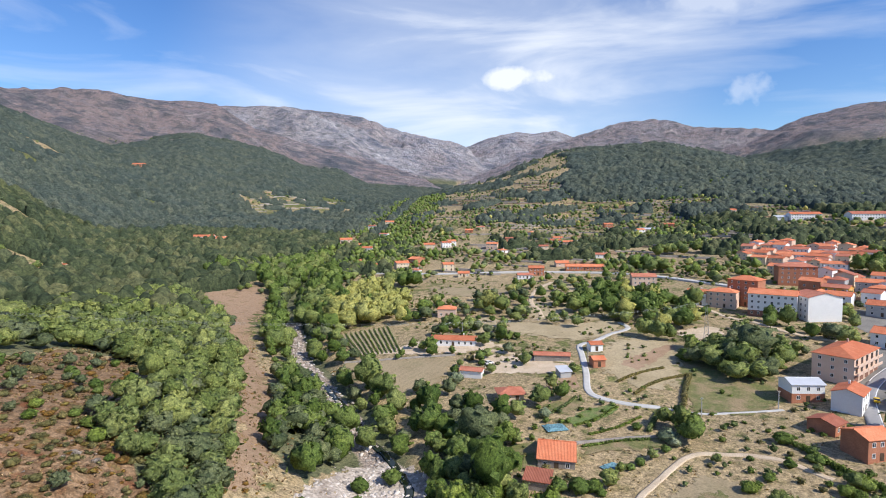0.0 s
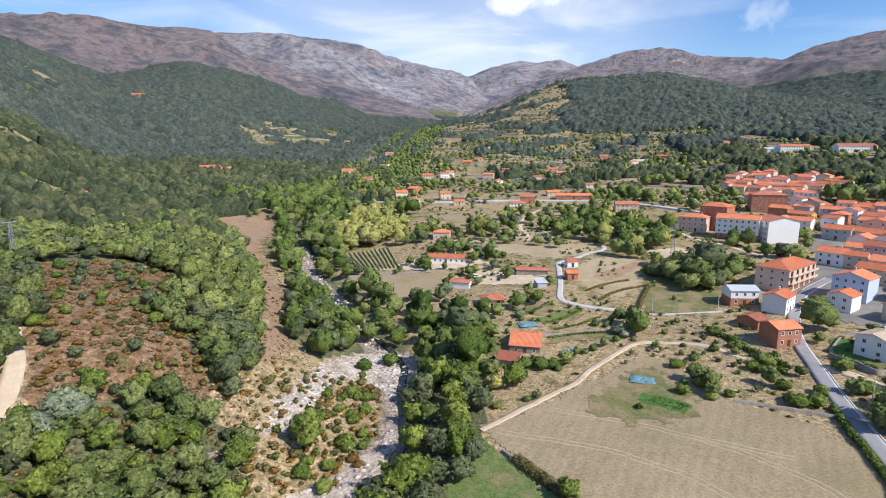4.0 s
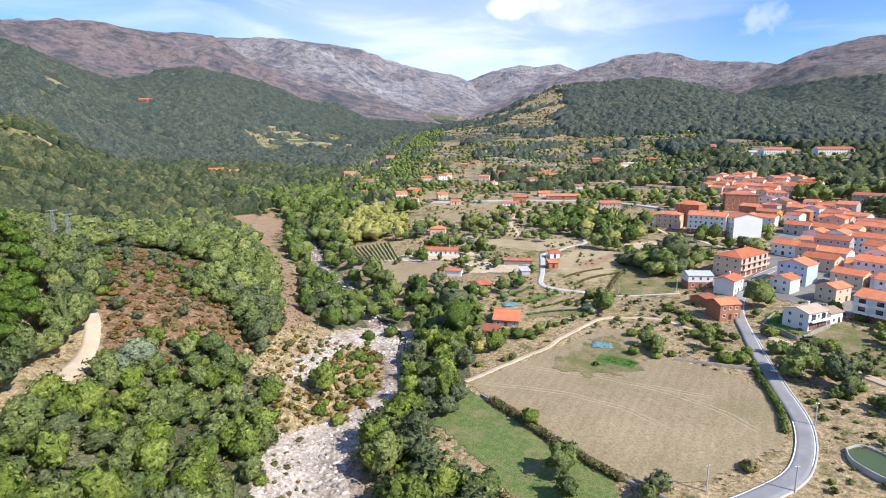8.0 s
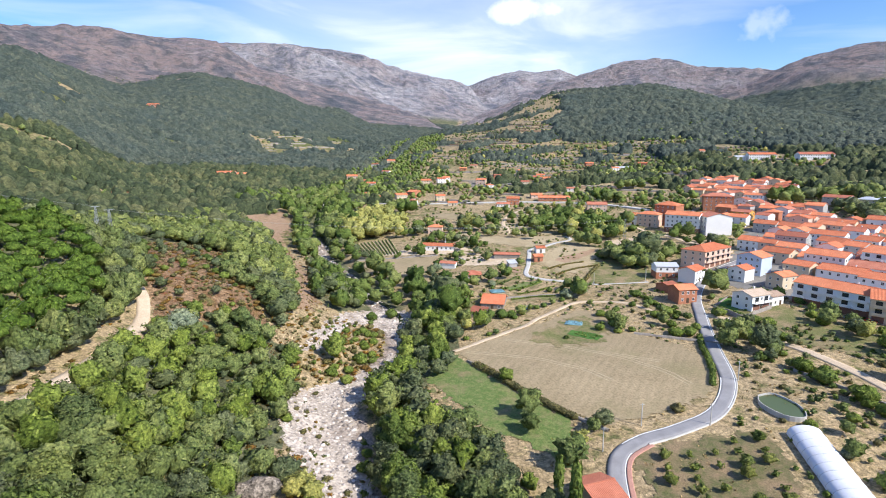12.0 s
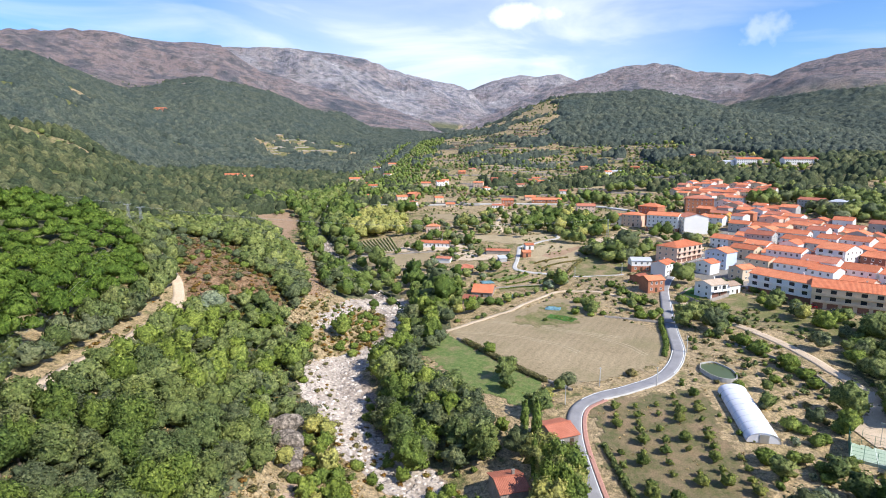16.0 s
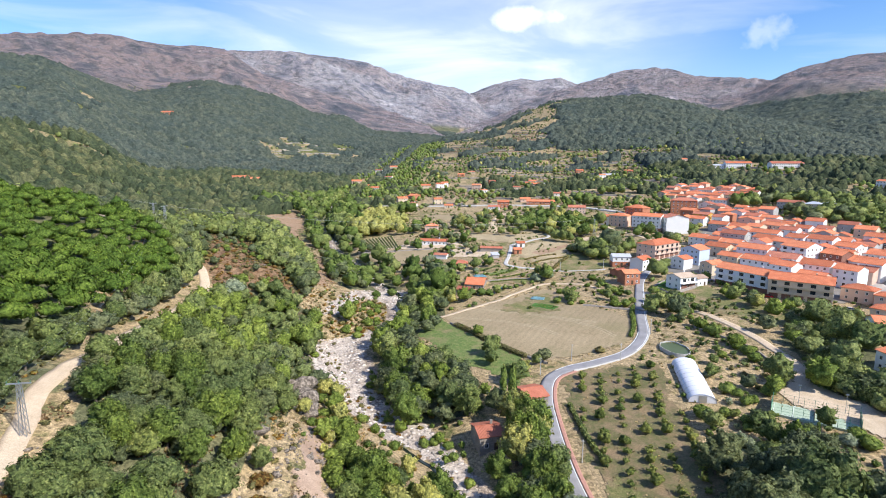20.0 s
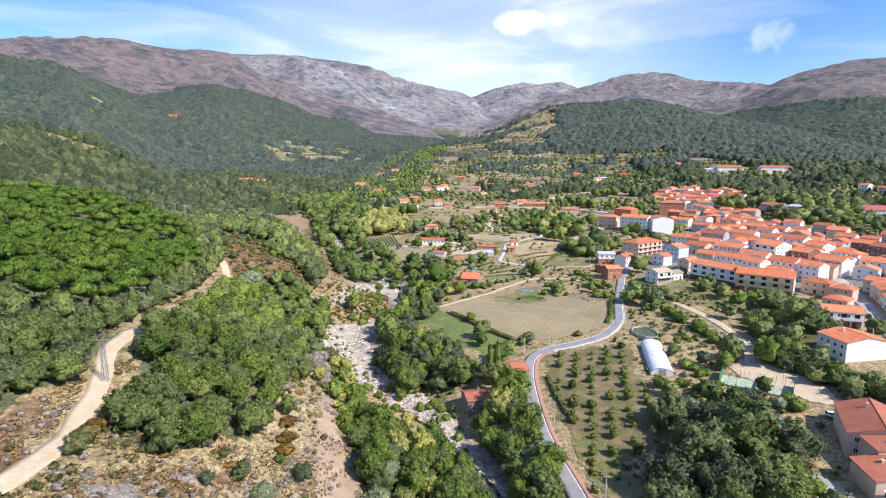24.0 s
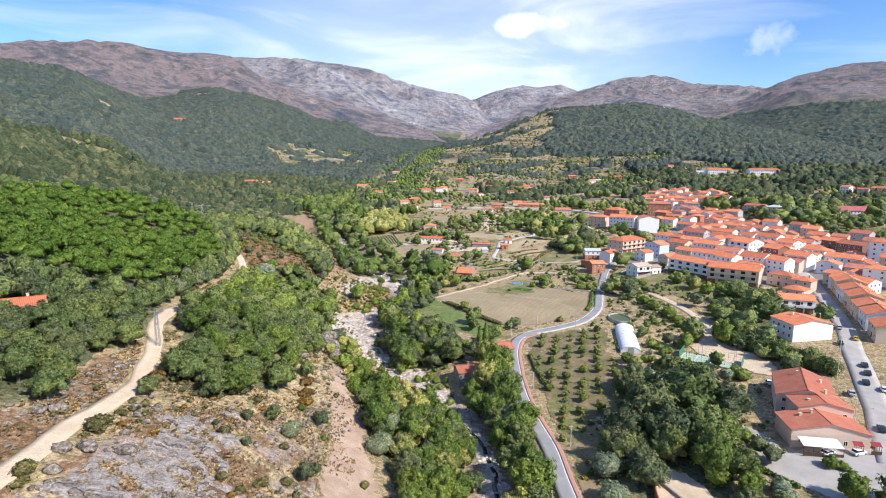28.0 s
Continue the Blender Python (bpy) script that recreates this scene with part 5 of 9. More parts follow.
house(286, 647, -47, 17.7, 9, 2, WHITE, OLDTILE, "gable", "white rendered village house of two storeys with a weathered tile roof", sides="f", step=2.6, chimney=True)
house(244, 518, -42, 13.5, 10, 2, GREY, TILE, "gable", "grey rendered village house of two storeys with a clay tile roof", sides="f", step=2.6, chimney=True)
house(267, 521, -52, 11.4, 9, 2, CREAM, TILE, "gable", "cream rendered village house of two storeys with a clay tile roof", sides="fr", step=2.6, chimney=False)
house(261, 485, -62, 14.8, 9, 2, WHITE, TILE, "gable", "white rendered village house of two storeys with a clay tile roof", sides="f", step=3.3, chimney=True)
house(245, 482, -56, 18.0, 9, 2, PEACH, TILE, "gable", "peach rendered village house of two storeys with a clay tile roof", sides="fr", step=2.6, chimney=False)
house(485, 604, -60, 13.9, 10, 2, CREAM, TILE, "gable", "cream rendered village house of two storeys with a clay tile roof", sides="f", step=2.6, chimney=True)
house(466, 606, -48, 13.5, 9, 2, GREY, TILE, "gable", "grey rendered village house of two storeys with a clay tile roof", sides="f", step=3.3, chimney=True)
house(465, 627, -73, 10.4, 9, 2, WHITE, TILE, "gable", "white rendered village house of two storeys with a clay tile roof", sides="fr", step=2.6, chimney=True)
house(434, 576, -61, 10.3, 9, 1, WHITE, TILE, "gable", "white rendered village house of one storey with a clay tile roof", sides="f", step=3.0, chimney=True)
house(427, 544, -51, 14.2, 9, 1, GREY, TILE, "gable", "grey rendered village house of one storey with a clay tile roof", sides="f", step=3.0, chimney=True)


def infill(poly, step, seed, size, floors, kinds, sides="f"):
    """Further houses, close together, between those along the village streets."""
    rng = np.random.default_rng(seed)
    u, v = Vector((math.cos(radians(-52)), math.sin(radians(-52)))), Vector((math.cos(radians(40)), math.sin(radians(40))))
    px, py = zip(*poly)
    mid = Vector((sum(px) / len(px), sum(py) / len(py)))
    for j in range(-12, 13):
        for i in range(-14, 15):
            p = mid + u * (i * step) + v * (j * step * 1.15) + Vector((rng.normal(0, 1.6), rng.normal(0, 1.6)))
            a, b = np.array([p.x]), np.array([p.y])
            w, d = rng.uniform(*size), rng.uniform(*size)
            if not inside(poly, a, b)[0] or min(math.hypot(p.x - t[0], p.y - t[1]) - t[2] for t in SITES) < (w + d) / 4 - 0.6:
                continue
            if line_distance(STREET, a, b)[0] < 12 or line_distance(ROAD, a, b)[0] < 12:
                continue
            st = float(rng.choice(floors))
            mat, word = kinds[rng.integers(len(kinds))]
            turn = -52 + rng.uniform(-5, 5) + (90 if rng.random() < 0.45 else 0)
            house(p.x, p.y, turn, w, d, st, mat, TILE if rng.random() < 0.65 else OLDTILE, "hip" if rng.random() < 0.12 else "gable", f"{word} village house with a clay tile roof in a close row", sides=sides if turn < 0 else "l", step=3.6, chimney=rng.random() < 0.5)


CORE = [(156, 350), (176, 318), (205, 288), (262, 252), (300, 290), (300, 400), (285, 470), (232, 480), (195, 445), (166, 410)]
infill(CORE, 11.6, 5, (9.5, 12), (1.6, 2, 2, 2.5, 3), ((WHITE, "white"), (WHITE, "white"), (CREAM, "cream"), (PEACH, "peach"), (GREY, "grey")))
UPPER = [(230, 630), (275, 696), (310, 692), (335, 641), (312, 599), (254, 578)]
infill(UPPER, 11.5, 6, (8, 11), (1.5, 2, 2, 2.5), ((WHITE, "white"), (CREAM, "cream"), (WHITE, "white"), (PEACH, "pink")))
MIDDLE = [(246, 573), (288, 547), (276, 506), (250, 476), (205, 478), (195, 505), (218, 530)]
infill(MIDDLE, 12.5, 7, (8.5, 12), (1, 1.6, 2, 2.5), ((WHITE, "white"), (GREY, "grey"), (CREAM, "cream"), (BRICKWALL, "brick"), (WHITE, "white")))
# houses along the lane and in the fields
house(96.5, 335.5, 10, 8.6, 8, 2, BRICKWALL, TILE, label="two-storey red brick house with an orange tile roof", sides="f", chimney=False, step=2.2)
house(96, 350, 30, 6.5, 7.5, 1, BRICKWALL, OLDTILE, label="low red brick barn with an old tile roof", sides="f", chimney=False)
house(113, 363, 42, 11, 8, 2, WHITE, TILE, label="white house with an orange tile roof", sides="f")
house(104, 373, -4, 10.5, 8, 2, WHITE, METALROOF, label="white storey over a brick base with a pale metal roof", plinth=BRICKWALL, chimney=False, sides="f", pitch=0.3)
house(135, 394, 36, 27, 13, 3, PEACH, TILE, "hip", label="peach apartment block of three storeys with an orange tile roof", name="apartment_block", sides="l", step=3.4, balcony=True)
house(15.5, 345, -14, 10, 13, 1, WALLSTONE, TILE, label="single-storey stone farm shed with a large red tile roof", sides="f", chimney=False, pitch=0.5, lift=-1.3)
house(8, 387, 4, 8.5, 7, 1, CREAM, OLDTILE, "hip", label="small cream hut with a hipped tile roof and verandah", sides="f", chimney=False, over=0.9)
house(-10, 452, -10, 21, 7, 1, WHITE, TILE, label="long white farmhouse with an orange tile roof", sides="f")
house(-12, 511, -6, 10.5, 8, 1.6, PEACH, TILE, "hip", label="pink farmhouse with a hipped tile roof", sides="f")
house(146.5, 214, 96, 13, 17, 2.2, WHITE, TILE, label="white house with a broad blank gable and orange roof", sides="b", pitch=0.26)
house(47.5, 414, 5, 5, 5, 1, BRICKWALL, TILE, label="small red brick hut beside the farm lane", sides="f", chimney=False)
house(52.5, 434.5, 5, 5.5, 5, 1, WHITE, TILE, label="small white hut with a red tile roof", sides="f", chimney=False)
house(31.5, 405, 10, 4.5, 5, 0.8, GREY, METALROOF, "shed", label="grey shed with a pale metal roof", sides="f", chimney=False)
house(31, 424, -10, 15, 4.5, 0.8, WALLSTONE, OLDTILE, label="long low stone stable with a dull tile roof", sides="f", chimney=False)
house(7.5, 331, -20, 6.5, 5, 0.8, WALLSTONE, OLDTILE, "shed", label="low stone outbuilding with a patched roof", sides="f", chimney=False)
house(-4, 412, -20, 9, 4.5, 0.9, WHITE, OLDTILE, label="low white shed with an old tile roof", sides="f", chimney=False)
house(24, 211, 20, 7, 9, 1, WALLSTONE, OLDTILE, label="stone cottage with a worn red tile roof beside the lane", sides="f", chimney=False)
house(8.5, 190, 14, 6.5, 8, 1.4, WALLSTONE, OLDTILE, label="old stone mill hut with a worn tile roof and chimney", sides="f")
house(-109, 134, 30, 13, 9, 1, CREAM, TILE, label="bungalow with a bright orange roof among oaks", sides="f")
house(-50, 692, 20, 12, 9, 2, CREAM, TILE, label="cream farmhouse with an orange roof", sides="f")
house(-37, 713, -30, 10, 14, 2, BRICKWALL, TILE, label="brick barn with a rusty tile roof", sides="f")
house(-70, 710, 10, 12, 9, 1, WHITE, TILE, label="white cottage with an orange roof", sides="f")
house(51, 614, -6, 12, 7, 1, WHITE, OLDTILE, label="white stable with a low tile roof", sides="f")
house(62, 628, -6, 12, 8, 2, BRICKWALL, TILE, label="brick house with a tile roof", sides="f")
house(104, 640, -10, 30, 9, 1, BRICKWALL, TILE, label="long low brick barn with a red roof", sides="f", chimney=False)
house(126, 570, -10, 16, 10, 2, PEACH, OLDTILE, label="pink house with a brown tile roof", sides="f")
house(-300, 858, 10, 24, 12, 2, WHITE, TILE, label="large white villa with an orange roof", sides="f")
house(-275, 850, 10, 14, 10, 2, WHITE, TILE, label="white villa wing with an orange roof", sides="f")
house(-287, 582, -10, 15, 9, 1, CREAM, TILE, label="small house with an orange roof on the wooded slope", sides="f")
house(-668, 1402, 0, 26, 14, 2, BRICKWALL, TILE, label="lone farmhouse with an orange roof on the far slope", sides="f")
house(-140, 930, 15, 16, 12, 2, PEACH, TILE, label="red-roofed farmhouse in the trees", sides="f")
house(-118, 925, 15, 12, 9, 1, PEACH, TILE, label="peach outhouse with a red roof among trees", sides="f")
house(-26, 838, 0, 13, 10, 2, CREAM, TILE, label="cream house with an orange roof beyond the road", sides="f")
house(-6, 843, 10, 11, 9, 2, WHITE, TILE, label="white house with an orange roof beyond the road", sides="f")
house(-95, 1100, 0, 14, 10, 2, CREAM, TILE, label="small house far up the valley", sides="f")
house(-100, 842, 0, 12, 10, 2, WHITE, TILE, label="small white house far up the valley", sides="f")
house(122, 828, -10, 12, 9, 1, WHITE, TILE, label="white cottage on the terraces", sides="f")
house(134, 804, -10, 14, 8, 1, WHITE, METALROOF, label="white shed on the terraces", sides="f", chimney=False)
house(226, 962, 0, 12, 9, 2, BRICKWALL, TILE, label="brick cottage on the terraces", sides="f")
house(253, 892, 0, 22, 9, 1, CREAM, METALROOF, label="long pale shed on the terraces", sides="f", chimney=False)
house(424, 842, -10, 34, 14, 2, WHITE, TILE, label="white works building with a red roof", sides="f")
house(464, 795, -10, 40, 16, 2, WHITE, OLDTILE, label="long white works building on the slope", sides="f", chimney=False)
house(400, 850, -10, 14, 10, 2, WHITE, METALROOF, label="white works annex with a flat pale roof", sides="f", chimney=False)
for k_, (x_, y_) in enumerate(((-36, 665), (-8, 669), (90, 660), (-119, 1060), (-68, 867), (1, 855), (48, 996), (45, 803), (52, 767), (71, 856), (130, 853), (126, 780), (156, 810), (236, 867), (30, 980), (-93, 979), (-95, 754), (383, 927), (135, 696), (290, 908), (114, 940), (94, 760))):
    wall_, word_ = ((WHITE, "white"), (CREAM, "cream"), (PEACH, "pink"), (WHITE, "white"), (BRICKWALL, "brick"))[k_ % 5]
    house(x_, y_, (k_ * 37) % 50 - 25, 8 + k_ % 4 * 1.5, 7 + k_ % 3, 1 + k_ % 2, wall_, TILE if k_ % 3 else OLDTILE, "hip" if k_ % 4 == 0 else "gable", f"small {word_} country house with a tile roof among trees", sides="f", step=3.6, chimney=k_ % 2 == 0)
house(4, 633, 0, 9, 7, 1, CREAM, TILE, label="small cream hut beside the pasture", sides="f", chimney=False)


def merge_into(first, other):
    """Gives one block's parts to another block, so that both are one building."""
    bpy.context.view_layer.update()
    m = first.matrix_world.inverted() @ other.matrix_world
    for o in list(other.children):
        local = m @ o.matrix_local
        o.parent = first
        o.matrix_local = local
    bpy.data.objects.remove(other)


rest = house(103.5, 138.5, 80, 10, 19, 1.5, PEACH, OLDTILE, label="restaurant with peach walls, stepped weathered tile roofs and awnings", name="restaurant", sides="l", step=3.2, pitch=0.42)
merge_into(rest, house(108, 147, 80, 9, 14, 2.2, PEACH, OLDTILE, sides="l", name="restaurant"))
merge_into(rest, house(111, 158, 62, 20, 15, 2, PEACH, OLDTILE, sides="fl"))
for x_, y_, z_ in ((99, 141, 6.6), (104.5, 146, 8.2), (108, 143, 6.8), (112, 150, 8.6), (116, 158, 8.0), (113, 163, 7.6)):
    bm_ = bmesh.new()
    box(bm_, -0.32, 0.32, -0.28, 0.28, -1.6, 0.9)
    box(bm_, -0.42, 0.42, -0.38, 0.38, 0.9, 1.02)
    o_ = part("chimney", bm_, CREAM, rest)
    bpy.context.view_layer.update()
    o_.matrix_local = rest.matrix_world.inverted() @ pose(x_, y_, float(terrain(x_, y_)) + z_ - 1.0)
# ---- trees ----
def clump_leaves(rng, lobes, count, size, droop=0.0, up=0.35):
    """Leaf sprays scattered over the outside of overlapping lobes: points and four-cornered faces."""
    lobes = np.array(lobes, float)
    area = lobes[:, 3] * lobes[:, 4] + lobes[:, 3] * lobes[:, 5]
    pick = rng.choice(len(lobes), count * 3, p=area / area.sum())
    v = rng.normal(size=(count * 3, 3))
    v /= np.linalg.norm(v, axis=1)[:, None]
    L = lobes[pick]
    c = L[:, :3] + v * L[:, 3:] * rng.uniform(0.86, 1.1, (count * 3, 1))
    deep = np.zeros(len(c), bool)
    for lo in lobes:
        deep |= (((c - lo[:3]) / (lo[3:] * 0.8)) ** 2).sum(1) < 1
    keep = ~deep & ((v[:, 2] > -0.55) | (rng.random(len(c)) < 0.3))
    c, n = c[keep][:count], (v / L[:, 3:])[keep][:count]
    n = n / np.linalg.norm(n, axis=1)[:, None] + rng.normal(0, 0.5, c.shape)
    n[:, 2] += up
    n /= np.linalg.norm(n, axis=1)[:, None]
    a = np.cross(n, rng.normal(size=c.shape))
    a /= np.linalg.norm(a, axis=1)[:, None]
    b = np.cross(n, a)
    s = size * rng.uniform(0.55, 1.3, (len(c), 1))
    q = rng.uniform(0.55, 1.0, (len(c), 1))
    bend = n * s * 0.28
    co = np.stack([c - a * s - b * s * q * 0.35 - bend, c + b * s * q * 0.8 * -1, c + a * s + b * s * q * 0.3 - bend, c + b * s * q], 1)
    co[:, :, 2] -= droop * s
    return co.reshape(-1, 3), np.arange(len(c) * 4).reshape(-1, 4), np.repeat(n, 4, axis=0)


def lobe_shells(rng, lobes, rows, cols, scale):
    """Rough closed bodies inside the leaves, so that no sky shows through the middle."""
    pts, faces, base = [], [], 0
    u = np.linspace(0, 2 * np.pi, cols, endpoint=False)
    w = np.linspace(-1.45, 1.45, rows)
    for lo in lobes:
        uu, ww = np.meshgrid(u, w)
        k = rng.uniform(0.82, 1.08, uu.shape) * scale
        p = np.stack([lo[0] + np.cos(uu) * np.cos(ww) * lo[3] * k, lo[1] + np.sin(uu) * np.cos(ww) * lo[4] * k, lo[2] + np.sin(ww) * lo[5] * k], -1)
        g = np.arange(rows * cols).reshape(rows, cols) + base
        g = np.concatenate([g, g[:, :1]], 1)
        faces.append(np.stack([g[:-1, :-1], g[:-1, 1:], g[1:, 1:], g[1:, :-1]], -1).reshape(-1, 4))
        pts.append(p.reshape(-1, 3))
        base += rows * cols
    return np.concatenate(pts), np.concatenate(faces)


def crown_reach(v, lobes, hub):
    """How far a crown of overlapping lobes reaches from its hub in the directions v, and the lobe met there."""
    best, which = np.full(len(v), 0.06), np.zeros(len(v), int)
    for k, lo in enumerate(np.array(lobes, float)):
        p, d = (hub - lo[:3]) / lo[3:], v / lo[3:]
        pd, dd = d @ p, (d * d).sum(1)
        disc = pd * pd - dd * (p @ p - 1)
        t = np.where(disc > 0, (-pd + np.sqrt(np.maximum(disc, 0))) / dd, 0)
        far = t > best
        best[far], which[far] = t[far], k
    return best, which


def crown_arrays(seed, shape, count, size, shell=(9, 14), lobes_n=12, body=0.95):
    """A crown for a tree one unit high and about one unit wide: a lumpy body of lobes with leaf sprays on it."""
    rng = np.random.default_rng(seed)
    lobes, hub = [], np.array([0, 0, 0.5])
    if shape == "round":
        lobes.append((0, 0, 0.46, 0.3, 0.3, 0.3))
        lean = rng.normal(0, 0.04, 2)
        for i in range(lobes_n):
            z = 1 - 1.45 * (i + 0.5) / lobes_n
            r, a = math.sqrt(1 - z * z), i * 2.4 + rng.uniform(-0.5, 0.5)
            far, s = rng.uniform(0.24, 0.44), rng.uniform(0.11, 0.21) * (9 / max(lobes_n, 5)) ** 0.3
            lobes.append((math.cos(a) * r * far + lean[0], math.sin(a) * r * far + lean[1], 0.48 + z * far, s, s, s * rng.uniform(0.75, 1.1)))
    elif shape == "tall":
        lobes.append((0, 0, 0.5, 0.1, 0.1, 0.42))
        for i in range(lobes_n):
            t = (i + 0.5) / lobes_n
            a, s = i * 2.4, 0.07 + 0.08 * math.sin(math.pi * (0.15 + 0.8 * t))
            lobes.append((math.cos(a) * 0.07, math.sin(a) * 0.07, 0.14 + 0.76 * t, s, s, s * 1.3))
    elif shape == "flat":
        hub = np.array([0, 0, 0.74])
        lobes.append((0, 0, 0.74, 0.36, 0.36, 0.13))
        for i in range(lobes_n):
            a, r = i * 2.4 + rng.uniform(-0.3, 0.3), 0.36 * math.sqrt((i + 0.3) / lobes_n)
            s = rng.uniform(0.1, 0.16)
            lobes.append((math.cos(a) * r, math.sin(a) * r, 0.84 - 0.36 * r + rng.uniform(-0.03, 0.03), s, s, s * 0.8))
    else:
        hub = np.array([0, 0, 0.3])
        lobes.append((0, 0, 0.3, 0.3, 0.3, 0.34))
        for i in range(lobes_n):
            a, r = i * 2.4 + rng.uniform(-0.4, 0.4), 0.34 * math.sqrt((i + 0.3) / lobes_n)
            s = rng.uniform(0.13, 0.22)
            lobes.append((math.cos(a) * r, math.sin(a) * r, 0.52 - 0.7 * r + rng.uniform(-0.04, 0.1), s, s, s * 1.15))
    L = np.array(lobes, float)
    # the body: rings round the hub, out to where the lobes reach
    rows, cols = shell
    uu, ww = np.meshgrid(np.linspace(0, 2 * np.pi, cols, endpoint=False), np.linspace(-1.25, 1.5, rows))
    uu = uu + (np.arange(rows) % 2)[:, None] * np.pi / cols
    v = np.stack([np.cos(uu) * np.cos(ww), np.sin(uu) * np.cos(ww), np.sin(ww)], -1).reshape(-1, 3)
    reach, _ = crown_reach(v, lobes, hub)
    p2 = hub + v * (reach * body * rng.uniform(0.88, 1.08, len(v)))[:, None]
    g = np.arange(rows * cols).reshape(rows, cols)
    g = np.concatenate([g, g[:, :1]], 1)
    f2 = np.stack([g[:-1, :-1], g[:-1, 1:], g[1:, 1:], g[1:, :-1]], -1).reshape(-1, 4)
    face_n = np.cross(p2[f2[:, 2]] - p2[f2[:, 0]], p2[f2[:, 3]] - p2[f2[:, 1]])
    n2 = np.zeros_like(p2)
    for k in range(4):
        np.add.at(n2, f2[:, k], face_n)
    n2 /= np.linalg.norm(n2, axis=1)[:, None] + 1e-9
    # leaf sprays that break its outline
    d = rng.normal(size=(count, 3))
    d /= np.linalg.norm(d, axis=1)[:, None]
    d[:, 2] = np.where(d[:, 2] < -0.35, -d[:, 2], d[:, 2])
    reach, which = crown_reach(d, lobes, hub)
    c = hub + d * (reach * rng.uniform(0.9, 1.12, count))[:, None]
    out = (c - L[which, :3]) / L[which, 3:] + 0.35 * d
    out /= np.linalg.norm(out, axis=1)[:, None] + 1e-9
    n = out + rng.normal(0, 0.45, c.shape)
    n[:, 2] += 0.25
    n /= np.linalg.norm(n, axis=1)[:, None]
    a = np.cross(n, rng.normal(size=c.shape))
    a /= np.linalg.norm(a, axis=1)[:, None]
    b = np.cross(n, a)
    s, q = size * rng.uniform(0.5, 1.3, (count, 1)), rng.uniform(0.55, 1.0, (count, 1))
    bend = n * s * 0.28
    p1 = np.stack([c - a * s - b * s * q * 0.35 - bend, c - b * s * q * 0.8, c + a * s + b * s * q * 0.3 - bend, c + b * s * q], 1).reshape(-1, 3)
    n1 = np.repeat(out * 0.7 + n * 0.4, 4, axis=0)
    n1 /= np.linalg.norm(n1, axis=1)[:, None] + 1e-9
    return np.concatenate([p1, p2]), np.concatenate([np.arange(count * 4).reshape(-1, 4), f2 + count * 4]), np.concatenate([n1, n2])


def trunk_mesh(seed, height, radius, limbs):
    """A tapered, slightly crooked trunk with limbs, for a tree one unit high."""
    rng = np.random.default_rng(seed)
    pts, faces = [], []

    def stem(p0, p1, r0, r1, n=6, rings=4):
        base = sum(len(p) for p in pts)
        ring = []
        d = (p1 - p0) / np.linalg.norm(p1 - p0)
        a = np.cross(d, [0.3, 0.9, 0.1])
        a /= np.linalg.norm(a)
        b = np.cross(d, a)
        for i in range(rings):
            t = i / (rings - 1)
            c = p0 + (p1 - p0) * t + rng.normal(0, 0.012, 3) * (0 < i < rings - 1)
            for k in range(n):
                w = 2 * np.pi * k / n
                ring.append(c + (a * np.cos(w) + b * np.sin(w)) * (r0 + (r1 - r0) * t))
        pts.append(np.array(ring))
        for i in range(rings - 1):
            for k in range(n):
                faces.append((base + i * n + k, base + i * n + (k + 1) % n, base + (i + 1) * n + (k + 1) % n, base + (i + 1) * n + k))

    stem(np.array([0, 0, -0.06]), np.array([0, 0, height]), radius * 1.25, radius * 0.55)
    for i in range(limbs):
        a = i * 2.4 + rng.uniform(0, 1)
        z = height * rng.uniform(0.55, 0.95)
        e = np.array([math.cos(a) * 0.26, math.sin(a) * 0.26, z + rng.uniform(0.12, 0.3)])
        stem(np.array([0, 0, z]), e, radius * 0.5, radius * 0.15, 5, 3)
    me = bpy.data.meshes.new("trunk")
    fill_mesh(me, np.concatenate(pts), np.array(faces))
    me.materials.append(BARK)
    return me


# kind: name, leaves, crown shape, height to width, label
KINDS = {
    "oak": ("oak_tree", OAK, "round", 1.0, "broad green oak with a dense rounded crown"),
    "holm": ("holm_oak", HOLM, "round", 0.9, "dusky grey-green evergreen oak with a dense crown"),
    "alder": ("alder_tree", ALDER, "round", 1.15, "fresh green alder beside the stream"),
    "pine": ("pine_tree", PINE, "flat", 1.35, "bright green stone pine with a flat crown"),
    "poplar": ("poplar_tree", ALDER, "tall", 2.6, "slender upright poplar with fine branches"),
    "cypress": ("cypress_tree", HOLM, "tall", 3.4, "slim dark cypress beside the restaurant door"),
    "yellow": ("ash_tree", YELLOW, "round", 1.1, "yellow-green turning ash tree"),
    "silver": ("willow_tree", SILVER, "bush", 0.95, "silvery grey willow with a soft crown"),
    "scrub": ("scrub_bush", SCRUB, "bush", 0.75, "low olive-brown scrub bush on dry ground"),
    "shrub": ("green_shrub", ALDER, "bush", 0.85, "leafy green shrub with a low crown"),
    "fruit": ("fruit_tree", FRUIT, "round", 0.9, "small round orchard fruit tree on dry soil"),
    "bracken": ("bracken_clump", RUSSET, "bush", 0.55, "russet and yellow bracken clump"),
}
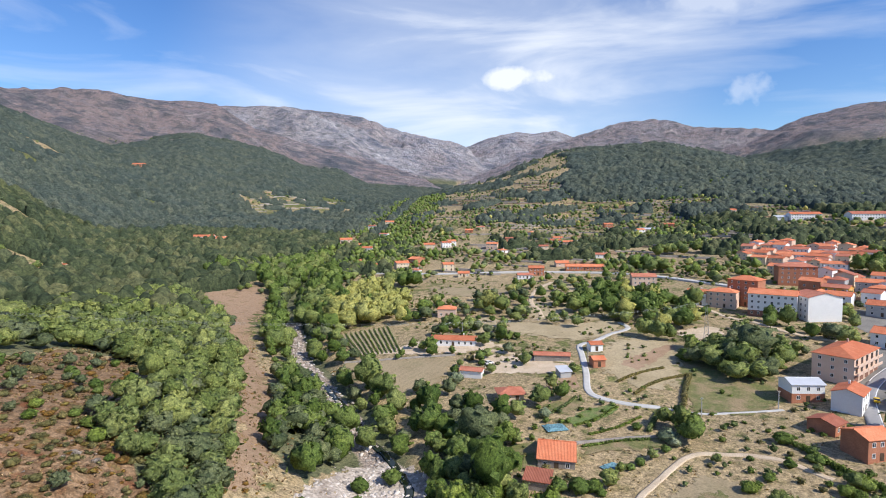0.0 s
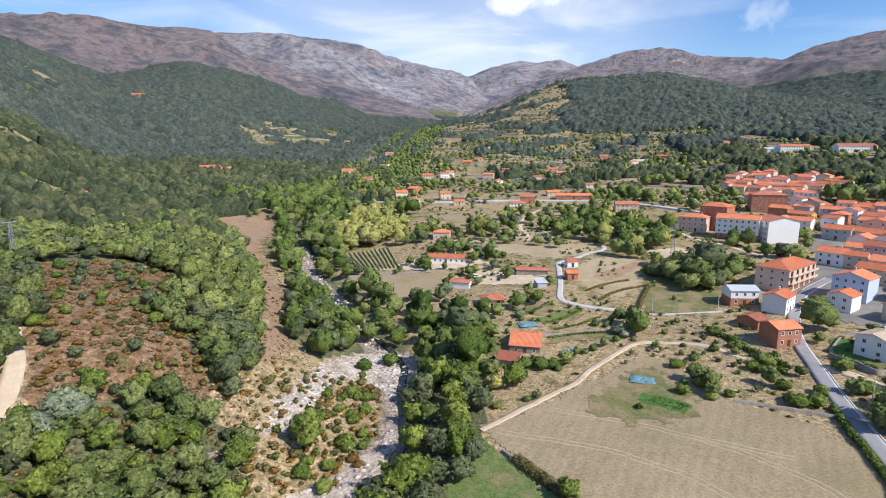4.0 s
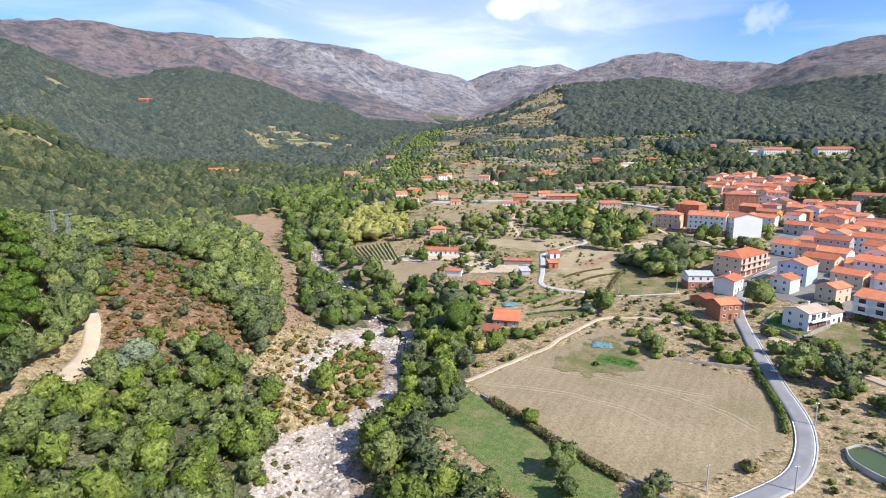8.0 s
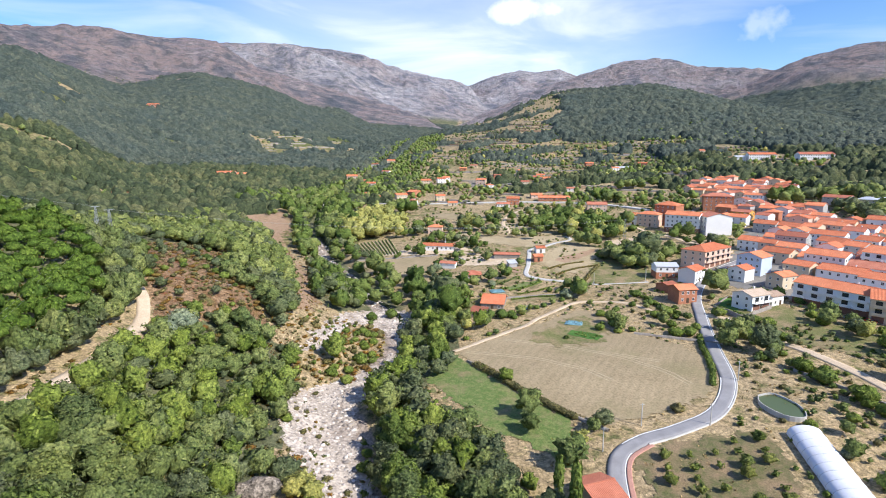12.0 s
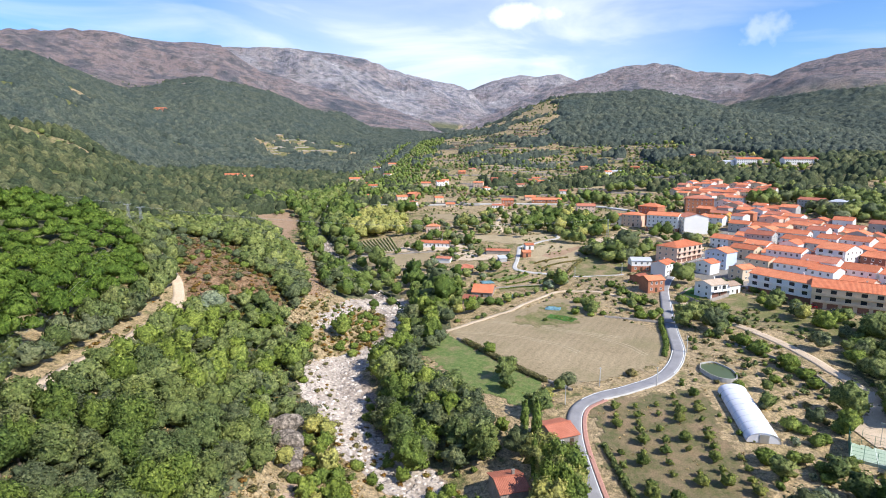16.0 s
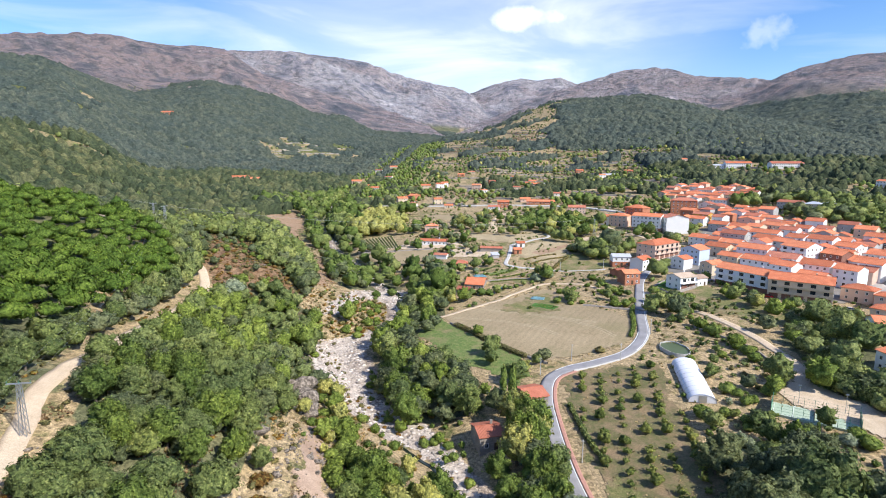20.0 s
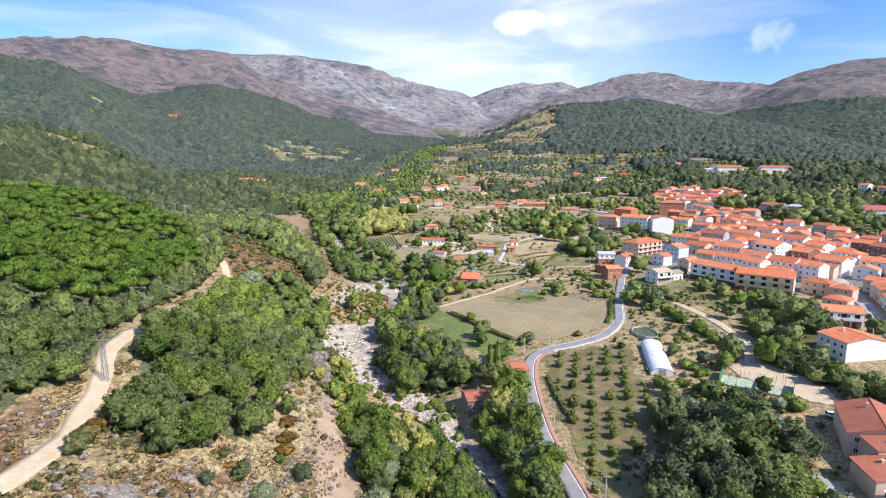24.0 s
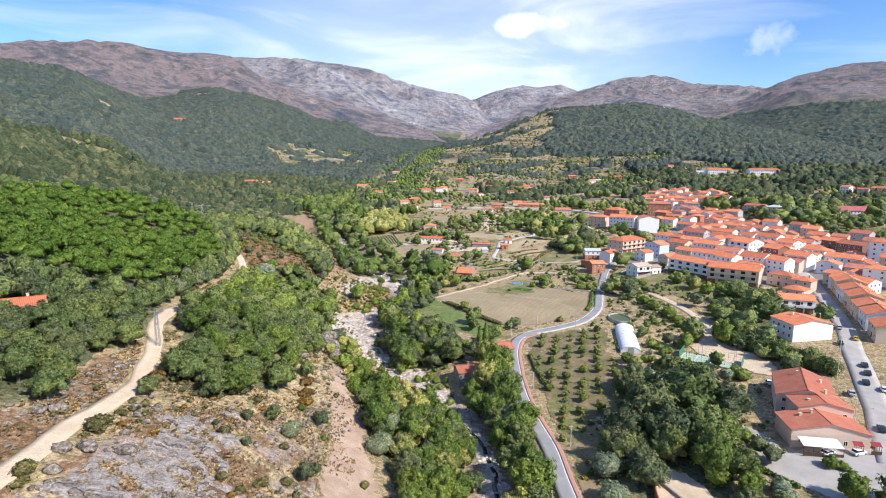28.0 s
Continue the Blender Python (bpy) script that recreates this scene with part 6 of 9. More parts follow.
def tree_model(kind, variant):
    """The meshes of one near tree."""
    key = (kind, variant)
    if key not in MODELS:
        _, mat, shape, _, _ = KINDS[kind]
        small = kind in ("scrub", "shrub", "fruit", "bracken")
        seed = sum(map(ord, kind)) * 10 + variant
        co, q, nrm = crown_arrays(seed, shape, 200 if small else 1000, 0.07 if small else 0.036, (7, 11) if small else (13, 22), 9 if small else 24)
        me = bpy.data.meshes.new("crown")
        fill_mesh(me, co, q)
        me.normals_split_custom_set_from_vertices(nrm)
        me.materials.append(mat)
        low = shape == "bush"
        MODELS[key] = (me, trunk_mesh(seed, 0.3 if low else 0.62 if shape == "flat" else 0.5, 0.03 if low else 0.035, 3 if low else 5))
    return MODELS[key]


def plant(kind, x, y, width, turn=0.0, stretch=1.0):
    """One tree as a thing of its own, standing on the land."""
    name, mat, shape, ratio, label = KINDS[kind]
    crown, trunk = tree_model(kind, int(turn * 7) % 3)
    top = new(name)
    top.matrix_world = Matrix.LocRotScale((x, y, float(terrain(x, y)) - 0.1), Euler((0, 0, turn)), (width, width, width * ratio * stretch))
    part("trunk", trunk, BARK, top)
    part("crown", crown, mat, top)
    return tagged(top, label, "tree" if width > 2.5 else "bush", "trees and bushes of the valley")


def wood(name, rows, count, size, label, shell=(6, 9), lobes_n=6, body=0.97, variants=5):
    """Many trees joined into one mesh for each kind: rows of kind, x, y, width, turn, stretch."""
    for kind in sorted({r[0] for r in rows}):
        mine = [r for r in rows if r[0] == kind]
        _, mat, shape, ratio, _ = KINDS[kind]
        shapes = [crown_arrays(900 + k, shape, count, size, shell, lobes_n, body) for k in range(variants)]
        x, y = np.array([r[1] for r in mine]), np.array([r[2] for r in mine])
        z = terrain(x, y)
        pts, faces, turned, base = [], [], [], 0
        for i, (_, _, _, wd, turn, st) in enumerate(mine):
            co, q, nm = shapes[i % variants]
            c, s = math.cos(turn), math.sin(turn)
            p = np.stack([(co[:, 0] * c - co[:, 1] * s) * wd + x[i], (co[:, 0] * s + co[:, 1] * c) * wd + y[i], co[:, 2] * wd * ratio * st + z[i] - 0.1], 1)
            pts.append(p)
            turned.append(np.stack([nm[:, 0] * c - nm[:, 1] * s, nm[:, 0] * s + nm[:, 1] * c, nm[:, 2]], 1))
            faces.append(q + base)
            base += len(p)
        me = bpy.data.meshes.new(name)
        fill_mesh(me, np.concatenate(pts), np.concatenate(faces))
        me.normals_split_custom_set_from_vertices(np.concatenate(turned))
        me.materials.append(mat)
        tagged(new(name, me), label, "woodland", kind="stuff")


def free(x, y, margin=0.0):
    """Where trees may stand: off roads, fields and buildings."""
    ok = np.ones(np.shape(x), bool)
    for line, w in ((ROAD, 4.5), (FOREST_TRACK, 4.2), (WHITE_PATH, 3), (EAST_PATH, 3.5), (STREET, 7), (FIELD_PATH, 2.5), (UPPER_PATH, 3)):
        ok &= line_distance(line, x, y) > w + margin
    for poly in (MOWN_FIELD, GREEN_STRIP, VINEYARD, FARM_FIELD, ORCHARD, BARE_STRIP, UPPER_STRIP, STONE_BED, CAR_PARK, SAND_LOT, POND_EDGE, SLABS, HEATH_SPUR, VILLAGE):
        ok &= ~inside(poly, x, y)
    ok &= np.abs(x - lerp(y, RIVER_Y, RIVER_X)) > 6 + margin
    return ok


def wooded(x, y):
    """Where the closed woods of the slopes stand, beyond the trees that are built singly."""
    w = cover(x, y)
    d = x - lerp(y, RIVER_Y, RIVER_X)
    n = fbm(x / 45.0, y / 45.0, 3, 44)
    west = (d < -22) & (y < 1500) & (n > lerp(w[0], [0.12, 0.2, 0.55], [0.68, 0.56, 0.2]))
    hills = w[0] > 0.40 + 0.3 * fbm(x / 60.0, y / 60.0, 3, 55)
    groves = (d > 16) & (y > 640) & (y < 1750) & (fbm(x / 62.0, y / 40.0, 3, 91) > lerp(y, [640, 900, 1300], [0.66, 0.66, 0.65]))
    east = (x > 330) & (y > 540) & (y < 1000) & (fbm(x / 62.0, y / 40.0, 3, 91) > 0.42)
    ok = (west | hills | groves | east) & (w[4] < 0.45) & (np.hypot(x + 10, y - 100) > 400)
    near = ok & (y < 760)
    ok[near] &= free(x[near], y[near])
    near = np.flatnonzero(ok & (y < 1500))
    gap = np.full(len(near), 1e9)
    for sx, sy, sr in SITES:
        if sy > 380:
            gap = np.minimum(gap, np.hypot(x[near] - sx, y[near] - sy) - sr)
            gap = np.minimum(gap, np.hypot(x[near] - sx, (y[near] - sy + sr + 8) * 0.8) - sr)
    ok[near[gap < 4]] = False
    return ok


def jitter(x0, x1, y0, y1, step, seed):
    rng = np.random.default_rng(seed)
    X, Y = np.meshgrid(np.arange(x0, x1, step), np.arange(y0, y1, step))
    n = X.size
    return X.ravel() + rng.uniform(-0.45, 0.45, n) * step, Y.ravel() + rng.uniform(-0.45, 0.45, n) * step, rng


near_trees, mid_trees, far_trees, bushes = [], [], [], []


def terrace_lines():
    """Lines along the contours of the terraced slopes."""
    rng = np.random.default_rng(41)
    out = []
    for k in range(470):
        if k < 285 or k >= 330:
            x, y = (rng.uniform(-40, 560), rng.uniform(660, 1380)) if k < 330 else (rng.uniform(20, 420), rng.uniform(760, 1400))
            if x > 0.62 * y - 60 or x < -0.02 * y:
                continue
        else:
            x, y = rng.normal(-390, 60), rng.normal(1340, 70)
        pts = [(x, y)]
        for _ in range(rng.integers(3, 7)):
            e = 6.0
            h = terrain(np.array([x + e, x - e, x, x]), np.array([y, y, y + e, y - e]))
            gx, gy = float(h[0] - h[1]), float(h[2] - h[3])
            n = math.hypot(gx, gy) + 1e-6
            s = 1 if gy > 0 else -1
            x, y = x + gy / n * 14 * s, y - gx / n * 14 * s
            pts.append((x, y))
        out.append(pts)
    return out


TERRACES = terrace_lines()
OAKS = (("oak", 0.72), ("holm", 0.28))
BANK = (("alder", 0.5), ("oak", 0.2), ("holm", 0.12), ("yellow", 0.08), ("silver", 0.1))
THICKET = (("shrub", 0.4), ("bracken", 0.25), ("scrub", 0.25), ("alder", 0.1))
SCRUBS = (("scrub", 0.6), ("shrub", 0.25), ("bracken", 0.15))
# stands of trees: outline, spacing, kinds, smallest and largest crown, whether near
STANDS = [
    ([(-62, 116), (-66, 125), (-72, 145), (-80, 165), (-84, 200), (-89, 235), (-95, 262), (-92, 278), (-84, 288), (-72, 290), (-60, 286), (-56, 272), (-50, 240), (-47, 205), (-43, 180), (-43, 155), (-42, 132), (-50, 119)], 5.8, (("oak", 0.6), ("alder", 0.3), ("holm", 0.1)), 6.0, 9.0, True),
    ([(-150, 120), (-140, 150), (-98, 152), (-84, 148), (-80, 132), (-83, 122), (-79, 110), (-77, 100), (-84, 88), (-140, 85)], 6.4, OAKS, 6.5, 9.0, True),
    ([(-30, 164), (-23, 160), (-15, 163), (-2, 163), (6, 147), (7, 128), (4, 112), (-7, 104), (-13, 122), (-19, 138), (-25, 150)], 5.4, BANK, 5.5, 8.5, True),
    ([(13, 205), (22, 196), (24, 172), (25, 144), (24, 126), (25, 108), (21, 108), (20, 131), (17, 149), (14, 165), (11, 182)], 6.0, BANK, 8.5, 12.0, True),
    ([(-29, 262), (-24, 274), (-6, 246), (8, 222), (7, 204), (-4, 198), (-16, 204), (-25, 226)], 6.4, (("oak", 0.4), ("holm", 0.4), ("alder", 0.2)), 8.0, 11.0, True),
    ([(58, 168), (76, 184), (90, 178), (94, 166), (86, 154), (80, 138), (70, 130), (62, 112), (50, 104), (40, 112), (46, 142), (54, 155)], 9.5, (("oak", 0.35), ("alder", 0.1), ("holm", 0.55)), 8.0, 11.0, True),
    ([(54, 109), (63, 121), (74, 118), (78, 108), (66, 100)], 6.0, BANK, 5.0, 7.0, True),
    ([(108, 212), (120, 222), (117, 204), (120, 196), (130, 190), (127, 176), (121, 178), (116, 192)], 5.8, OAKS, 5.5, 7.5, True),
    ([(89, 241), (106, 252), (110, 229), (104, 209), (93, 205), (87, 224)], 7.0, (("shrub", 0.5), ("scrub", 0.3), ("oak", 0.2)), 3.0, 5.5, True),
    ([(122, 246), (152, 270), (165, 262), (152, 238), (134, 218), (121, 222)], 6.2, OAKS, 5.0, 8.0, True),
    ([(-102, 322), (-97, 358), (-80, 356), (-64, 316), (-70, 296), (-83, 309)], 6.0, OAKS, 5.5, 8.0, False),
    ([(-135, 385), (-112, 372), (-100, 352), (-78, 350), (-98, 420), (-128, 480), (-150, 520), (-185, 545), (-210, 480), (-170, 400)], 7.0, OAKS, 6.5, 9.5, False),
    ([(285, 500), (300, 540), (345, 505), (400, 472), (440, 440), (430, 405), (380, 425), (330, 448), (300, 470)], 10.0, OAKS, 6.0, 9.0, False),
    ([(-72, 292), (-64, 302), (-61, 294), (-69, 287)], 6.0, (("holm", 1.0),), 6.0, 8.0, True),
    ([(-88, 425), (-60, 423), (-45, 350), (-52, 330), (-66, 344)], 6.2, (("holm", 0.5), ("alder", 0.5)), 5.0, 8.0, False),
    ([(-47, 277), (-50, 290), (-47, 310), (-39, 330), (-31, 318), (-30, 300), (-34, 284), (-38, 275)], 3.0, (("shrub", 0.3), ("bracken", 0.45), ("scrub", 0.25)), 3.0, 5.5, True),
    ([(-70, 286), (-58, 300), (-58, 316), (-64, 322), (-72, 304)], 3.4, (("bracken", 0.6), ("scrub", 0.4)), 2.5, 4.5, True),
    ([(-42, 211), (-40, 224), (-34, 206), (-26, 180), (-20, 156), (-27, 150), (-32, 171), (-37, 190)], 3.4, (("shrub", 0.4), ("yellow", 0.2), ("bracken", 0.2), ("alder", 0.2)), 3.0, 5.5, True),
    ([(-27, 262), (-19, 272), (-10, 252), (-2, 238), (2, 226), (-20, 232)], 4.4, THICKET, 2.5, 4.5, True),
    ([(-24, 314), (-13, 385), (3, 368), (2, 345), (-2, 300), (-8, 273), (-17, 262), (-24, 280)], 6.6, (("holm", 0.4), ("alder", 0.4), ("oak", 0.2)), 5.5, 9.0, True),
    ([(54, 314), (66, 312), (62, 298), (52, 304)], 5.5, (("shrub", 1.0),), 3.0, 5.0, True),
    ([(-80, 482), (-92, 554), (-66, 580), (-45, 558), (-38, 496), (-62, 494)], 7.5, (("yellow", 0.85), ("alder", 0.15)), 8.0, 11.0, False),
    ([(-95, 440), (-82, 552), (-136, 801), (-179, 708), (-205, 635), (-165, 640), (-133, 575), (-108, 482)], 8.5, (("alder", 0.5), ("oak", 0.5)), 8.0, 12.0, False),
    ([(84, 415), (121, 436), (122, 408), (98, 384), (90, 392)], 6.5, OAKS, 6.0, 10.0, False),
    ([(53, 522), (93, 550), (128, 502), (108, 452), (84, 466), (60, 490)], 8.0, (("oak", 0.5), ("alder", 0.4), ("yellow", 0.1)), 6.0, 10.0, False),
    ([(98, 300), (104, 316), (96, 330), (90, 300)], 5.0, (("shrub", 0.7), ("oak", 0.3)), 3.0, 5.0, False),
    ([(300, 540), (300, 590), (340, 560), (400, 520), (470, 560), (480, 500), (380, 480), (330, 480), (290, 470)], 11.0, OAKS, 9.0, 14.0, False),
    ([(66, 178), (88, 190), (88, 206), (84, 226), (80, 200), (66, 190)], 4.6, (("shrub", 0.6), ("silver", 0.2), ("fruit", 0.2)), 2.5, 4.5, True),
    ([(-92, 116), (-82, 120), (-84, 136), (-90, 152), (-94, 172), (-98, 200), (-104, 200), (-102, 170), (-100, 150)], 5.6, (("holm", 0.5), ("oak", 0.5)), 5.5, 8.0, True),
    ([(-62, 116), (-72, 145), (-84, 200), (-95, 262), (-84, 288), (-60, 286), (-50, 240), (-43, 180), (-42, 132), (-50, 119)], 4.6, (("shrub", 0.35), ("holm", 0.4), ("scrub", 0.25)), 2.6, 4.4, True),
    ([(-29, 262), (-24, 274), (-6, 246), (8, 222), (6, 147), (4, 112), (-7, 104), (-19, 138), (-30, 164)], 4.8, (("shrub", 0.5), ("alder", 0.25), ("bracken", 0.25)), 2.2, 4.2, True),
    ([(-64, 297), (-58, 319), (-44, 326), (-40, 300), (-36, 286), (-48, 274), (-60, 271)], 3.4, (("bracken", 0.3), ("shrub", 0.3), ("scrub", 0.4)), 1.6, 3.6, True),
    ([(84, 290), (92, 316), (104, 324), (116, 296), (110, 262), (96, 262), (90, 276)], 6.4, (("shrub", 0.5), ("oak", 0.3), ("holm", 0.2)), 3.0, 6.0, True),
    ([(60, 330), (76, 346), (92, 330), (88, 308), (72, 314)], 6.0, (("shrub", 0.6), ("scrub", 0.2), ("oak", 0.2)), 2.2, 4.5, True),
    ([(-79, 140), (-87, 158), (-90, 180), (-94, 205), (-98, 235), (-104, 262), (-110, 262), (-104, 230), (-99, 195), (-98, 165), (-93, 150), (-86, 138)], 5.4, (("oak", 0.6), ("holm", 0.4)), 5.5, 8.0, True),
    (HEATH_SPUR, 4.6, (("scrub", 0.5), ("bracken", 0.25), ("holm", 0.1), ("shrub", 0.15)), 1.8, 4.4, False),
    ([(-44, 130), (-36, 160), (-40, 185), (-36, 185), (-31, 157), (-27, 130), (-26, 118), (-34, 120)], 6.5, SCRUBS, 1.6, 3.4, True),
]
# single trees: kind, place, crown
SINGLES = [
    ("holm", -116, 123, 7.0), ("oak", -109, 121.5, 7.5), ("holm", -102, 122.5, 7.5), ("oak", -96, 126, 7.0),
    ("silver", -91, 263, 9.5), ("alder", -27, 252, 8.5), ("oak", 14, 238, 6.5), ("oak", 59, 304, 5.0), ("oak", 77, 308, 6.0), ("poplar", 17, 203, 6.0), ("poplar", 15, 209, 5.0),
    ("alder", 96, 205, 6.5), ("oak", 103, 212, 7.5), ("oak", 113, 211, 8.0), ("holm", 84, 128, 6.0), ("alder", 92, 112, 7.0), ("alder", 104, 110, 6.0), ("oak", 93, 286, 9.0), ("oak", 99, 291, 8.0),
]
MORE_SINGLES = [
    ("oak", 30, 236, 4.5), ("yellow", 25, 230, 5.5), ("shrub", 38, 300, 3.0), ("silver", 57, 352, 7.0), ("oak", 24, 392, 6.0), ("holm", -15, 322, 10.0), ("alder", -13, 342, 9.0), ("oak", -4, 355, 8.0),
    ("shrub", 100, 118, 3.0), ("alder", 10, 215, 5.0), ("holm", 2, 222, 7.5), ("yellow", -40, 186, 5.0), ("alder", -33, 176, 5.5), ("yellow", -20, 150, 4.5), ("shrub", -20, 205, 4.0), ("shrub", -6, 192, 3.5),
]

GARDEN_TREES = [
    ("holm", -6, 353, 14.6), ("alder", -5, 328, 14.1), ("alder", -15, 320, 9.7), ("alder", -9, 316, 8.8), ("oak", 1, 322, 6.6), ("shrub", 0, 329, 5.5), ("alder", -21, 378, 10.9), ("holm", -14, 394, 6.6), ("holm", -25, 396, 7.1), ("silver", -11, 405, 6.9), ("oak", -32, 380, 9.7), ("oak", -38, 394, 11.7), ("oak", -45, 403, 12.7), ("alder", -48, 369, 10.6), ("oak", -40, 359, 8.8), ("shrub", -39, 335, 6.4), ("shrub", -31, 340, 6.6), ("oak", 8, 369, 6.8), ("alder", 11, 389, 7.4), ("oak", 17, 379, 8.5), ("shrub", 12, 361, 3.3), ("shrub", 6, 359, 3.3), ("silver", 17, 369, 5.1), ("alder", 26, 383, 6.4), ("oak", 36, 406, 6.1), ("alder", 20, 345, 3.8),
]
HEDGEROW_TREES = [
    ("shrub", 12, 328, 6.2), ("shrub", 17, 327, 6.9), ("shrub", 21, 327, 5.6), ("oak", 25, 328, 6.0), ("shrub", 22, 325, 3.4), ("shrub", 26, 330, 3.6), ("oak", 30, 334.5, 3.8), ("shrub", 33, 336, 3.4), ("shrub", 36.5, 338, 3.8), ("oak", 41, 340.5, 3.8), ("shrub", 46, 344, 3.6), ("silver", 50, 346.6, 4.4), ("oak", 12.5, 308, 3.2), ("shrub", 9.7, 307.5, 2.8), ("oak", 56.5, 336.5, 3.4), ("shrub", 65.8, 336.8, 2.4), ("shrub", 79.4, 306, 5.0), ("shrub", 84, 320.5, 5.0), ("shrub", 77, 299, 4.5), ("shrub", 87, 302, 4.5), ("oak", 118, 342.5, 6.0), ("oak", 108, 333, 4.0), ("oak", 19, 420, 6.9), ("shrub", 1, 423, 4.3), ("alder", -35, 497, 9.5), ("holm", -25, 503, 11.0), ("yellow", 13, 519, 12.3), ("oak", 21, 511, 13.5), ("oak", 29, 500, 9.0), ("oak", 8, 519, 9.4), ("oak", 44, 481, 7.9), ("oak", 51, 486, 6.7), ("alder", -39, 600, 16.0), ("oak", -49, 615, 14.7), ("oak", -10, 486, 8.5), ("oak", -4, 473, 6.9), ("shrub", 2, 477, 6.4), ("oak", 54, 472, 8.4), ("shrub", 12, 457, 4.8), ("shrub", 17, 458, 4.9), ("shrub", 7, 462, 4.9), ("shrub", 43, 358, 4.2),
]
LANE_TREES = [
    ("oak", 52, 360, 6.0), ("oak", 56, 355, 8.4), ("silver", 49, 349, 6.9), ("alder", 55, 347, 8.5), ("yellow", 84, 484, 13.7), ("alder", 92, 526, 12.3), ("oak", 81, 450, 10.5), ("oak", 85, 445, 10.4), ("oak", 90, 443, 8.0), ("shrub", 85, 417, 8.9), ("oak", 100, 400, 15.1), ("holm", 109, 407, 17.8), ("oak", 125, 418, 8.4), ("oak", 132, 417, 7.2), ("oak", 125, 509, 12.9), ("oak", 128, 499, 12.7), ("shrub", 127, 484, 7.9), ("oak", 153, 456, 9.7), ("alder", 151, 465, 8.5), ("holm", 158, 432, 9.9), ("oak", 158, 423, 10.9), ("shrub", 162, 441, 6.1),
]
VILLAGE_TREES = [
    ("oak", 193, 680, 38.3), ("oak", 210, 691, 37.2), ("oak", 153, 611, 18.5), ("alder", 146, 628, 17.0), ("oak", 173, 565, 10.9), ("alder", 291, 590, 19.4), ("alder", 283, 568, 20.6), ("oak", 284, 557, 18.3), ("oak", 335, 617, 23.5), ("oak", 114, 343, 12.4), ("oak", 126, 360, 7.5),
]
ASH_GROVE = [
    ("yellow", -72, 532, 19.5), ("yellow", -62, 540, 20.6), ("yellow", -49, 525, 16.2), ("yellow", -75, 500, 9.7), ("yellow", -71, 578, 18.6), ("yellow", -59, 585, 18.8), ("yellow", -44, 543, 15.4), ("yellow", -66, 498, 11.0),
]
SCRUB_TREES = [
    ("oak", 102, 213, 9.2), ("alder", 111, 207, 9.9), ("oak", 125, 216, 11.6), ("oak", 142, 230, 12.9), ("oak", 141, 240, 12.3), ("oak", 143, 256, 12.0), ("holm", 122, 202, 10.2), ("holm", 126, 223, 10.2), ("oak", 123, 230, 9.5), ("shrub", 134, 252, 6.9), ("holm", 122, 253, 8.2), ("shrub", 136, 274, 6.1), ("shrub", 131, 297, 5.3), ("shrub", 151, 283, 5.3), ("holm", 97, 276, 11.5), ("oak", 88, 282, 8.1), ("shrub", 102, 254, 7.8), ("shrub", 100, 261, 7.1), ("shrub", 104, 242, 7.4), ("shrub", 105, 235, 6.3), ("shrub", 104, 229, 6.0), ("oak", 84, 219, 5.7), ("shrub", 84, 209, 6.0), ("oak", 89, 228, 4.3), ("shrub", 83, 232, 3.7),
]
FIELD_TREES = [
    ("holm", 91, 210, 5.6), ("oak", 58, 312, 6.4), ("oak", 60, 307, 6.4), ("shrub", 57, 322, 5.1), ("shrub", 52, 306, 4.6), ("shrub", 78, 318, 5.0), ("shrub", 77, 296, 5.7), ("shrub", 82, 296, 5.8), ("shrub", 79, 344, 6.4), ("oak", 15, 246, 8.5), ("oak", 21, 223, 8.9), ("holm", 4, 216, 9.9), ("holm", 0, 213, 8.5), ("oak", -2, 225, 7.8), ("shrub", 70, 196, 6.1), ("oak", 70, 190, 6.6), ("oak", 81, 188, 6.3), ("silver", 73, 181, 4.9), ("oak", 83, 190, 5.3), ("poplar", 92, 180, 2.2), ("silver", 75, 180, 4.6), ("oak", 75, 171, 7.7), ("silver", 99, 179, 5.4),
]
BANK_TREES = [
    ("alder", -28, 261, 9.1), ("alder", -19, 233, 12.2), ("holm", -6, 227, 10.9), ("alder", -19, 215, 8.7), ("yellow", -36, 209, 6.3), ("yellow", -32, 191, 5.6), ("alder", -27, 177, 6.8), ("shrub", -26, 199, 3.2), ("shrub", -23, 196, 3.1), ("holm", -43, 214, 8.2), ("silver", -90, 271, 10.0), ("holm", -68, 298, 9.3), ("holm", -63, 362, 12.0), ("alder", -46, 287, 8.8), ("shrub", -38, 292, 6.4), ("oak", -43, 151, 5.0), ("oak", -39, 149, 5.0), ("alder", -23, 163, 6.1), ("alder", -19, 168, 6.4), ("yellow", -12, 172, 5.4), ("silver", -15, 165, 6.3), ("shrub", -7, 208, 4.0), ("shrub", -37, 181, 3.4),
]

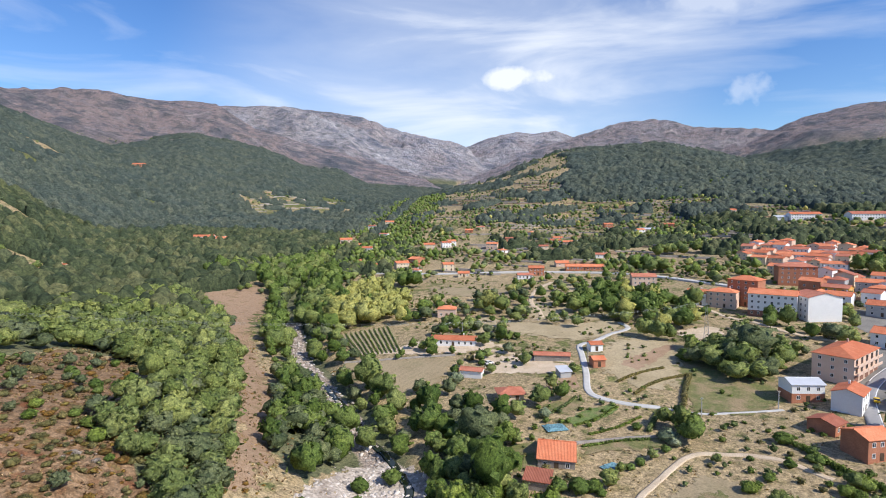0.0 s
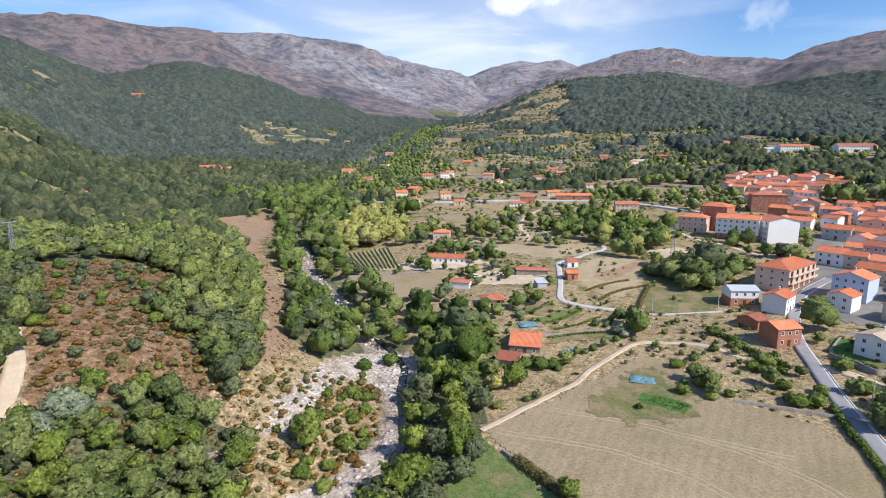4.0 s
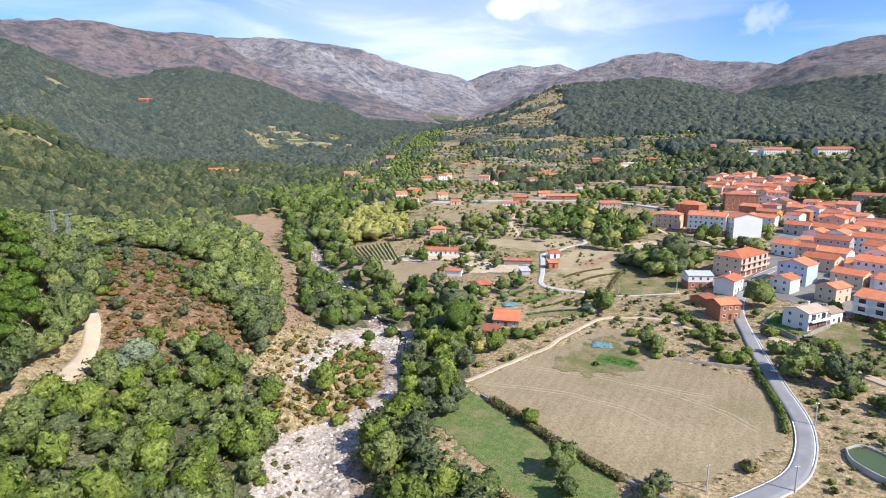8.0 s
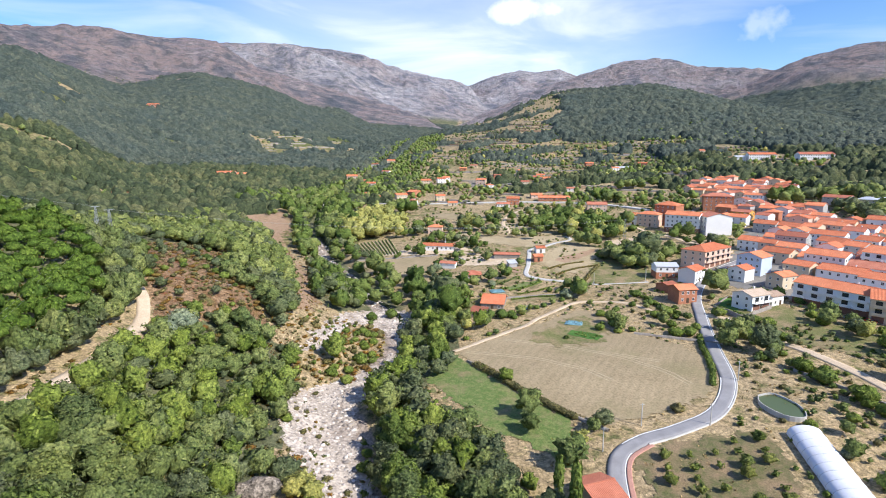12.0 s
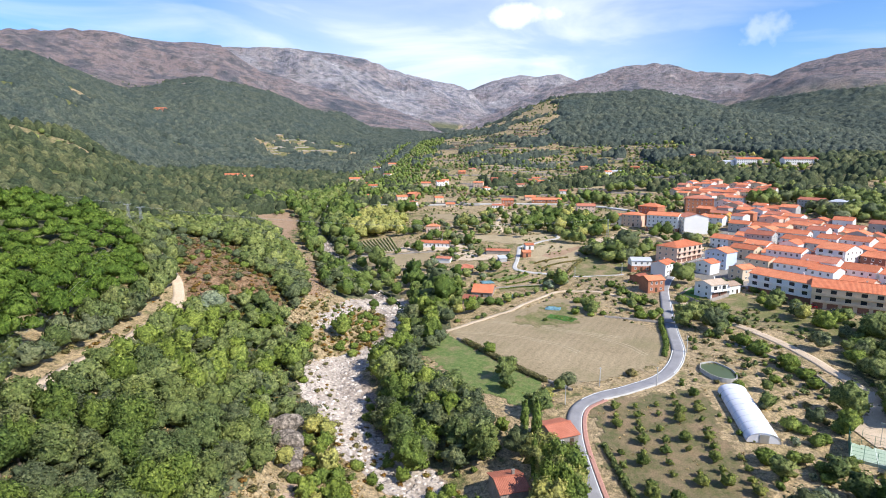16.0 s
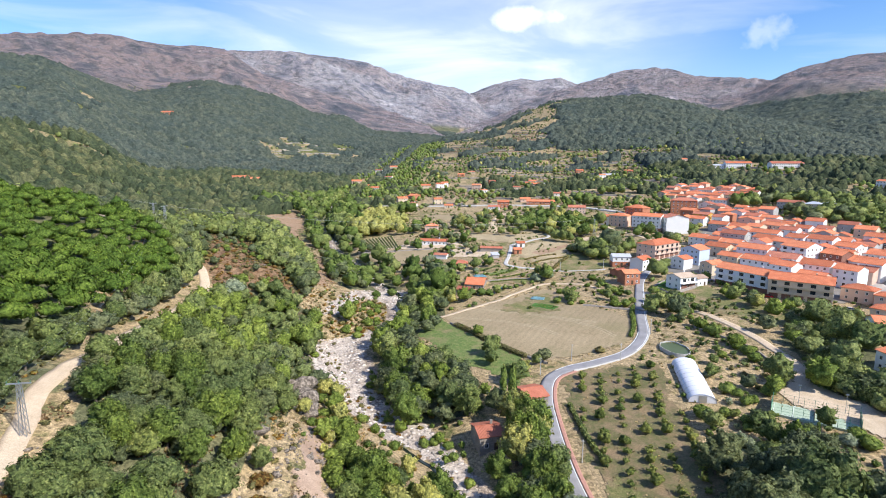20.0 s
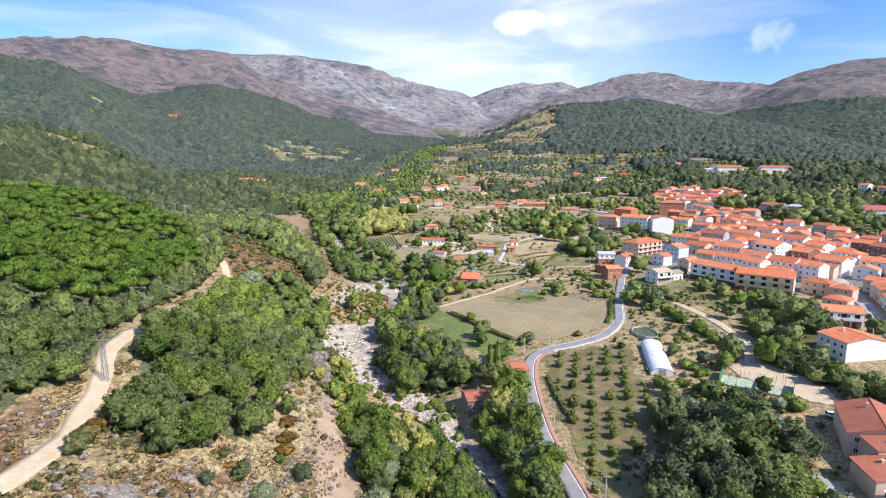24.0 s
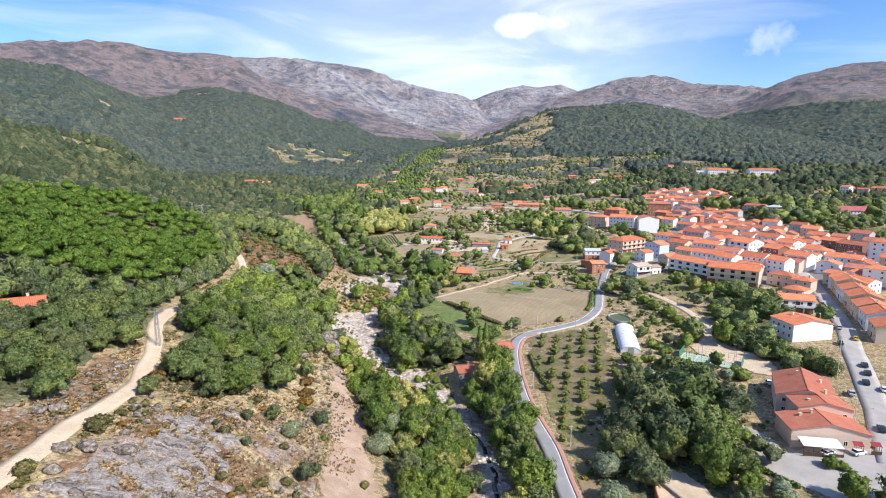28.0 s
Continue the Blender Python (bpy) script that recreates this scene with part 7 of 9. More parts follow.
FORECOURT_TREES = [
    ("holm", 46, 132, 10.5), ("oak", 54, 139, 8.3), ("oak", 60, 131, 9.9), ("alder", 59, 136, 7.3), ("oak", 68, 126, 10.7), ("holm", 83, 133, 6.9), ("oak", 79, 139, 8.2), ("oak", 73, 122, 8.9), ("silver", 79, 116, 6.0), ("oak", 99, 108, 8.0), ("shrub", 97, 125, 4.6), ("shrub", 113, 133, 2.9), ("shrub", 106, 135, 2.9), ("shrub", 109, 133, 2.1), ("oak", 171, 240, 11.3), ("oak", 165, 227, 9.6), ("shrub", 159, 241, 6.6), ("shrub", 103, 177, 6.2), ("shrub", 103, 181, 5.4), ("oak", 99, 187, 5.9), ("oak", 91, 182, 4.8), ("oak", 124, 184, 8.2), ("oak", 130, 183, 7.8), ("oak", 125, 192, 9.0), ("oak", 125, 201, 9.3), ("oak", 123, 208, 10.0), ("oak", 120, 211, 9.5),
]

GROVE_TREES = [
    ("cypress", 104.5, 132, 1.9), ("shrub", 99, 124, 4.0), ("shrub", 84, 140, 4.6), ("shrub", 82, 144, 3.6),
    ("holm", 59, 147, 16.5), ("holm", 69, 160, 15.0), ("oak", 73, 151, 17.0), ("oak", 68, 133, 15.5), ("holm", 60, 136, 14.5), ("alder", 66, 122, 11.0), ("holm", 84, 150, 12.5), ("holm", 50, 141, 12.5), ("silver", 42, 127, 9.0), ("silver", 40, 115, 8.0), ("holm", 50, 127, 9.0),
    ("alder", 18, 184, 10.0), ("oak", 23, 169, 10.5), ("alder", 16, 157, 9.0), ("alder", 12, 164, 8.5), ("oak", 22, 139, 10.5), ("alder", 17, 142, 8.5), ("oak", 19, 130, 10.0), ("alder", 21, 119, 9.0), ("shrub", 25, 122, 5.5), ("yellow", 18, 112, 8.0), ("alder", 10, 174, 7.5), ("oak", 22, 108, 9.0), ("poplar", 15, 194, 4.6), ("poplar", 18, 190, 4.2),
    ("alder", 2, 131, 8.5), ("alder", 7, 136, 7.5), ("oak", 3, 144, 8.5), ("alder", 3, 151, 7.5), ("alder", 4, 119, 8.0), ("alder", 0, 113, 8.5), ("holm", 8, 125, 6.5),
]
SLOPE_BUSHES = [
    ("oak", -103, 123, 8.0), ("oak", -112, 124, 8.5), ("oak", -120, 128, 8.0), ("oak", -96, 126, 7.0), ("oak", -107, 119, 7.5),
    ("scrub", -63.7, 94.7, 5.2), ("holm", -64.2, 112.5, 5.0), ("scrub", -64.8, 78.2, 4.2), ("holm", -39.3, 119.8, 4.0), ("silver", -34.6, 116.8, 4.8), ("holm", -43.2, 113.9, 2.6), ("holm", -39.8, 103.2, 2.4), ("holm", -30.5, 128.1, 4.6), ("scrub", -34.1, 109.7, 2.6), ("holm", -27.7, 101.3, 4.0), ("scrub", -44.3, 124.0, 3.2), ("scrub", -35.3, 87.7, 2.6), ("scrub", -52.4, 108.4, 1.8), ("holm", -47.3, 106.9, 1.6), ("scrub", -16.9, 110.8, 2.8), ("bracken", -35.4, 134, 5.0), ("bracken", -36.5, 139, 5.4), ("bracken", -38, 145, 5.0), ("scrub", -66, 117, 5.0), ("bracken", -67, 121, 4.5), ("scrub", -30, 97, 3.0), ("scrub", -33, 93, 2.8), ("scrub", -39, 89, 2.4), ("holm", -26.5, 106, 3.0),
]


def sow():
    """Where every tree of the woods stands."""
    for k, (poly, step, kinds, small, large, near) in enumerate(STANDS):
        px, py = zip(*poly)
        x, y, rng = jitter(min(px), max(px) + step, min(py), max(py) + step, step, 100 + k)
        ok = inside(poly, x, y) & ~inside([(53.8, 130), (50, 114), (49, 104), (62, 104), (63, 118), (61, 126)], x, y) & (np.hypot(x + 109, y - 134) > 8) & (line_distance(FOREST_TRACK, x, y) > 4.2) & (line_distance(ROAD, x, y) > 4.4) & ((np.abs(x - lerp(y, RIVER_Y, RIVER_X)) > 5.5) | (y < 330))
        names, p = zip(*kinds)
        for a, b in zip(x[ok], y[ok]):
            kind = str(rng.choice(names, p=p))
            w = rng.uniform(small, large) * (0.7 if kind in ("bracken", "scrub") and large > 4 else 1)
            (near_trees if near else mid_trees).append((kind, a, b, w if near else w * 1.18, rng.uniform(0, 6.28), rng.uniform(0.85, 1.1)))
    for kind, a, b, w in SINGLES + MORE_SINGLES + GARDEN_TREES + LANE_TREES + SCRUB_TREES + FIELD_TREES + BANK_TREES + FORECOURT_TREES + GROVE_TREES + SLOPE_BUSHES:
        near_trees.append((kind, a, b, w, a * 1.3 % 6.28, 0.9 + (a * 7 + b * 3) % 5 * 0.06))
    for kind, a, b, w in HEDGEROW_TREES + VILLAGE_TREES + ASH_GROVE:
        for k in range(1 if w < 14 else 3):
            mid_trees.append((kind, a + (k - 1) * w * 0.3 * (w > 14), b + (k % 2) * w * 0.25, min(w, 13.0), a * 1.3 % 6.28 + k, 0.95))
    # orchard rows
    rng = np.random.default_rng(12)
    for i in range(-3, 14):
        for j in range(0, 24):
            b = 146 + j * 4.3
            a = 32 + i * 5.75 + (b - 180) * 0.26
            if inside(ORCHARD, np.array([a]), np.array([b]))[0] and rng.random() < 0.86 and line_distance(ROAD, np.array([a]), np.array([b]))[0] > 7:
                near_trees.append(("fruit", a + rng.normal(0, 0.3), b + rng.normal(0, 0.3), rng.uniform(2.2, 4.3), rng.uniform(0, 6.28), rng.uniform(0.85, 1.15)))
    # pine wood and its rim of oaks
    x, y, rng = jitter(-235, -95, 120, 345, 5.4, 2)
    ok = inside(PINE_WOOD, x, y)
    for a, b in zip(x[ok], y[ok]):
        rim = line_distance(FOREST_TRACK, np.array([a]), np.array([b]))[0] < 10 or b < 160
        mid_trees.append((("holm" if rng.random() < 0.3 else "oak") if rim else "pine", a, b, rng.uniform(6, 8.5), rng.uniform(0, 6.28), rng.uniform(0.9, 1.15) * (1.25 if rim else 1.1)))
    # riverside above the bend
    x, y, rng = jitter(-160, 60, 330, 1500, 7.0, 3)
    d = x - lerp(y, RIVER_Y, RIVER_X)
    ok = (np.abs(d) > 6) & (d > lerp(y, [600, 800], [-16, -45])) & (d < lerp(y, [600, 800], [24, 75])) & free(x, y) & (rng.random(x.size) < 0.85)
    for a, b in zip(x[ok], y[ok]):
        kind = str(rng.choice(["alder", "oak", "shrub", "holm"], p=[0.5, 0.2, 0.15, 0.15]))
        (mid_trees if b < 560 else far_trees).append((kind, a, b, rng.uniform(5, 9) * (0.6 if kind == "shrub" else 1), rng.uniform(0, 6.28), rng.uniform(0.85, 1.1)))
    # the slopes to the west
    x, y, rng = jitter(-950, -60, 60, 1300, 8.4, 5)
    d = x - lerp(y, RIVER_Y, RIVER_X)
    n, w = fbm(x / 45.0, y / 45.0, 3, 44), cover(x, y)
    ok = (d < -22) & free(x, y) & ~inside(PINE_WOOD, x, y) & (n > lerp(w[0], [0.2, 0.55], [0.56, 0.2])) & (np.abs(x) < 0.93 * y + 60) & ~((x > -112) & (y < 300))
    for a, b in zip(x[ok], y[ok]):
        dist = math.hypot(a, b - 100)
        row = ("oak" if rng.random() < 0.65 else "holm", a, b, rng.uniform(7.5, 12), rng.uniform(0, 6.28), rng.uniform(0.65, 0.88))
        if dist < 405:
            mid_trees.append(row)
    # gardens, hedges and groves of the valley floor
    x, y, rng = jitter(-140, 640, 235, 1150, 8.6, 6)
    d = x - lerp(y, RIVER_Y, RIVER_X)
    n = fbm(x / 48.0, y / 48.0, 3, 77)
    ok = (d > 18) & free(x, y, 1.0) & (n > lerp(y, [240, 420, 600, 900], [0.58, 0.59, 0.55, 0.5])) & (x < 0.95 * y + 30)
    for a, b in zip(x[ok], y[ok]):
        dist = math.hypot(a, b - 100)
        kind = str(rng.choice(["oak", "holm", "alder", "shrub", "yellow", "scrub"], p=[0.3, 0.2, 0.25, 0.13, 0.05, 0.07]))
        row = (kind, a, b, rng.uniform(3.5, 9) * (0.6 if kind in ("shrub", "scrub") else 1), rng.uniform(0, 6.28), rng.uniform(0.8, 1.05))
        (mid_trees if dist < 480 else far_trees).append(row)
    # low bushes on rough ground
    for x0, x1, y0, y1, step, seed, kinds in ((-120, -20, 60, 320, 3.4, 61, ("scrub", "scrub", "bracken", "scrub")), (-40, 330, 225, 640, 4.6, 62, ("shrub", "scrub", "shrub", "oak")), (-160, -60, 255, 460, 3.3, 63, ("scrub", "bracken", "scrub", "bracken", "scrub", "scrub")), (60, 130, 120, 300, 4.4, 64, ("shrub", "scrub", "oak", "shrub")), (31, 50, 100, 166, 2.5, 65, ("shrub", "scrub", "shrub", "bracken"))):
        x, y, rng = jitter(x0, x1, y0, y1, step, seed)
        n = fbm(x / 14.0, y / 14.0, 3, seed)
        ok = (n > (0.56 if seed == 62 else 0.47 if seed == 63 else 0.54)) & (np.abs(x - lerp(y, RIVER_Y, RIVER_X)) > 8)
        for line, gap in ((ROAD, 4.4), (FOREST_TRACK, 3), (WHITE_PATH, 2.5), (EAST_PATH, 3), (STREET, 6), (FIELD_PATH, 2)):
            ok &= line_distance(line, x, y) > gap
        for poly in (MOWN_FIELD, GREEN_STRIP, VINEYARD, FARM_FIELD, ORCHARD, BARE_STRIP, CAR_PARK, SAND_LOT, POND_EDGE, VILLAGE):
            ok &= ~inside(poly, x, y)
        for a, b in zip(x[ok], y[ok]):
            bushes.append((kinds[rng.integers(len(kinds))], a, b, rng.uniform(1.2, 3.4) * (0.62 if seed == 63 else 1.0), rng.uniform(0, 6.28), rng.uniform(0.6, 1.0)))
    # woods on the hills
    for x0, x1, y0, y1, step, seed in ((-1500, 60, 560, 2300, 15, 7), (-60, 1500, 700, 2000, 10, 8)):
        x, y, rng = jitter(x0, x1, y0, y1, step, seed)
        ok = (rng.random(x.size) < lerp(fbm(x / 70.0, y / 70.0, 3, 33), [0.4, 0.62], [0.05, 0.5])) & (np.abs(x) < 0.93 * y + 100) & ~wooded(x, y) & (np.abs(x - lerp(y, RIVER_Y, RIVER_X)) > 8)
        ok &= cover(x, y)[4] < 0.9
        for a, b in zip(x[ok], y[ok]):
            far_trees.append(("oak" if rng.random() < 0.6 else "holm", a, b, rng.uniform(3.5, 8.5), rng.uniform(0, 6.28), rng.uniform(0.75, 1.0)))

    # bushes and olives along the terrace walls
    rng = np.random.default_rng(42)
    for line in TERRACES:
        for a, b in curve_points(line, 6.0):
            if rng.random() < 0.55:
                far_trees.append(("holm" if rng.random() < 0.5 else "oak", a + rng.normal(0, 1), b + rng.normal(0, 1), rng.uniform(2.5, 5.5), rng.uniform(0, 6.28), rng.uniform(0.7, 1.0)))
    # none stands in a house
    site = np.array(SITES)
    for rows in (near_trees, mid_trees, far_trees, bushes):
        kept = []
        for r in rows:
            gap = np.hypot(site[:, 0] - r[1], site[:, 1] - r[2]) - site[:, 2] - r[3] * 0.36
            if gap.min() > 0:
                kept.append(r)
        rows[:] = kept


sow()
near_trees.sort(key=lambda r: math.hypot(r[1] + 18, r[2] - 70) - 12 * r[3])
for row in near_trees[:380]:
    plant(*row)
small_trees = [r for r in near_trees[380:] if r[3] < 3.4]
mid_trees += [r for r in near_trees[380:] if r[3] >= 3.4]
wood("woodland", [r for r in mid_trees if r[2] < 325], 150, 0.056, "mixed green woodland of oaks, pines and alders", (9, 15), 16, 0.94, 7)
wood("woodland", [r for r in mid_trees if r[2] >= 325], 46, 0.085, "green woodland of oaks and alders on the slopes", (8, 11), 12, 0.95, 7)
wood("undergrowth", bushes + small_trees, 22, 0.15, "low scrub, bracken and small bushes", (4, 7), 5, 0.82)
wood("hillside_trees", [r for r in far_trees if math.hypot(r[1], r[2]) < 900], 6, 0.13, "scattered oaks and olives on the terraced hillside", (6, 8), 6, 1.0)
wood("distant_trees", [r for r in far_trees if math.hypot(r[1], r[2]) >= 900], 0, 0.2, "far scattered trees and hedges on the slopes", (4, 6), 4, 1.0)


def canopy():
    """The closed woods of the slopes: crown beside crown, each a dome of its own height, broken by leaf clumps."""
    for name, r0, r1, turn, rise, mat, label in (
        ("slope_woodland", 395, 900, 0.15, 0.0027, SLOPEWOOD, "closed oak woodland covering the valley slope"),
        ("distant_woodland", 900, 2900, 0.17, 0.0029, HAZEDWOOD, "far oak woodland covering the hills"),
    ):
        ang = np.radians(np.arange(-52, 52, turn))
        rad = np.exp(np.arange(math.log(r0 * 0.995), math.log(r1), rise))
        A, R = np.meshgrid(ang, rad)
        X, Y = -10 + np.sin(A) * R, 100 + np.cos(A) * R
        x, y = X.ravel(), Y.ravel()
        here = np.flatnonzero(wooded(x, y))
        px, py = x[here], y[here]
        # crowns on a shaken lattice
        cell = 8.8
        gx, gy = np.floor(px / cell), np.floor(py / cell)
        high, tone = np.zeros(len(px)), np.zeros(len(px))
        for i in (-1, 0, 1):
            for j in (-1, 0, 1):
                cx, cy = gx + i, gy + j
                ox, oy = (cx + 0.15 + 0.7 * lattice(cx, cy, 61)) * cell, (cy + 0.15 + 0.7 * lattice(cx, cy, 62)) * cell
                size = 4.2 + 2.4 * lattice(cx, cy, 63)
                q = 1 - ((px - ox) ** 2 + (py - oy) ** 2) / (size * size)
                h = np.where(q > 0, 0.4 + (4.5 + 7.5 * lattice(cx, cy, 64)) * np.sqrt(np.maximum(q, 0)), 0)
                up = h > high
                high, tone = np.where(up, h, high), np.where(up, lattice(cx, cy, 65), tone)
        high += (fbm(px / 2.6, py / 2.6, 2, 66) - 0.5) * 2.2 + (fbm(px / 40.0, py / 40.0, 3, 67) - 0.5) * 5.0
        z = np.full(x.size, np.nan)
        z[here] = terrain(px, py) + np.maximum(high, 0.3)
        full = np.zeros(x.size)
        full[here] = tone
        mask = ~np.isnan(z).reshape(X.shape)
        k = np.arange(x.size).reshape(X.shape)
        keep = mask[:-1, :-1] | mask[:-1, 1:] | mask[1:, 1:] | mask[1:, :-1]
        q = np.stack([k[:-1, :-1], k[1:, :-1], k[1:, 1:], k[:-1, 1:]], -1)[keep][:, ::-1]
        used, q2 = np.unique(q, return_inverse=True)
        low = used[np.isnan(z[used])]
        z[low] = terrain(x[low], y[low]) - 0.6
        me = bpy.data.meshes.new(name)
        fill_mesh(me, np.stack([x[used], y[used], z[used]], 1), q2.reshape(-1, 4))
        at = me.attributes.new("tone", "FLOAT", "POINT")
        at.data.foreach_set("value", np.ascontiguousarray(full[used], np.float32))
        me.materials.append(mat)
        me.shade_smooth()
        tagged(new(name, me), label, "woodland", kind="stuff")


canopy()


def tufts():
    """Dry grass and heather tufts on the rough ground."""
    rng = np.random.default_rng(51)
    for name, mat, areas, label in (
        ("dry_grass", DRYTUFT, ((-84, -20, 60, 200, 6500), (-60, 20, 200, 330, 900), (-150, -60, 310, 540, 2200), (36, 72, 150, 232, 300), (70, 130, 150, 300, 900), (-20, 110, 235, 360, 1300), (-150, -60, 280, 400, 900)), "tufts of bleached dry grass"),
        ("heather", HEATHER, ((-84, -20, 60, 150, 5000), (-60, -20, 240, 330, 400), (-150, -60, 270, 390, 5200)), "brown heather and bracken tufts"),
    ):
        pts = []
        for x0, x1, y0, y1, n in areas:
            x, y = rng.uniform(x0, x1, n), rng.uniform(y0, y1, n)
            ok = (line_distance(ROAD, x, y) > 4) & (line_distance(FOREST_TRACK, x, y) > 2.3) & (np.abs(x - lerp(y, RIVER_Y, RIVER_X)) > 7) & (fbm(x / 7.0, y / 7.0, 3, 15) > 0.5)
            for poly in (MOWN_FIELD, GREEN_STRIP, CAR_PARK, SAND_LOT, LOWER_BED):
                ok &= ~inside(poly, x, y)
            pts.append(np.stack([x[ok], y[ok]], 1))
        pts = np.concatenate(pts)
        z = terrain(pts[:, 0], pts[:, 1])
        co, base = [], np.concatenate([pts, z[:, None]], 1)
        for k in range(5):
            a = rng.uniform(0, 6.28, len(pts))
            w, h = rng.uniform(0.12, 0.3, len(pts)), rng.uniform(0.15, 0.45, len(pts))
            d = np.stack([np.cos(a), np.sin(a), a * 0], 1)
            s = np.stack([-np.sin(a), np.cos(a), a * 0], 1)
            up = np.stack([a * 0, a * 0, h], 1)
            c = base + d * 0.12
            co.append(np.stack([c - s * w[:, None], c + s * w[:, None], c + s * w[:, None] * 0.6 + d * w[:, None] * 1.2 + up, c - s * w[:, None] * 0.7 + d * w[:, None] * 1.0 + up * 0.9], 1))
        co = np.concatenate(co).reshape(-1, 3)
        me = bpy.data.meshes.new(name)
        fill_mesh(me, co, np.arange(len(co)).reshape(-1, 4))
        me.materials.append(mat)
        tagged(new(name, me), label + " on stony ground", "grass", kind="stuff")


tufts()

# ---- stones and rocks ----
def stone_shape(rng, level):
    """A rough rounded stone one unit across."""
    key = ("stone", level)
    if key not in MODELS:
        bm = bmesh.new()
        bmesh.ops.create_icosphere(bm, subdivisions=level, radius=0.5)
        MODELS[key] = (np.array([v.co[:] for v in bm.verts]), np.array([[v.index for v in f.verts] for f in bm.faces]))
        bm.free()
    co, f = MODELS[key]
    n = co / np.linalg.norm(co, axis=1)[:, None]
    k = rng.uniform(0.75, 1.15, len(co)) if level == 1 else 0.45 + 0.75 * fbm(n[:, 0] * 1.8 + n[:, 2] * 1.3 + rng.uniform(0, 50), n[:, 1] * 2.2 - n[:, 2] + rng.uniform(0, 50), 3, 3) + 0.3 * creased(n[:, 0] * 1.6 + n[:, 2] + rng.uniform(0, 50), n[:, 1] * 1.6 + n[:, 2] * 0.7, 3, 9)
    return co * k[:, None], f


def stones(name, rows, mat, label, level=1, sink=0.25):
    """Many stones in one mesh: rows of x, y, length, width, height, turn."""
    rng = np.random.default_rng(len(rows))
    pts, faces, base = [], [], 0
    z = terrain(np.array([r[0] for r in rows]), np.array([r[1] for r in rows]))
    for (x, y, a, b, h, turn), zz in zip(rows, z):
        co, f = stone_shape(rng, level)
        c, s = math.cos(turn), math.sin(turn)
        u, v = co[:, 0] * a, co[:, 1] * b
        pts.append(np.stack([u * c - v * s + x, u * s + v * c + y, co[:, 2] * h + zz + h * (0.5 - sink)], 1))
        faces.append(f + base)
        base += len(co)
    me = bpy.data.meshes.new(name)
    fill_mesh(me, np.concatenate(pts), np.concatenate(faces))
    me.materials.append(mat)
    return tagged(new(name, me), label, "stones", kind="stuff")


def scatter_stones():
    rows = []
    for poly, step, seed in ((LOWER_BED, 0.72, 31), (STONE_BED, 0.8, 32)):
        px, py = zip(*poly)
        x, y, rng = jitter(min(px), max(px), min(py), max(py), step, seed)
        ok = inside(poly, x, y) & (rng.random(x.size) < 0.8)
        for a, b in zip(x[ok], y[ok]):
            s = 0.24 + 1.3 * rng.random() ** 4
            rows.append((a, b, s * rng.uniform(1.0, 1.7), s, s * rng.uniform(0.35, 0.7), rng.uniform(0, 3.1)))
    # the bouldery stream bed further up
    for yy in np.arange(330, 520, 0.9):
        cx = lerp(yy, RIVER_Y, RIVER_X)
        for _ in range(6):
            s = 0.3 + rng.random() ** 3 * 1.5
            rows.append((cx + rng.normal(0, 2.6), yy + rng.uniform(-0.5, 0.5), s * 1.4, s, s * 0.5, rng.uniform(0, 3.1)))
    stones("river_stones", rows, COBBLE, "bleached rounded cobbles and boulders of the riverbed")
    rng = np.random.default_rng(77)
    rows = []
    for x0, x1, y0, y1, n in ((-82, -26, 60, 128, 1400), (-40, -22, 110, 190, 420), (-37, -20, 126, 178, 900), (-78, -70, 100, 140, 60), (-100, -60, 270, 330, 120)):
        for _ in range(n):
            a, b = rng.uniform(x0, x1), rng.uniform(y0, y1)
            if line_distance(FOREST_TRACK, np.array([a]), np.array([b]))[0] < 2.6 or inside(BARE_STRIP, np.array([a]), np.array([b]))[0] and rng.random() < 0.6:
                continue
            s = (0.22 + rng.random() ** 5 * 1.7) * (0.7 if x1 == -20 else 1)
            rows.append((a, b, s * 1.4, s, s * 0.6, rng.uniform(0, 3.1)))
    stones("slope_stones", rows, BOULDER, "grey granite stones scattered over the dry slope")


scatter_stones()


def boulder(x, y, a, b, h, turn, seed, level=3, name="boulder", label="weathered grey granite boulder on dry ground", sink=0.2):
    rng = np.random.default_rng(seed)
    co, f = stone_shape(rng, level)
    me = bpy.data.meshes.new(name)
    fill_mesh(me, co * np.array([a, b, h]), f)
    me.materials.append(BOULDER)
    me.shade_smooth()
    ob = new(name, me)
    ob.matrix_world = pose(x, y, float(terrain(x, y)) + h * (0.5 - sink), 0, 0, turn)
    return tagged(ob, label, "rock", "granite rocks")


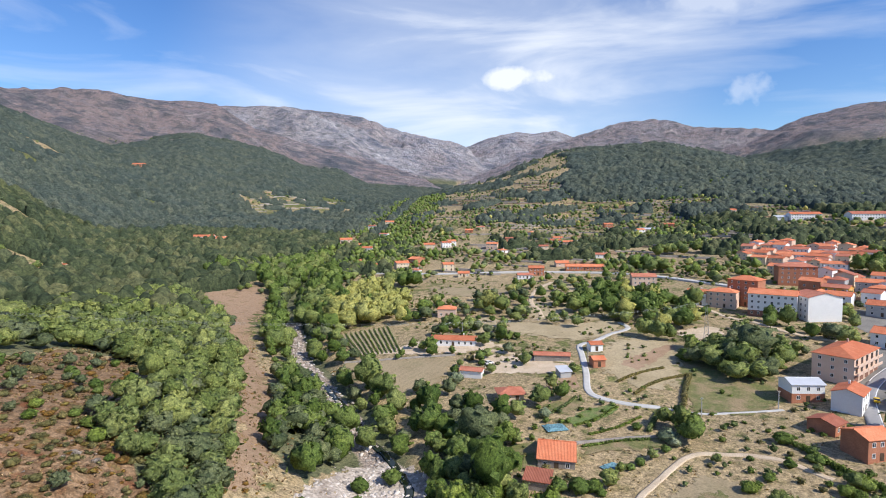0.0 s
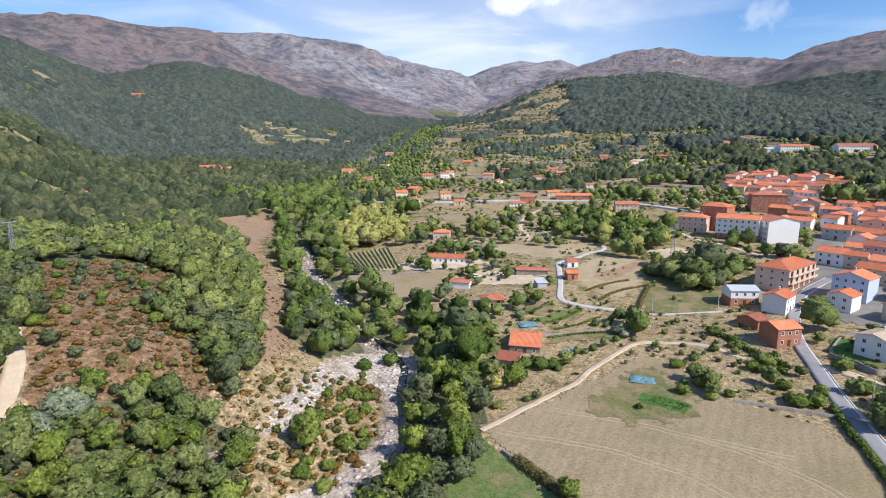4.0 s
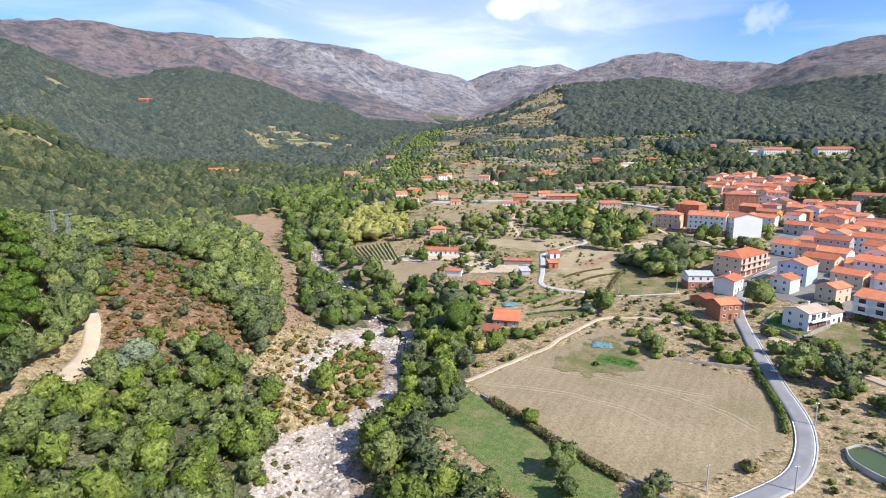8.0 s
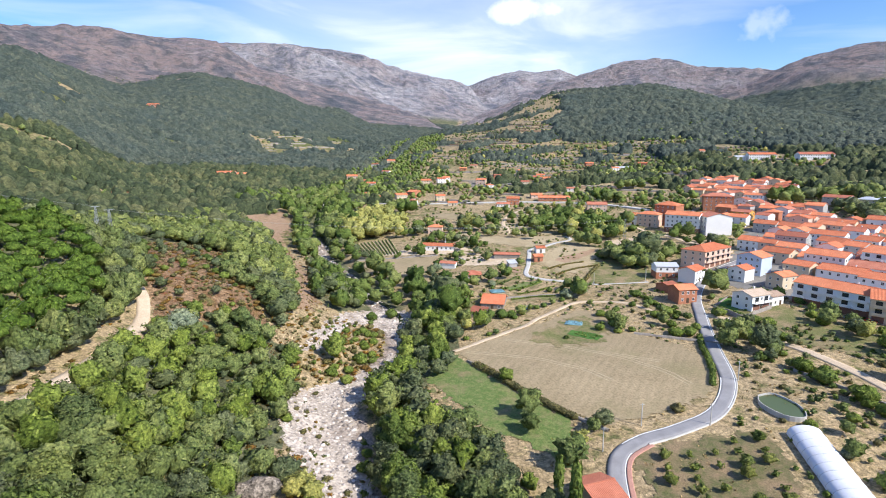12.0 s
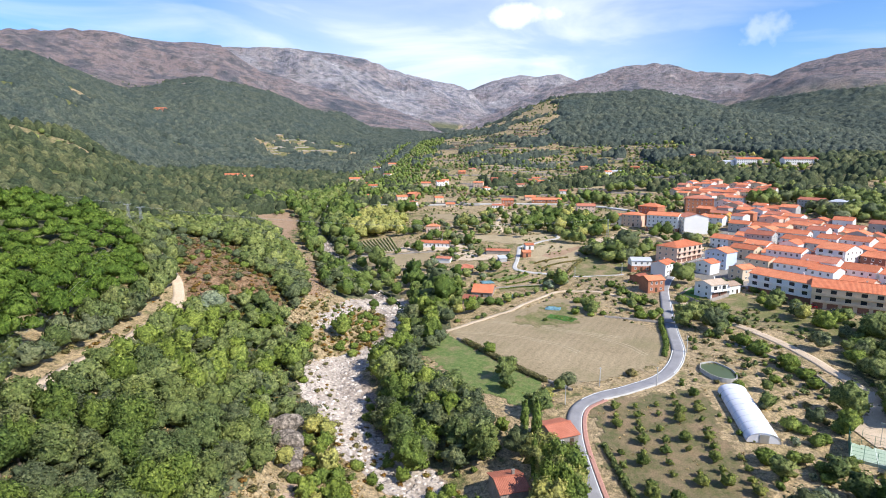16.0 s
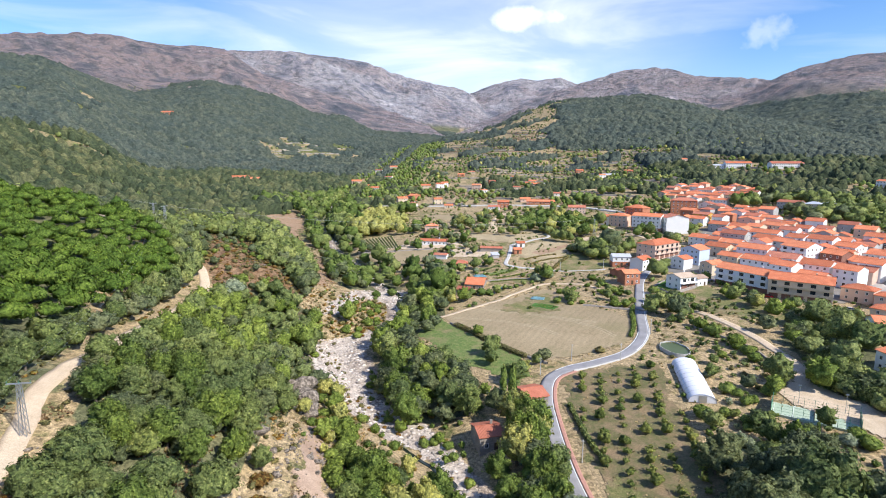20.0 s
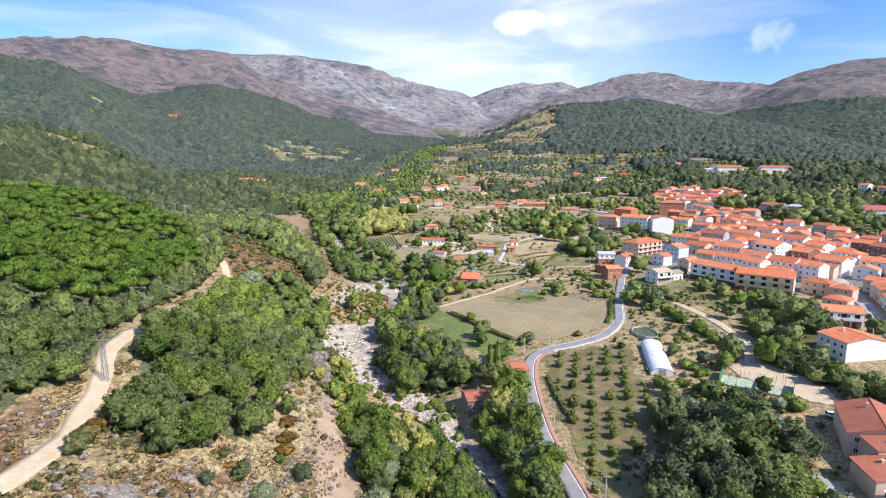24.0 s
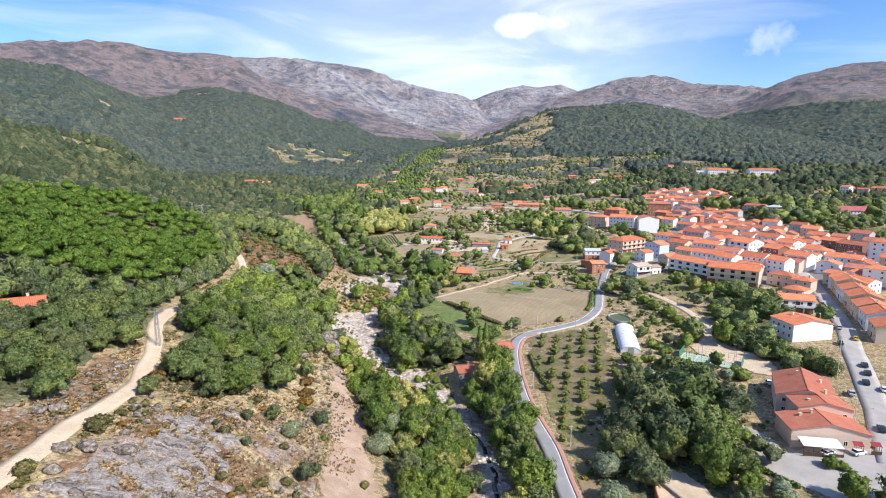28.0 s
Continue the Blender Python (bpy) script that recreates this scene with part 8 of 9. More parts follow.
for k, (x, y, a, b, h, turn) in enumerate(((-73, 97, 3.4, 2.2, 2.4, 20), (-75, 95, 2.4, 1.8, 1.6, 70), (-64.5, 86, 3.2, 2.4, 2.0, 10), (-61.5, 88, 4.0, 2.6, 2.0, -20), (-56, 90, 3.6, 2.6, 1.9, 15), (-63, 106, 2.2, 1.8, 1.5, 0), (-61, 103, 2.6, 2.0, 1.6, 40), (-58.5, 101, 2.0, 1.5, 1.2, 0), (-62, 80, 2.6, 2.0, 1.6, 30))):
    boulder(x, y, a, b, h, turn, 200 + k)
for k, (x, y, a, b, h, turn) in enumerate(((-46, 203, 9.5, 7.5, 6.5, 30), (-42.5, 197, 8.0, 6.5, 5.5, -10), (-40, 191.5, 5.5, 4.5, 3.4, 40), (-39, 187, 4.5, 3.5, 2.2, 20), (-44.5, 186, 3.5, 3.0, 2.2, 0), (-43, 160, 4.0, 2.4, 2.0, 10))):
    boulder(x, y, a, b, h, turn, 240 + k, 3, "crag", "dark weathered granite crag above the riverbed")


def outcrop(name, poly, bearing, label, step=0.55, high=4.0, cut=0.56, long=11.0, wide=3.6, grit=0.7):
    """Granite whalebacks that break through the turf inside a polygon."""
    px, py = zip(*poly)
    X, Y = np.meshgrid(np.arange(min(px), max(px), step), np.arange(min(py), max(py), step))
    c, s = math.cos(radians(bearing)), math.sin(radians(bearing))
    u, v = X * c + Y * s, -X * s + Y * c
    n = 0.75 * creased(u / long, v / wide, 4, 71) + 0.35 * fbm(X / 14.0, Y / 14.0, 3, 5)
    crack = np.abs(fbm(u / 6.0 + 4, v / 1.8, 3, 19) - 0.5) < 0.025
    edge = smooth01(1.2 - (line_distance(poly + poly[:1], X, Y) + 5 * (fbm(X / 4.0, Y / 4.0, 3, 88) - 0.5)) / 5.0)
    h = (n - cut - edge * 0.35) * high
    h = np.where(h > 0, h * 0.75 - 0.55 * crack, h) + (fbm(X / 1.3, Y / 1.3, 3, 2) - 0.5) * grit
    show = (h > -0.12) & inside(poly, X, Y) & (line_distance(FOREST_TRACK, X, Y) > 3.0)
    k = np.arange(X.size).reshape(X.shape)
    keep = show[:-1, :-1] | show[1:, 1:] | show[:-1, 1:] | show[1:, :-1]
    q = np.stack([k[:-1, :-1], k[:-1, 1:], k[1:, 1:], k[1:, :-1]], -1)[keep]
    used, q2 = np.unique(q, return_inverse=True)
    co = np.stack([X, Y, terrain(X, Y) + np.clip(h, -0.6, 2.0)], -1).reshape(-1, 3)[used]
    me = bpy.data.meshes.new(name)
    fill_mesh(me, co, q2.reshape(-1, 4))
    me.materials.append(SLABROCK)
    return tagged(new(name, me), label, "rock", kind="structure")


outcrop("rock_outcrop", SLABS, -38, "grey granite slabs breaking through dry grass", 0.55, 4.0, 0.6)
outcrop("rock_outcrop", [(-65, 82), (-61, 89), (-55, 92), (-48, 91), (-39, 84), (-37, 76), (-50, 68), (-62, 72)], -34, "broad smooth granite slab beside the dirt track", 0.5, 3.0, 0.36, 24.0, 8.0, 0.3)
outcrop("rock_outcrop", [(-63, 108), (-54, 109), (-45, 105), (-36, 99), (-39, 94), (-48, 95), (-57, 99)], -34, "long sloping granite slab below the oaks", 0.5, 3.0, 0.36, 26.0, 6.0, 0.3)
outcrop("rock_outcrop", [(-84, 86), (-84, 120), (-76, 135), (-73, 122), (-71, 100), (-72, 86)], 60, "broken granite ledges above the dirt track", 0.55, 3.0, 0.66, 5.0, 3.0)
outcrop("rock_outcrop", [(-72, 268), (-66, 292), (-58, 296), (-56, 276), (-62, 262)], 40, "granite ledges above the riverbed", 0.6, 3.0, 0.56, 7.0, 4.0)
outcrop("rock_outcrop", [(-42, 118), (-36, 150), (-40, 185), (-34, 185), (-28, 150), (-27, 122)], 70, "low granite ribs on the stony bank", 0.6, 2.2, 0.66, 5.0, 3.0)


# ---- water ----
def stream():
    ribbon("stream", [(14, 100), (14, 122), (13.5, 134), (12, 146), (7, 158), (1, 170), (-6, 181), (-16, 190)], 0.6, 0.6, WATER, 0.22, "thin dark stream between boulders", "water", wobble=1.0)
    ribbon("stream", [(-31, 262), (-26, 282), (-24, 300), (-26, 318), (-27, 340), (-40, 366), (-56, 398), (-75, 434)], 1.3, 1.3, WATER, 0.26, "narrow dark stream in the upper riverbed", "water", wobble=0.8)


stream()


def pool():
    z = max(float(terrain(x, y)) for x, y in POND_EDGE) + 0.1
    c = Vector((sum(p[0] for p in POND_EDGE) / 6, sum(p[1] for p in POND_EDGE) / 6, 0))
    outline = [Vector((*p, 0)) for p in curve_points(POND_EDGE + POND_EDGE[:1], 1.0)[:-1]]
    top = new("pond")
    top.location = (c.x, c.y, z)
    bm = bmesh.new()
    rings = []
    for k, h in ((1.0, -1.6), (1.0, 0.4), (0.965, 0.4), (0.965, -0.6)):
        rings.append([bm.verts.new(((p.x - c.x) * k, (p.y - c.y) * k, h)) for p in outline])
    n = len(outline)
    for a, b in zip(rings, rings[1:]):
        for i in range(n):
            bm.faces.new([a[i], a[(i + 1) % n], b[(i + 1) % n], b[i]])
    part("rim", bm, CONCRETE, top, "pale concrete rim")
    bm = bmesh.new()
    bm.faces.new([bm.verts.new(((p.x - c.x) * 0.95, (p.y - c.y) * 0.97, -0.1)) for p in outline])
    part("water", bm, POND, top, "still green water")
    tagged(top, "walled irrigation pond with still green water", "pond")


pool()


# ---- greenhouse ----
def greenhouse():
    x0, y0, x1, y1, half, high = 74.0, 203.5, 79.5, 229.0, 4.0, 2.8
    length = math.hypot(x1 - x0, y1 - y0)
    turn = math.degrees(math.atan2(y1 - y0, x1 - x0)) - 90
    z = min(float(terrain(x0, y0)), float(terrain(x1, y1)))
    tilt = math.degrees(math.atan2(float(terrain(x1, y1)) - float(terrain(x0, y0)), length))
    top = new("greenhouse")
    top.matrix_world = pose(x0, y0, float(terrain(x0, y0)) + 0.1, tilt, 0, turn)
    prof = [(math.cos(a) * half, max(0, math.sin(a)) ** 0.8 * high) for a in np.linspace(0, math.pi, 17)]
    bays = 9
    for i in range(bays):
        bm = bmesh.new()
        a, b = i * length / bays, (i + 1) * length / bays
        rows = []
        for u in np.linspace(a + 0.02, b - 0.02, 5):
            k = 1 - 0.018 * math.sin(math.pi * (u - a) / (b - a))
            rows.append([[bm.verts.new((px * k * s, u, pz * k * s)) for px, pz in prof] for s in (1.0, 0.985)])
        for r, q in zip(rows, rows[1:]):
            for s in (0, 1):
                for j in range(16):
                    bm.faces.new([r[s][j], r[s][j + 1], q[s][j + 1], q[s][j]])
        ob = part("film_panel", bm, PLASTIC, top)
        ob.data.shade_smooth()
    for i in range(bays + 1):
        bm = bmesh.new()
        u = i * length / bays
        for j in range(16):
            (ax, az), (bx, bz) = prof[j], prof[j + 1]
            v = [bm.verts.new((px * s, u + w, pz * s)) for px, pz, s, w in ((ax, az, 1.008, -0.03), (bx, bz, 1.008, -0.03), (bx, bz, 1.008, 0.03), (ax, az, 1.008, 0.03), (ax, az, 0.995, -0.06), (bx, bz, 0.995, -0.06), (bx, bz, 0.995, 0.06), (ax, az, 0.995, 0.06))]
            for f in ((0, 1, 2, 3), (7, 6, 5, 4), (0, 4, 5, 1), (2, 6, 7, 3)):
                bm.faces.new([v[k] for k in f])
        bmesh.ops.remove_doubles(bm, verts=bm.verts, dist=0.001)
        part("hoop", bm, STEEL, top)
    bm = bmesh.new()
    fan = [bm.verts.new((px * 0.98, 0.05, pz * 0.98)) for px, pz in prof]
    bm.faces.new(fan)
    part("end_sheet", bm, PLASTIC, top, "translucent end sheet")
    bm = bmesh.new()
    box(bm, -1.1, 1.1, -0.06, 0.04, 0, 2.3)
    part("door", bm, STEEL, top)
    tagged(top, "long white plastic tunnel greenhouse between orchard and garden", "greenhouse")


greenhouse()


# ---- poles, pylons and wires ----
def tube(bm, a, b, r0, r1, n=6):
    a, b = Vector(a), Vector(b)
    d = (b - a).normalized()
    u = d.orthogonal().normalized()
    v = d.cross(u)
    ra = [bm.verts.new(a + (u * math.cos(k * math.tau / n) + v * math.sin(k * math.tau / n)) * r0) for k in range(n)]
    rb = [bm.verts.new(b + (u * math.cos(k * math.tau / n) + v * math.sin(k * math.tau / n)) * r1) for k in range(n)]
    for k in range(n):
        bm.faces.new([ra[k], ra[(k + 1) % n], rb[(k + 1) % n], rb[k]])
    bm.faces.new(ra[::-1])
    bm.faces.new(rb)


def pole(x, y, h, lamp=False):
    top = new("street_lamp" if lamp else "utility_pole")
    top.location = (x, y, float(terrain(x, y)))
    bm = bmesh.new()
    tube(bm, (0, 0, -0.5), (0, 0, h), 0.17, 0.11, 8)
    part("shaft", bm, CONCRETE, top)
    bm = bmesh.new()
    if lamp:
        tube(bm, (0, 0, h - 0.1), (-1.0, 0, h + 0.15), 0.05, 0.04)
        part("arm", bm, STEEL, top)
        bm = bmesh.new()
        box(bm, -1.5, -0.9, -0.12, 0.12, h + 0.08, h + 0.2)
        part("lamp_head", bm, STEEL, top)
        return tagged(top, "slim street lamp with an arm beside the street", "street lamp", "poles along the lane")
    tube(bm, (-0.5, 0, h - 0.35), (0.5, 0, h - 0.35), 0.05, 0.05)
    part("crossarm", bm, STEEL, top)
    return tagged(top, "pale concrete utility pole beside the lane", "pole", "poles along the lane")


for x, y in ((31.6, 178), (36, 141), (43, 238), (79, 258), (30, 228), (66, 364), (46.5, 424), (-5, 470), (96, 296), (92, 366), (60, 236)):
    pole(x, y, 6.2)
for x, y in ((159, 221), (171, 247), (186, 276), (134, 175), (150, 196), (120, 148)):
    pole(x, y, 6.5, True)


def pylon(x, y, h, w, turn):
    """A lattice mast with a crossarm and insulators."""
    top = new("lattice_pylon")
    top.matrix_world = pose(x, y, float(terrain(x, y)), 0, 0, turn)
    levels = 7
    def corner(k, t):
        s = w * (1 - t) + 0.28 * t
        return Vector(((-1, 1, 1, -1)[k % 4] * s, (-1, -1, 1, 1)[k % 4] * s, t * h))
    for k in range(4):
        bm = bmesh.new()
        tube(bm, corner(k, -0.04), corner(k, 1), 0.07, 0.055, 4)
        part("leg", bm, STEEL, top)
        bm = bmesh.new()
        for i in range(levels):
            a, b = i / levels, (i + 1) / levels
            tube(bm, corner(k, a), corner(k + 1, b), 0.035, 0.035, 4)
            tube(bm, corner(k + 1, a), corner(k, b), 0.035, 0.035, 4)
        part("bracing", bm, STEEL, top)
    bm = bmesh.new()
    box(bm, -1.9, 1.9, -0.12, 0.12, h - 0.1, h + 0.12)
    part("crossarm", bm, STEEL, top)
    for u in (-1.8, 0, 1.8):
        bm = bmesh.new()
        tube(bm, (u, 0, h + 0.1), (u, 0, h + 0.55), 0.09, 0.06, 6)
        part("insulator", bm, GREENMETAL, top)
    return tagged(top, "galvanised lattice power pylon with a crossarm", "pylon", "power pylons")


pylon(-75.5, 138.5, 9.5, 0.55, 10)
pylon(-153, 343, 13, 0.9, 60)
pylon(-160, 345, 13, 0.9, 60)
pylon(108, 445, 16, 1.0, 60)


def wires():
    for a, b, sag in (((-153, 343), (108, 445), 7), ((-160, 345), (-420, 300), 6), ((-75.5, 138.5), (-153, 343), 5)):
        za, zb = float(terrain(*a)) + 13.3, float(terrain(*b)) + (16.3 if b[0] > 0 else 13.3)
        if a[0] == -75.5:
            za = float(terrain(*a)) + 10
        n = Vector((b[1] - a[1], a[0] - b[0])).normalized()
        for off in (-1.8, 0, 1.8):
            cu = bpy.data.curves.new("power_line", "CURVE")
            cu.dimensions, cu.bevel_depth, cu.bevel_resolution = "3D", 0.014, 0
            sp = cu.splines.new("POLY")
            sp.points.add(24)
            for i, p in enumerate(sp.points):
                t = i / 24
                p.co = (a[0] + (b[0] - a[0]) * t + n.x * off, a[1] + (b[1] - a[1]) * t + n.y * off, za + (zb - za) * t - sag * 4 * t * (1 - t), 1)
            cu.materials.append(STEEL)
            tagged(new("power_line", cu), "thin sagging power line above the trees", "cable", "power lines")


wires()


# ---- sports court ----
def court():
    a, b = Vector((89.5, 196.0, 0)), Vector((106.5, 184.0, 0))
    u = (b - a).normalized()
    turn = math.degrees(math.atan2(u.y, u.x))
    c = (a + b) / 2 + Vector((-u.y, u.x, 0)) * 3.5
    top = new("sports_court")
    top.matrix_world = pose(c.x, c.y, sum(float(terrain(c.x + i, c.y + j)) for i in (-8, 8) for j in (-5, 5)) / 4 + 0.2, 0, 0, turn)
    L, W = 20.5, 9.0
    bm = bmesh.new()
    box(bm, -L / 2, L / 2, -W / 2, W / 2, -1.5, 0.1)
    part("slab", bm, COURT, top, "pale green playing surface")
    for x0, x1, y0, y1 in ((-L / 2 + 0.5, L / 2 - 0.5, -W / 2 + 0.5, -W / 2 + 0.6), (-L / 2 + 0.5, L / 2 - 0.5, W / 2 - 0.6, W / 2 - 0.5), (-L / 2 + 0.5, -L / 2 + 0.6, -W / 2 + 0.6, W / 2 - 0.6), (L / 2 - 0.6, L / 2 - 0.5, -W / 2 + 0.6, W / 2 - 0.6), (-5, -4.9, -W / 2 + 0.6, W / 2 - 0.6), (4.9, 5, -W / 2 + 0.6, W / 2 - 0.6)):
        bm = bmesh.new()
        box(bm, x0, x1, y0, y1, 0.09, 0.105)
        part("court_line", bm, LINE, top)
    bm = bmesh.new()
    box(bm, -0.03, 0.03, -W / 2 + 0.4, W / 2 - 0.4, 0.15, 1.0)
    part("net", bm, DARKWOOD, top)
    posts = [(-L / 2 + i * L / 8, s * W / 2) for i in range(9) for s in (-1, 1)] + [(s * L / 2, w) for s in (-1, 1) for w in (-1.5, 1.5)]
    for x, y in posts:
        h = 4.0 if abs(x) > L / 2 - 3 else 3.0
        bm = bmesh.new()
        tube(bm, (x, y, 0), (x, y, h), 0.05, 0.05)
        part("post", bm, GREENMETAL, top)
    for s in (-1, 1):
        bm = bmesh.new()
        box(bm, s * L / 2 - 0.03, s * L / 2 + 0.03, -W / 2, W / 2, 0.1, 3.0)
        part("end_panel", bm, GREENMETAL, top, "green windbreak panel")
        for z in (0.4, 1.2, 2.0, 2.9):
            bm = bmesh.new()
            tube(bm, (-L / 2, s * W / 2, z), (L / 2, s * W / 2, z), 0.025, 0.025, 4)
            part("rail", bm, GREENMETAL, top)
    for x, y in ((-4, W / 2 + 1.0), (7, W / 2 + 1.0)):
        bm = bmesh.new()
        tube(bm, (x, y, -1), (x, y, 6), 0.07, 0.05)
        box(bm, x - 0.4, x + 0.4, y - 0.1, y + 0.1, 6.0, 6.3)
        part("floodlight", bm, STEEL, top)
    tagged(top, "pale green sports court with green fence panels", "sports court")


court()


# ---- cars ----
def car_model(paint):
    top = new("car")
    def loft(name, rings, mat):
        bm = bmesh.new()
        vs = [[bm.verts.new(p) for p in r] for r in rings]
        n = len(rings[0])
        for a, b in zip(vs, vs[1:]):
            for i in range(n):
                bm.faces.new([a[i], a[(i + 1) % n], b[(i + 1) % n], b[i]])
        bm.faces.new(vs[0][::-1])
        bm.faces.new(vs[-1])
        bmesh.ops.recalc_face_normals(bm, faces=bm.faces[:])
        return part(name, bm, mat, top)
    sec = lambda x, w, z0, z1: [(x, -w, z0), (x, w, z0), (x, w * 1.02, (z0 + z1) / 2), (x, w * 0.94, z1), (x, -w * 0.94, z1), (x, -w * 1.02, (z0 + z1) / 2)]
    loft("body", [sec(-2.05, 0.72, 0.35, 0.75), sec(-1.9, 0.84, 0.25, 0.9), sec(-1.0, 0.88, 0.22, 0.95), sec(0.8, 0.88, 0.22, 0.95), sec(1.8, 0.84, 0.25, 0.82), sec(2.05, 0.7, 0.35, 0.66)], paint)
    loft("glazing", [sec(-1.75, 0.74, 0.9, 0.95), sec(-1.25, 0.74, 0.9, 1.38), sec(0.3, 0.74, 0.9, 1.4), sec(1.05, 0.74, 0.9, 0.96)], GLASS)
    loft("roof", [sec(-1.3, 0.7, 1.37, 1.40), sec(-0.6, 0.72, 1.38, 1.46), sec(0.1, 0.72, 1.38, 1.46), sec(0.4, 0.68, 1.37, 1.40)], paint)
    for x in (-1.3, 1.3):
        for y in (-0.8, 0.8):
            bm = bmesh.new()
            tube(bm, (x, y - 0.1, 0.31), (x, y + 0.1, 0.31), 0.31, 0.31, 12)
            w = part("wheel", bm, RUBBER, top)
            bm = bmesh.new()
            tube(bm, (x, y - 0.115, 0.31), (x, y + 0.115, 0.31), 0.18, 0.18, 8)
            part("rim", bm, STEEL, w)
    return top


CAR_PAINTS = {n: plain(n + "_car_paint", c, tuple(v * 1.06 for v in c), 0.4, 3, 0.25, 0.02, 0.005) for n, c in (("white", (0.74, 0.74, 0.74)), ("dark", (0.035, 0.045, 0.06)), ("silver", (0.42, 0.43, 0.45)), ("yellow", (0.72, 0.45, 0.03)), ("red", (0.35, 0.03, 0.03)))}
for colour, spots in (("white", ((100, 130.5, 20), (107.5, 130, 15), (110, 172, -30), (141, 164, 62), (127, 362, 50), (4, 423, 30))), ("dark", ((145, 176, 62), (148.5, 182, 62), (139.5, 169.5, 62), (155, 203, 62), (180, 250, 62), (122, 141, 62), (153, 289, -48), (162, 281, -48))), ("silver", ((166, 219, 62), (184, 260, 62), (130, 163, 62), (144, 301, -48), (170, 274, -48))), ("yellow", ((164, 207, 62), (124, 366, 55))), ("red", ((196, 285, 62), (148, 296, -48)))):
    model = None
    for x, y, turn in spots:
        m = pose(x, y, float(terrain(x, y)) + 0.27, 0, 0, turn)
        if model is None:
            model = car_model(CAR_PAINTS[colour])
            model.matrix_world = m
            tagged(model, f"small {colour} car parked on pale ground", "car", "parked cars")
        else:
            copy_thing(model, m)


# ---- restaurant forecourt ----
def awning(x, y, turn, w, d, h, mat, label):
    top = new("awning")
    top.matrix_world = pose(x, y, float(terrain(x, y)) + 0.2, 0, 0, turn)
    bm = bmesh.new()
    box(bm, -w / 2, w / 2, -d / 2, d / 2, 0, 0.06)
    for v in bm.verts:
        v.co.z += h + (v.co.y / d) * 0.7
    part("canopy", bm, mat, top)
    for i in range(5):
        u = -w / 2 + 0.1 + i * (w - 0.2) / 4
        bm = bmesh.new()
        tube(bm, (u, -d / 2 + 0.1, 0), (u, -d / 2 + 0.1, h - 0.3), 0.05, 0.05)
        part("post", bm, DARKWOOD, top)
    bm = bmesh.new()
    box(bm, -w / 2, w / 2, -d / 2, -d / 2 + 0.06, 0, 1.0)
    part("railing", bm, DARKWOOD, top)
    tagged(top, label, "awning")


awning(98.5, 131.5, -10, 9.5, 4.0, 2.9, AWNING, "white terrace awning on dark posts before the restaurant")
awning(107.5, 130.5, -10, 2.4, 1.2, 2.6, WINE, "small wine-red door awning on the restaurant")
awning(111.5, 129.7, -10, 2.4, 1.2, 2.6, WINE, "small wine-red window awning on the restaurant")


# ---- walls, terraces and hedges ----
def wall_line(name, line, h, thick, mat, label, step=2.5):
    c = curve_points(line, step)
    t = np.gradient(c, axis=0)
    t /= np.linalg.norm(t, axis=1)[:, None]
    nrm = np.stack([t[:, 1], -t[:, 0]], 1) * thick / 2
    z = terrain(c[:, 0], c[:, 1])
    hh = h * (0.85 + 0.3 * fbm(c[:, 0] / 2.0, c[:, 1] / 2.0, 2, 6))
    cols = []
    for s, top in ((-1, 0), (-1, 1), (1, 1), (1, 0)):
        cols.append(np.stack([c[:, 0] + nrm[:, 0] * s, c[:, 1] + nrm[:, 1] * s, z + (hh if top else -0.8)], 1))
    P = np.stack(cols, 1)
    me = grid_mesh(name, P[:, :, 0], P[:, :, 1], P[:, :, 2])
    me.materials.append(mat)
    return tagged(new(name, me), label, "wall", kind="structure")


for line in ([(0, 284), (12, 264), (26, 245), (34, 236)], [(16, 350), (34, 352), (52, 352)], [(63, 300), (78, 292), (90, 284)], [(106, 326), (120, 336), (134, 328)], [(98, 262), (108, 240), (108, 222)], [(52, 126), (56, 114), (60, 100)], [(-60, 436), (-30, 436), (-10, 436)]):
    wall_line("field_wall", line, 0.8, 0.6, WALLSTONE, "low dry-stone field wall", 1.5)


wall_line("garden_wall", [(53.8, 130), (51.8, 122), (50.3, 116), (48.6, 104)], 1.9, 0.35, BRICKWALL, "old brick wall along the sandy yard", 1.0)
wall_line("garden_wall", [(103.4, 322), (106.2, 315), (108.4, 309), (116, 312.5), (124, 316.5)], 1.7, 0.3, WALLSTONE, "brown garden wall round the villa", 1.0)


def terraces():
    """Dry-stone walls of the terraced slopes."""
    rng = np.random.default_rng(43)
    for line in TERRACES:
        wall_line("terrace_wall", line, rng.uniform(1.0, 2.0), 1.0, WALLSTONE if rng.random() < 0.6 else SOIL, "dry-stone terrace wall on the hillside", 7)


terraces()


